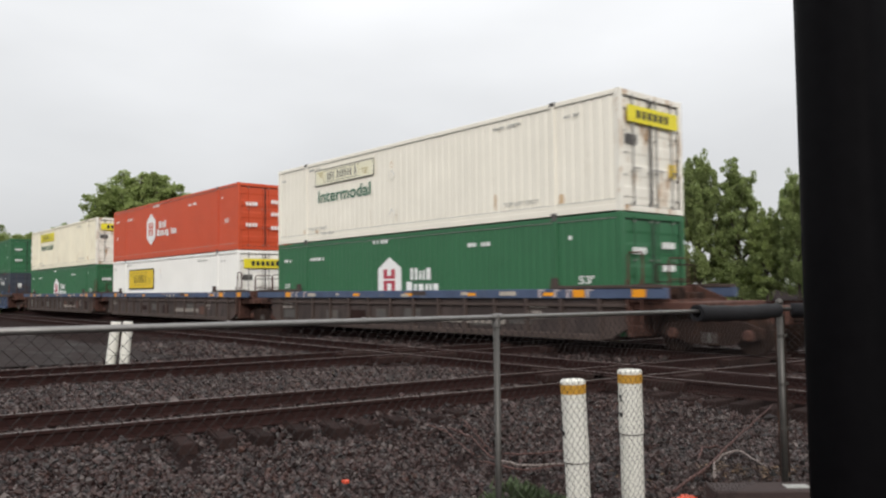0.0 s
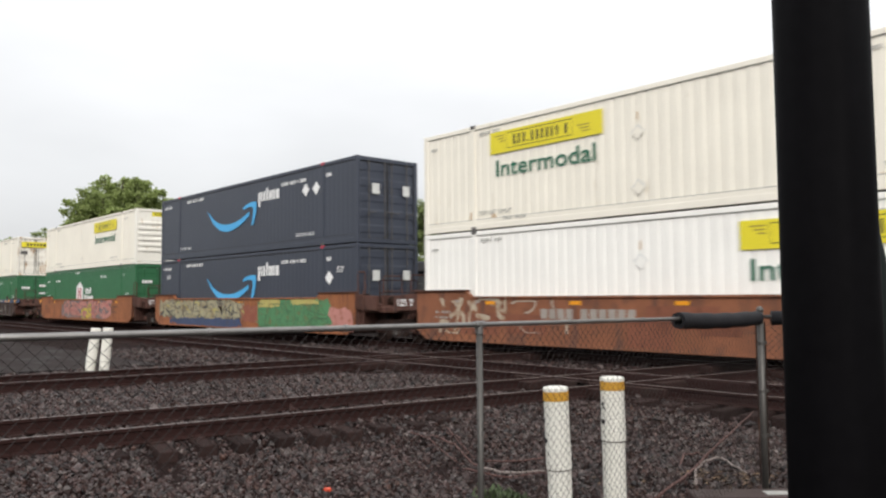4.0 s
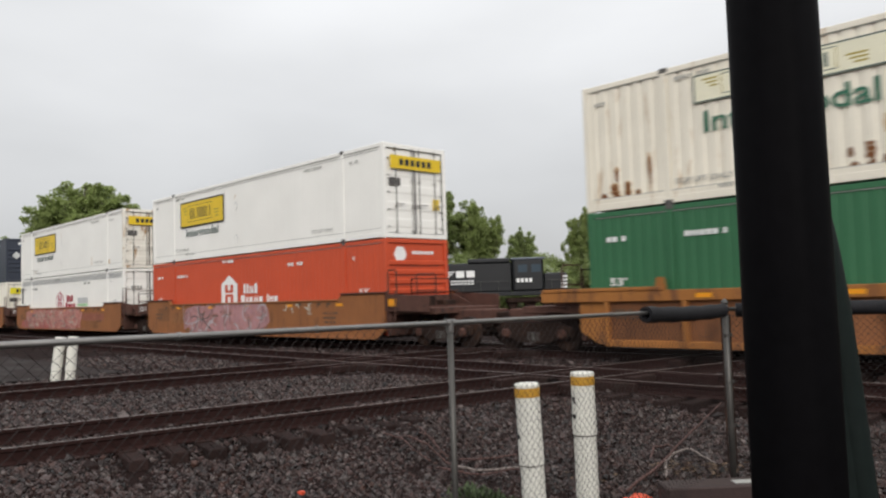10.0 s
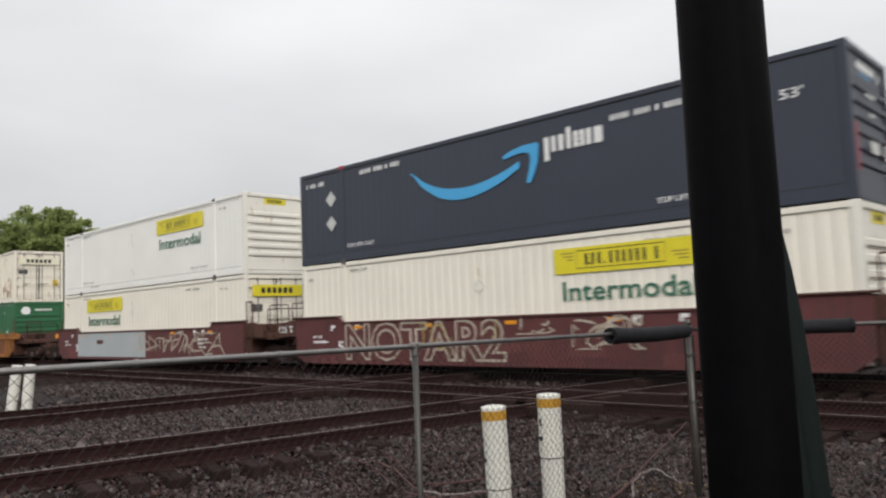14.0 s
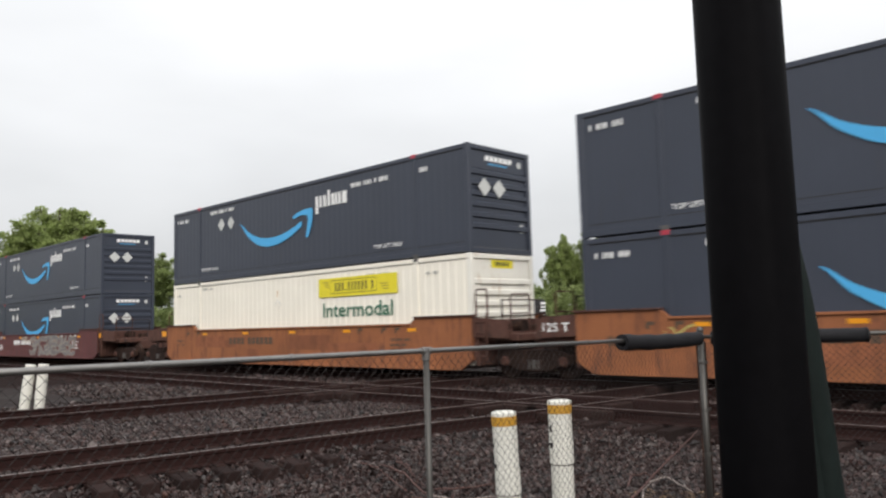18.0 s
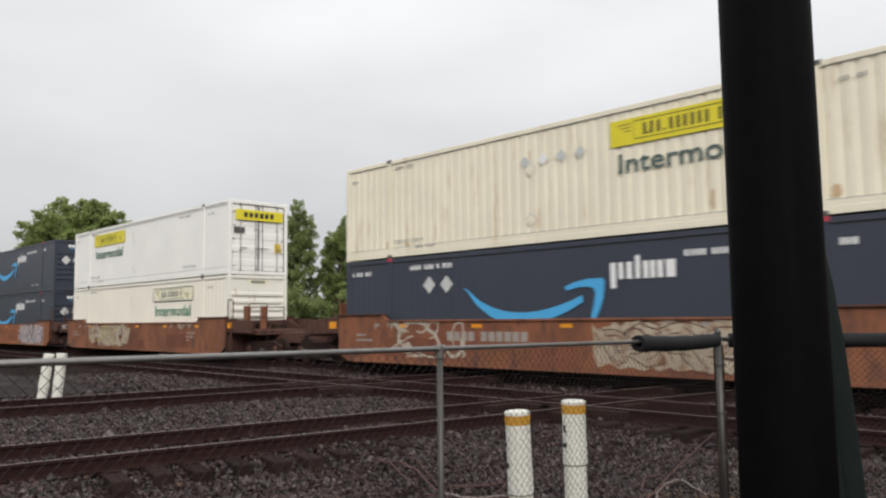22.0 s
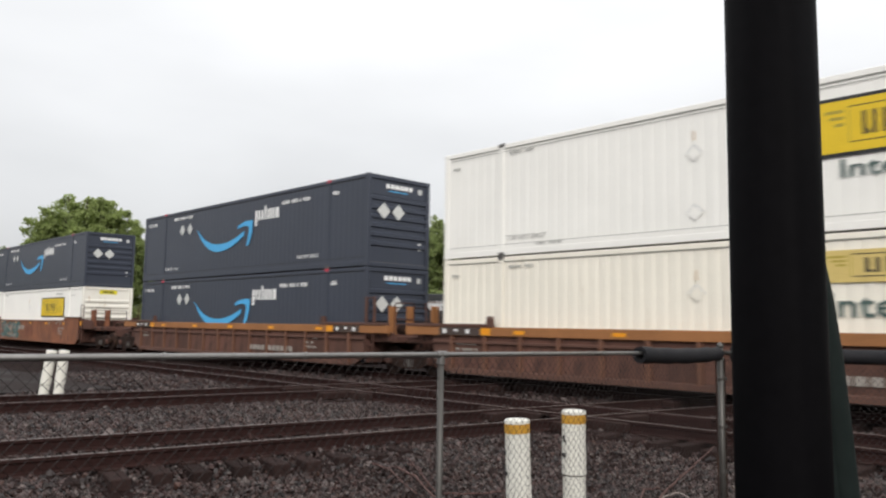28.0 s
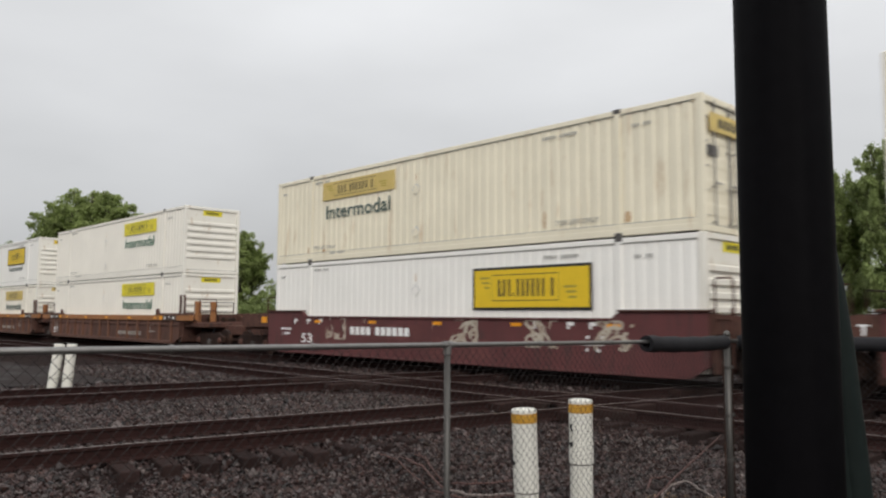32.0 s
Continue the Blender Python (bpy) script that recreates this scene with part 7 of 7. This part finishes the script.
# ---- a parked locomotive beyond the train ----
def locomotive():
    t = thing("locomotive", "parked black diesel locomotive with white stripes", "locomotive")
    t.matrix_world = pose(-49.6, 50.6, 0.0, 0, 0, 44.5)
    part("frame", Geo().box(-10.0, 10.2, -1.5, 1.5, 1.15, 1.55, 0.05).mesh("frame", LOCOBLACK), t)
    part("hood", Geo().box(-9.4, 4.6, -0.9, 0.9, 1.55, 4.25, 0.12).mesh("hood", LOCOBLACK), t)
    part("radiator", Geo().box(-9.2, -5.2, -1.45, 1.45, 3.5, 4.55, 0.15).mesh("radiator", LOCOBLACK), t)
    part("dynamic_brake_housing", Geo().box(0.6, 4.4, -1.05, 1.05, 4.2, 4.62, 0.1).mesh("dynamic_brake_housing", LOCOBLACK), t)
    cab = part("cab", Geo().box(4.65, 7.4, -1.5, 1.5, 1.55, 4.45, 0.16).mesh("cab", LOCOBLACK), t)
    part("cab_roof", Geo().box(4.5, 7.6, -1.45, 1.45, 4.42, 4.60, 0.06).mesh("cab_roof", material("weathered_grey_roof", (0.16, 0.18, 0.21), 0.5, vary=0.15)), cab, "weathered grey roof")
    for x in (5.1, 6.3):
        part("cab_window", Geo().box(x, x + 0.85, -1.512, -1.49, 3.25, 3.95).mesh("cab_window", GLASS_DARK), cab)
    part("nose", Geo().box(7.4, 9.6, -1.0, 1.0, 1.55, 3.15, 0.15).mesh("nose", LOCOBLACK), t)
    for k in range(4):
        part("nose_stripe", Geo().box(9.0 + 0.05 * k, 9.55 + 0.02 * k, -1.012, -0.995, 1.75 + 0.32 * k, 1.93 + 0.32 * k).mesh("nose_stripe", WHITEMARK), t)
    for k in range(5):
        part("emblem_stripe", Geo().plate([(-3.6 + 0.16 * k, 2.75 + 0.17 * k), (-1.3 + 0.16 * k, 2.75 + 0.17 * k), (-1.25 + 0.16 * k, 2.84 + 0.17 * k), (-3.55 + 0.16 * k, 2.84 + 0.17 * k)], -0.915, -0.90).mesh("emblem_stripe", WHITEMARK), t)
    for x, w in ((-0.5, 0.75), (0.45, 0.75)):
        part("emblem_block", Geo().box(x, x + w, -0.915, -0.90, 2.95, 3.55).mesh("emblem_block", WHITEMARK), t)
    for z in (2.55, 2.30):
        for k in range(7):
            part("name_block", shared("loco_block", WHITEMARK, lambda: Geo().box(0, 0.22, -0.915, -0.90, 0, 0.14)), t, at=(-1.0 + 0.31 * k, 0, z))
    for k in range(4):
        part("number_block", shared("loco_number", WHITEMARK, lambda: Geo().box(0, 0.26, -1.515, -1.50, 0, 0.36)), cab, at=(4.95 + 0.38 * k, 0, 2.35))
    for side in (-1.42, 1.42):
        for x in [-9.5 + 1.6 * k for k in range(13)]:
            part("stanchion", shared("stanchion", STEEL, lambda: Geo().tube([(0, 0, 1.5), (0, 0, 2.5)], 0.02, 6)), t, at=(x, side, 0))
        part("handrail", Geo().tube([(-9.5, side, 2.5), (9.7, side, 2.5)], 0.02, 6).mesh("handrail", STEEL), t)
    for x in (-6.2, 6.2):
        part("truck", Geo().box(x - 2.2, x + 2.2, -1.2, 1.2, 0.5, 1.0, 0.1).mesh("truck", DARKSTEEL), t)
        for dx in (-1.6, 0.0, 1.6):
            part("wheelset", Geo().tube([(x + dx, -0.85, 0.5), (x + dx, 0.85, 0.5)], 0.5, 20).mesh("wheelset", DARKSTEEL), t)
    part("fuel_tank", Geo().box(-3.2, 3.2, -1.4, 1.4, 0.45, 1.15, 0.2).mesh("fuel_tank", LOCOBLACK), t)


locomotive()
build_track((-49.6 + 0.7175 * 0.713, 50.6 - 0.7175 * 0.70), 44.5, -30, 30, -12, 12, 0.0, "track under the parked locomotive", (0, 0))


# ---- loose ballast stones ----
def stones():
    r = np.random.RandomState(9)
    base = np.array([(1, 0, 0), (-1, 0, 0), (0, 1, 0), (0, -1, 0), (0, 0, 1), (0, 0, -1)], float)
    tri = np.array([(0, 2, 4), (2, 1, 4), (1, 3, 4), (3, 0, 4), (2, 0, 5), (1, 2, 5), (3, 1, 5), (0, 3, 5)])
    rails_a = [A_OFF, A_OFF + GAUGE, B_OFF, B_OFF + GAUGE]
    train0 = TRAIN_Y + CW / 2 - GAUGE / 2
    rails_m = [M_OFF, M_OFF + GAUGE, train0, train0 + GAUGE]
    places = []
    for d0, d1, per, size in ((4.5, 10.5, 800, 0.0255), (10.5, 16.5, 400, 0.028), (16.5, 27.0, 120, 0.034)):
        n = int(math.pi * (d1 * d1 - d0 * d0) * (90 / 360) * per)
        az = np.radians(r.uniform(2, 92, n))
        d = np.sqrt(r.uniform(d0 * d0, d1 * d1, n))
        places.append(np.stack([-np.sin(az) * d, np.cos(az) * d, size * r.lognormal(0, 0.3, n)], 1))
    p = np.concatenate(places)
    na = p[:, 0] * A_N[0] + p[:, 1] * A_N[1]
    keep = (p[:, 0] < -1.2) & ((p[:, 0] > -19.0) | (p[:, 1] > 7.6))
    for o in rails_a:
        keep &= np.abs(na - o) > 0.085
    for y in rails_m:
        keep &= np.abs(p[:, 1] - y) > 0.085
    # the crossings lie in timbers, with hardly a stone between the rails
    for o in (A_OFF + GAUGE / 2, B_OFF + GAUGE / 2):
        for y in (M_OFF + GAUGE / 2, train0 + GAUGE / 2):
            bare = (np.abs(na - o) < 1.75) & (np.abs(p[:, 1] - y) < 1.9)
            keep &= ~bare | (r.uniform(0, 1, len(p)) < 0.10)
    p, na = p[keep], na[keep]
    z = np.array([ground_height(x, y) + 0.03 * noise.noise((x * 0.9, y * 0.9, 0.0)) for x, y, _ in p])
    n = len(p)
    s = p[:, 2][:, None, None] * r.uniform(0.55, 1.25, (n, 6, 1)) * np.array([1.15, 1.0, 0.75])
    q = r.normal(size=(n, 4))
    q /= np.linalg.norm(q, axis=1)[:, None]
    a, b, c, d = q.T
    m = np.stack([1 - 2 * (c * c + d * d), 2 * (b * c - a * d), 2 * (b * d + a * c), 2 * (b * c + a * d), 1 - 2 * (b * b + d * d), 2 * (c * d - a * b),
                  2 * (b * d - a * c), 2 * (c * d + a * b), 1 - 2 * (b * b + c * c)], 1).reshape(n, 3, 3)
    v = np.einsum("nij,nkj->nki", m, base[None] * s)
    v += np.stack([p[:, 0], p[:, 1], z + p[:, 2] * r.uniform(0.0, 0.7, n)], 1)[:, None, :]
    v = v.reshape(-1, 3)
    f = (tri[None] + 6 * np.arange(n)[:, None, None]).reshape(-1)
    me = bpy.data.meshes.new("ballast_stones")
    me.vertices.add(len(v))
    me.vertices.foreach_set("co", v.ravel())
    k = len(f) // 3
    me.loops.add(3 * k)
    me.loops.foreach_set("vertex_index", f.astype(np.int32))
    me.polygons.add(k)
    me.polygons.foreach_set("loop_start", np.arange(0, 3 * k, 3, dtype=np.int32))
    me.update(calc_edges=True)
    me.shade_flat()
    for mt in (STONE, PALESTONE, RUSTSTONE):
        me.materials.append(mt)
    pick = r.choice(3, n, p=(0.80, 0.13, 0.07)).astype(np.int32)
    me.polygons.foreach_set("material_index", np.repeat(pick, 8))
    tagged(new("ballast_stones", me), "dark grey angular crushed ballast stones", "gravel", kind="stuff")


stones()


def motions():
    times = [0.0, 4.0, 8.0, 12.0, 16.0, 20.0, 24.0, 28.0, 32.0]
    for ob, s0, y0, z0 in MOVERS:
        walk(ob, [(t, pose(s0 - distance(t), y0, z0)) for t in times])
    # wheels roll while they pass the camera
    for wheel, s0, dx in AXLES:
        rows = [(0.0, 0.0)]
        for k in range(1, 960):
            t = k / 30
            if -42.0 < s0 - distance(t) < 6.0:
                rows.append((t, distance(t)))
        if len(rows) == 1:
            walk(wheel, [(0.0, pose(dx, 0, WHEEL_R)), (32.0, pose(dx, 0, WHEEL_R))])
            continue
        start = rows[1][1]
        rows = [(0.0, start)] + rows[1:] + [(32.0, rows[-1][1])]
        walk(wheel, [(t, pose(dx, 0, WHEEL_R, 0, -math.degrees((d - start) / WHEEL_R), 0)) for t, d in rows])


motions()
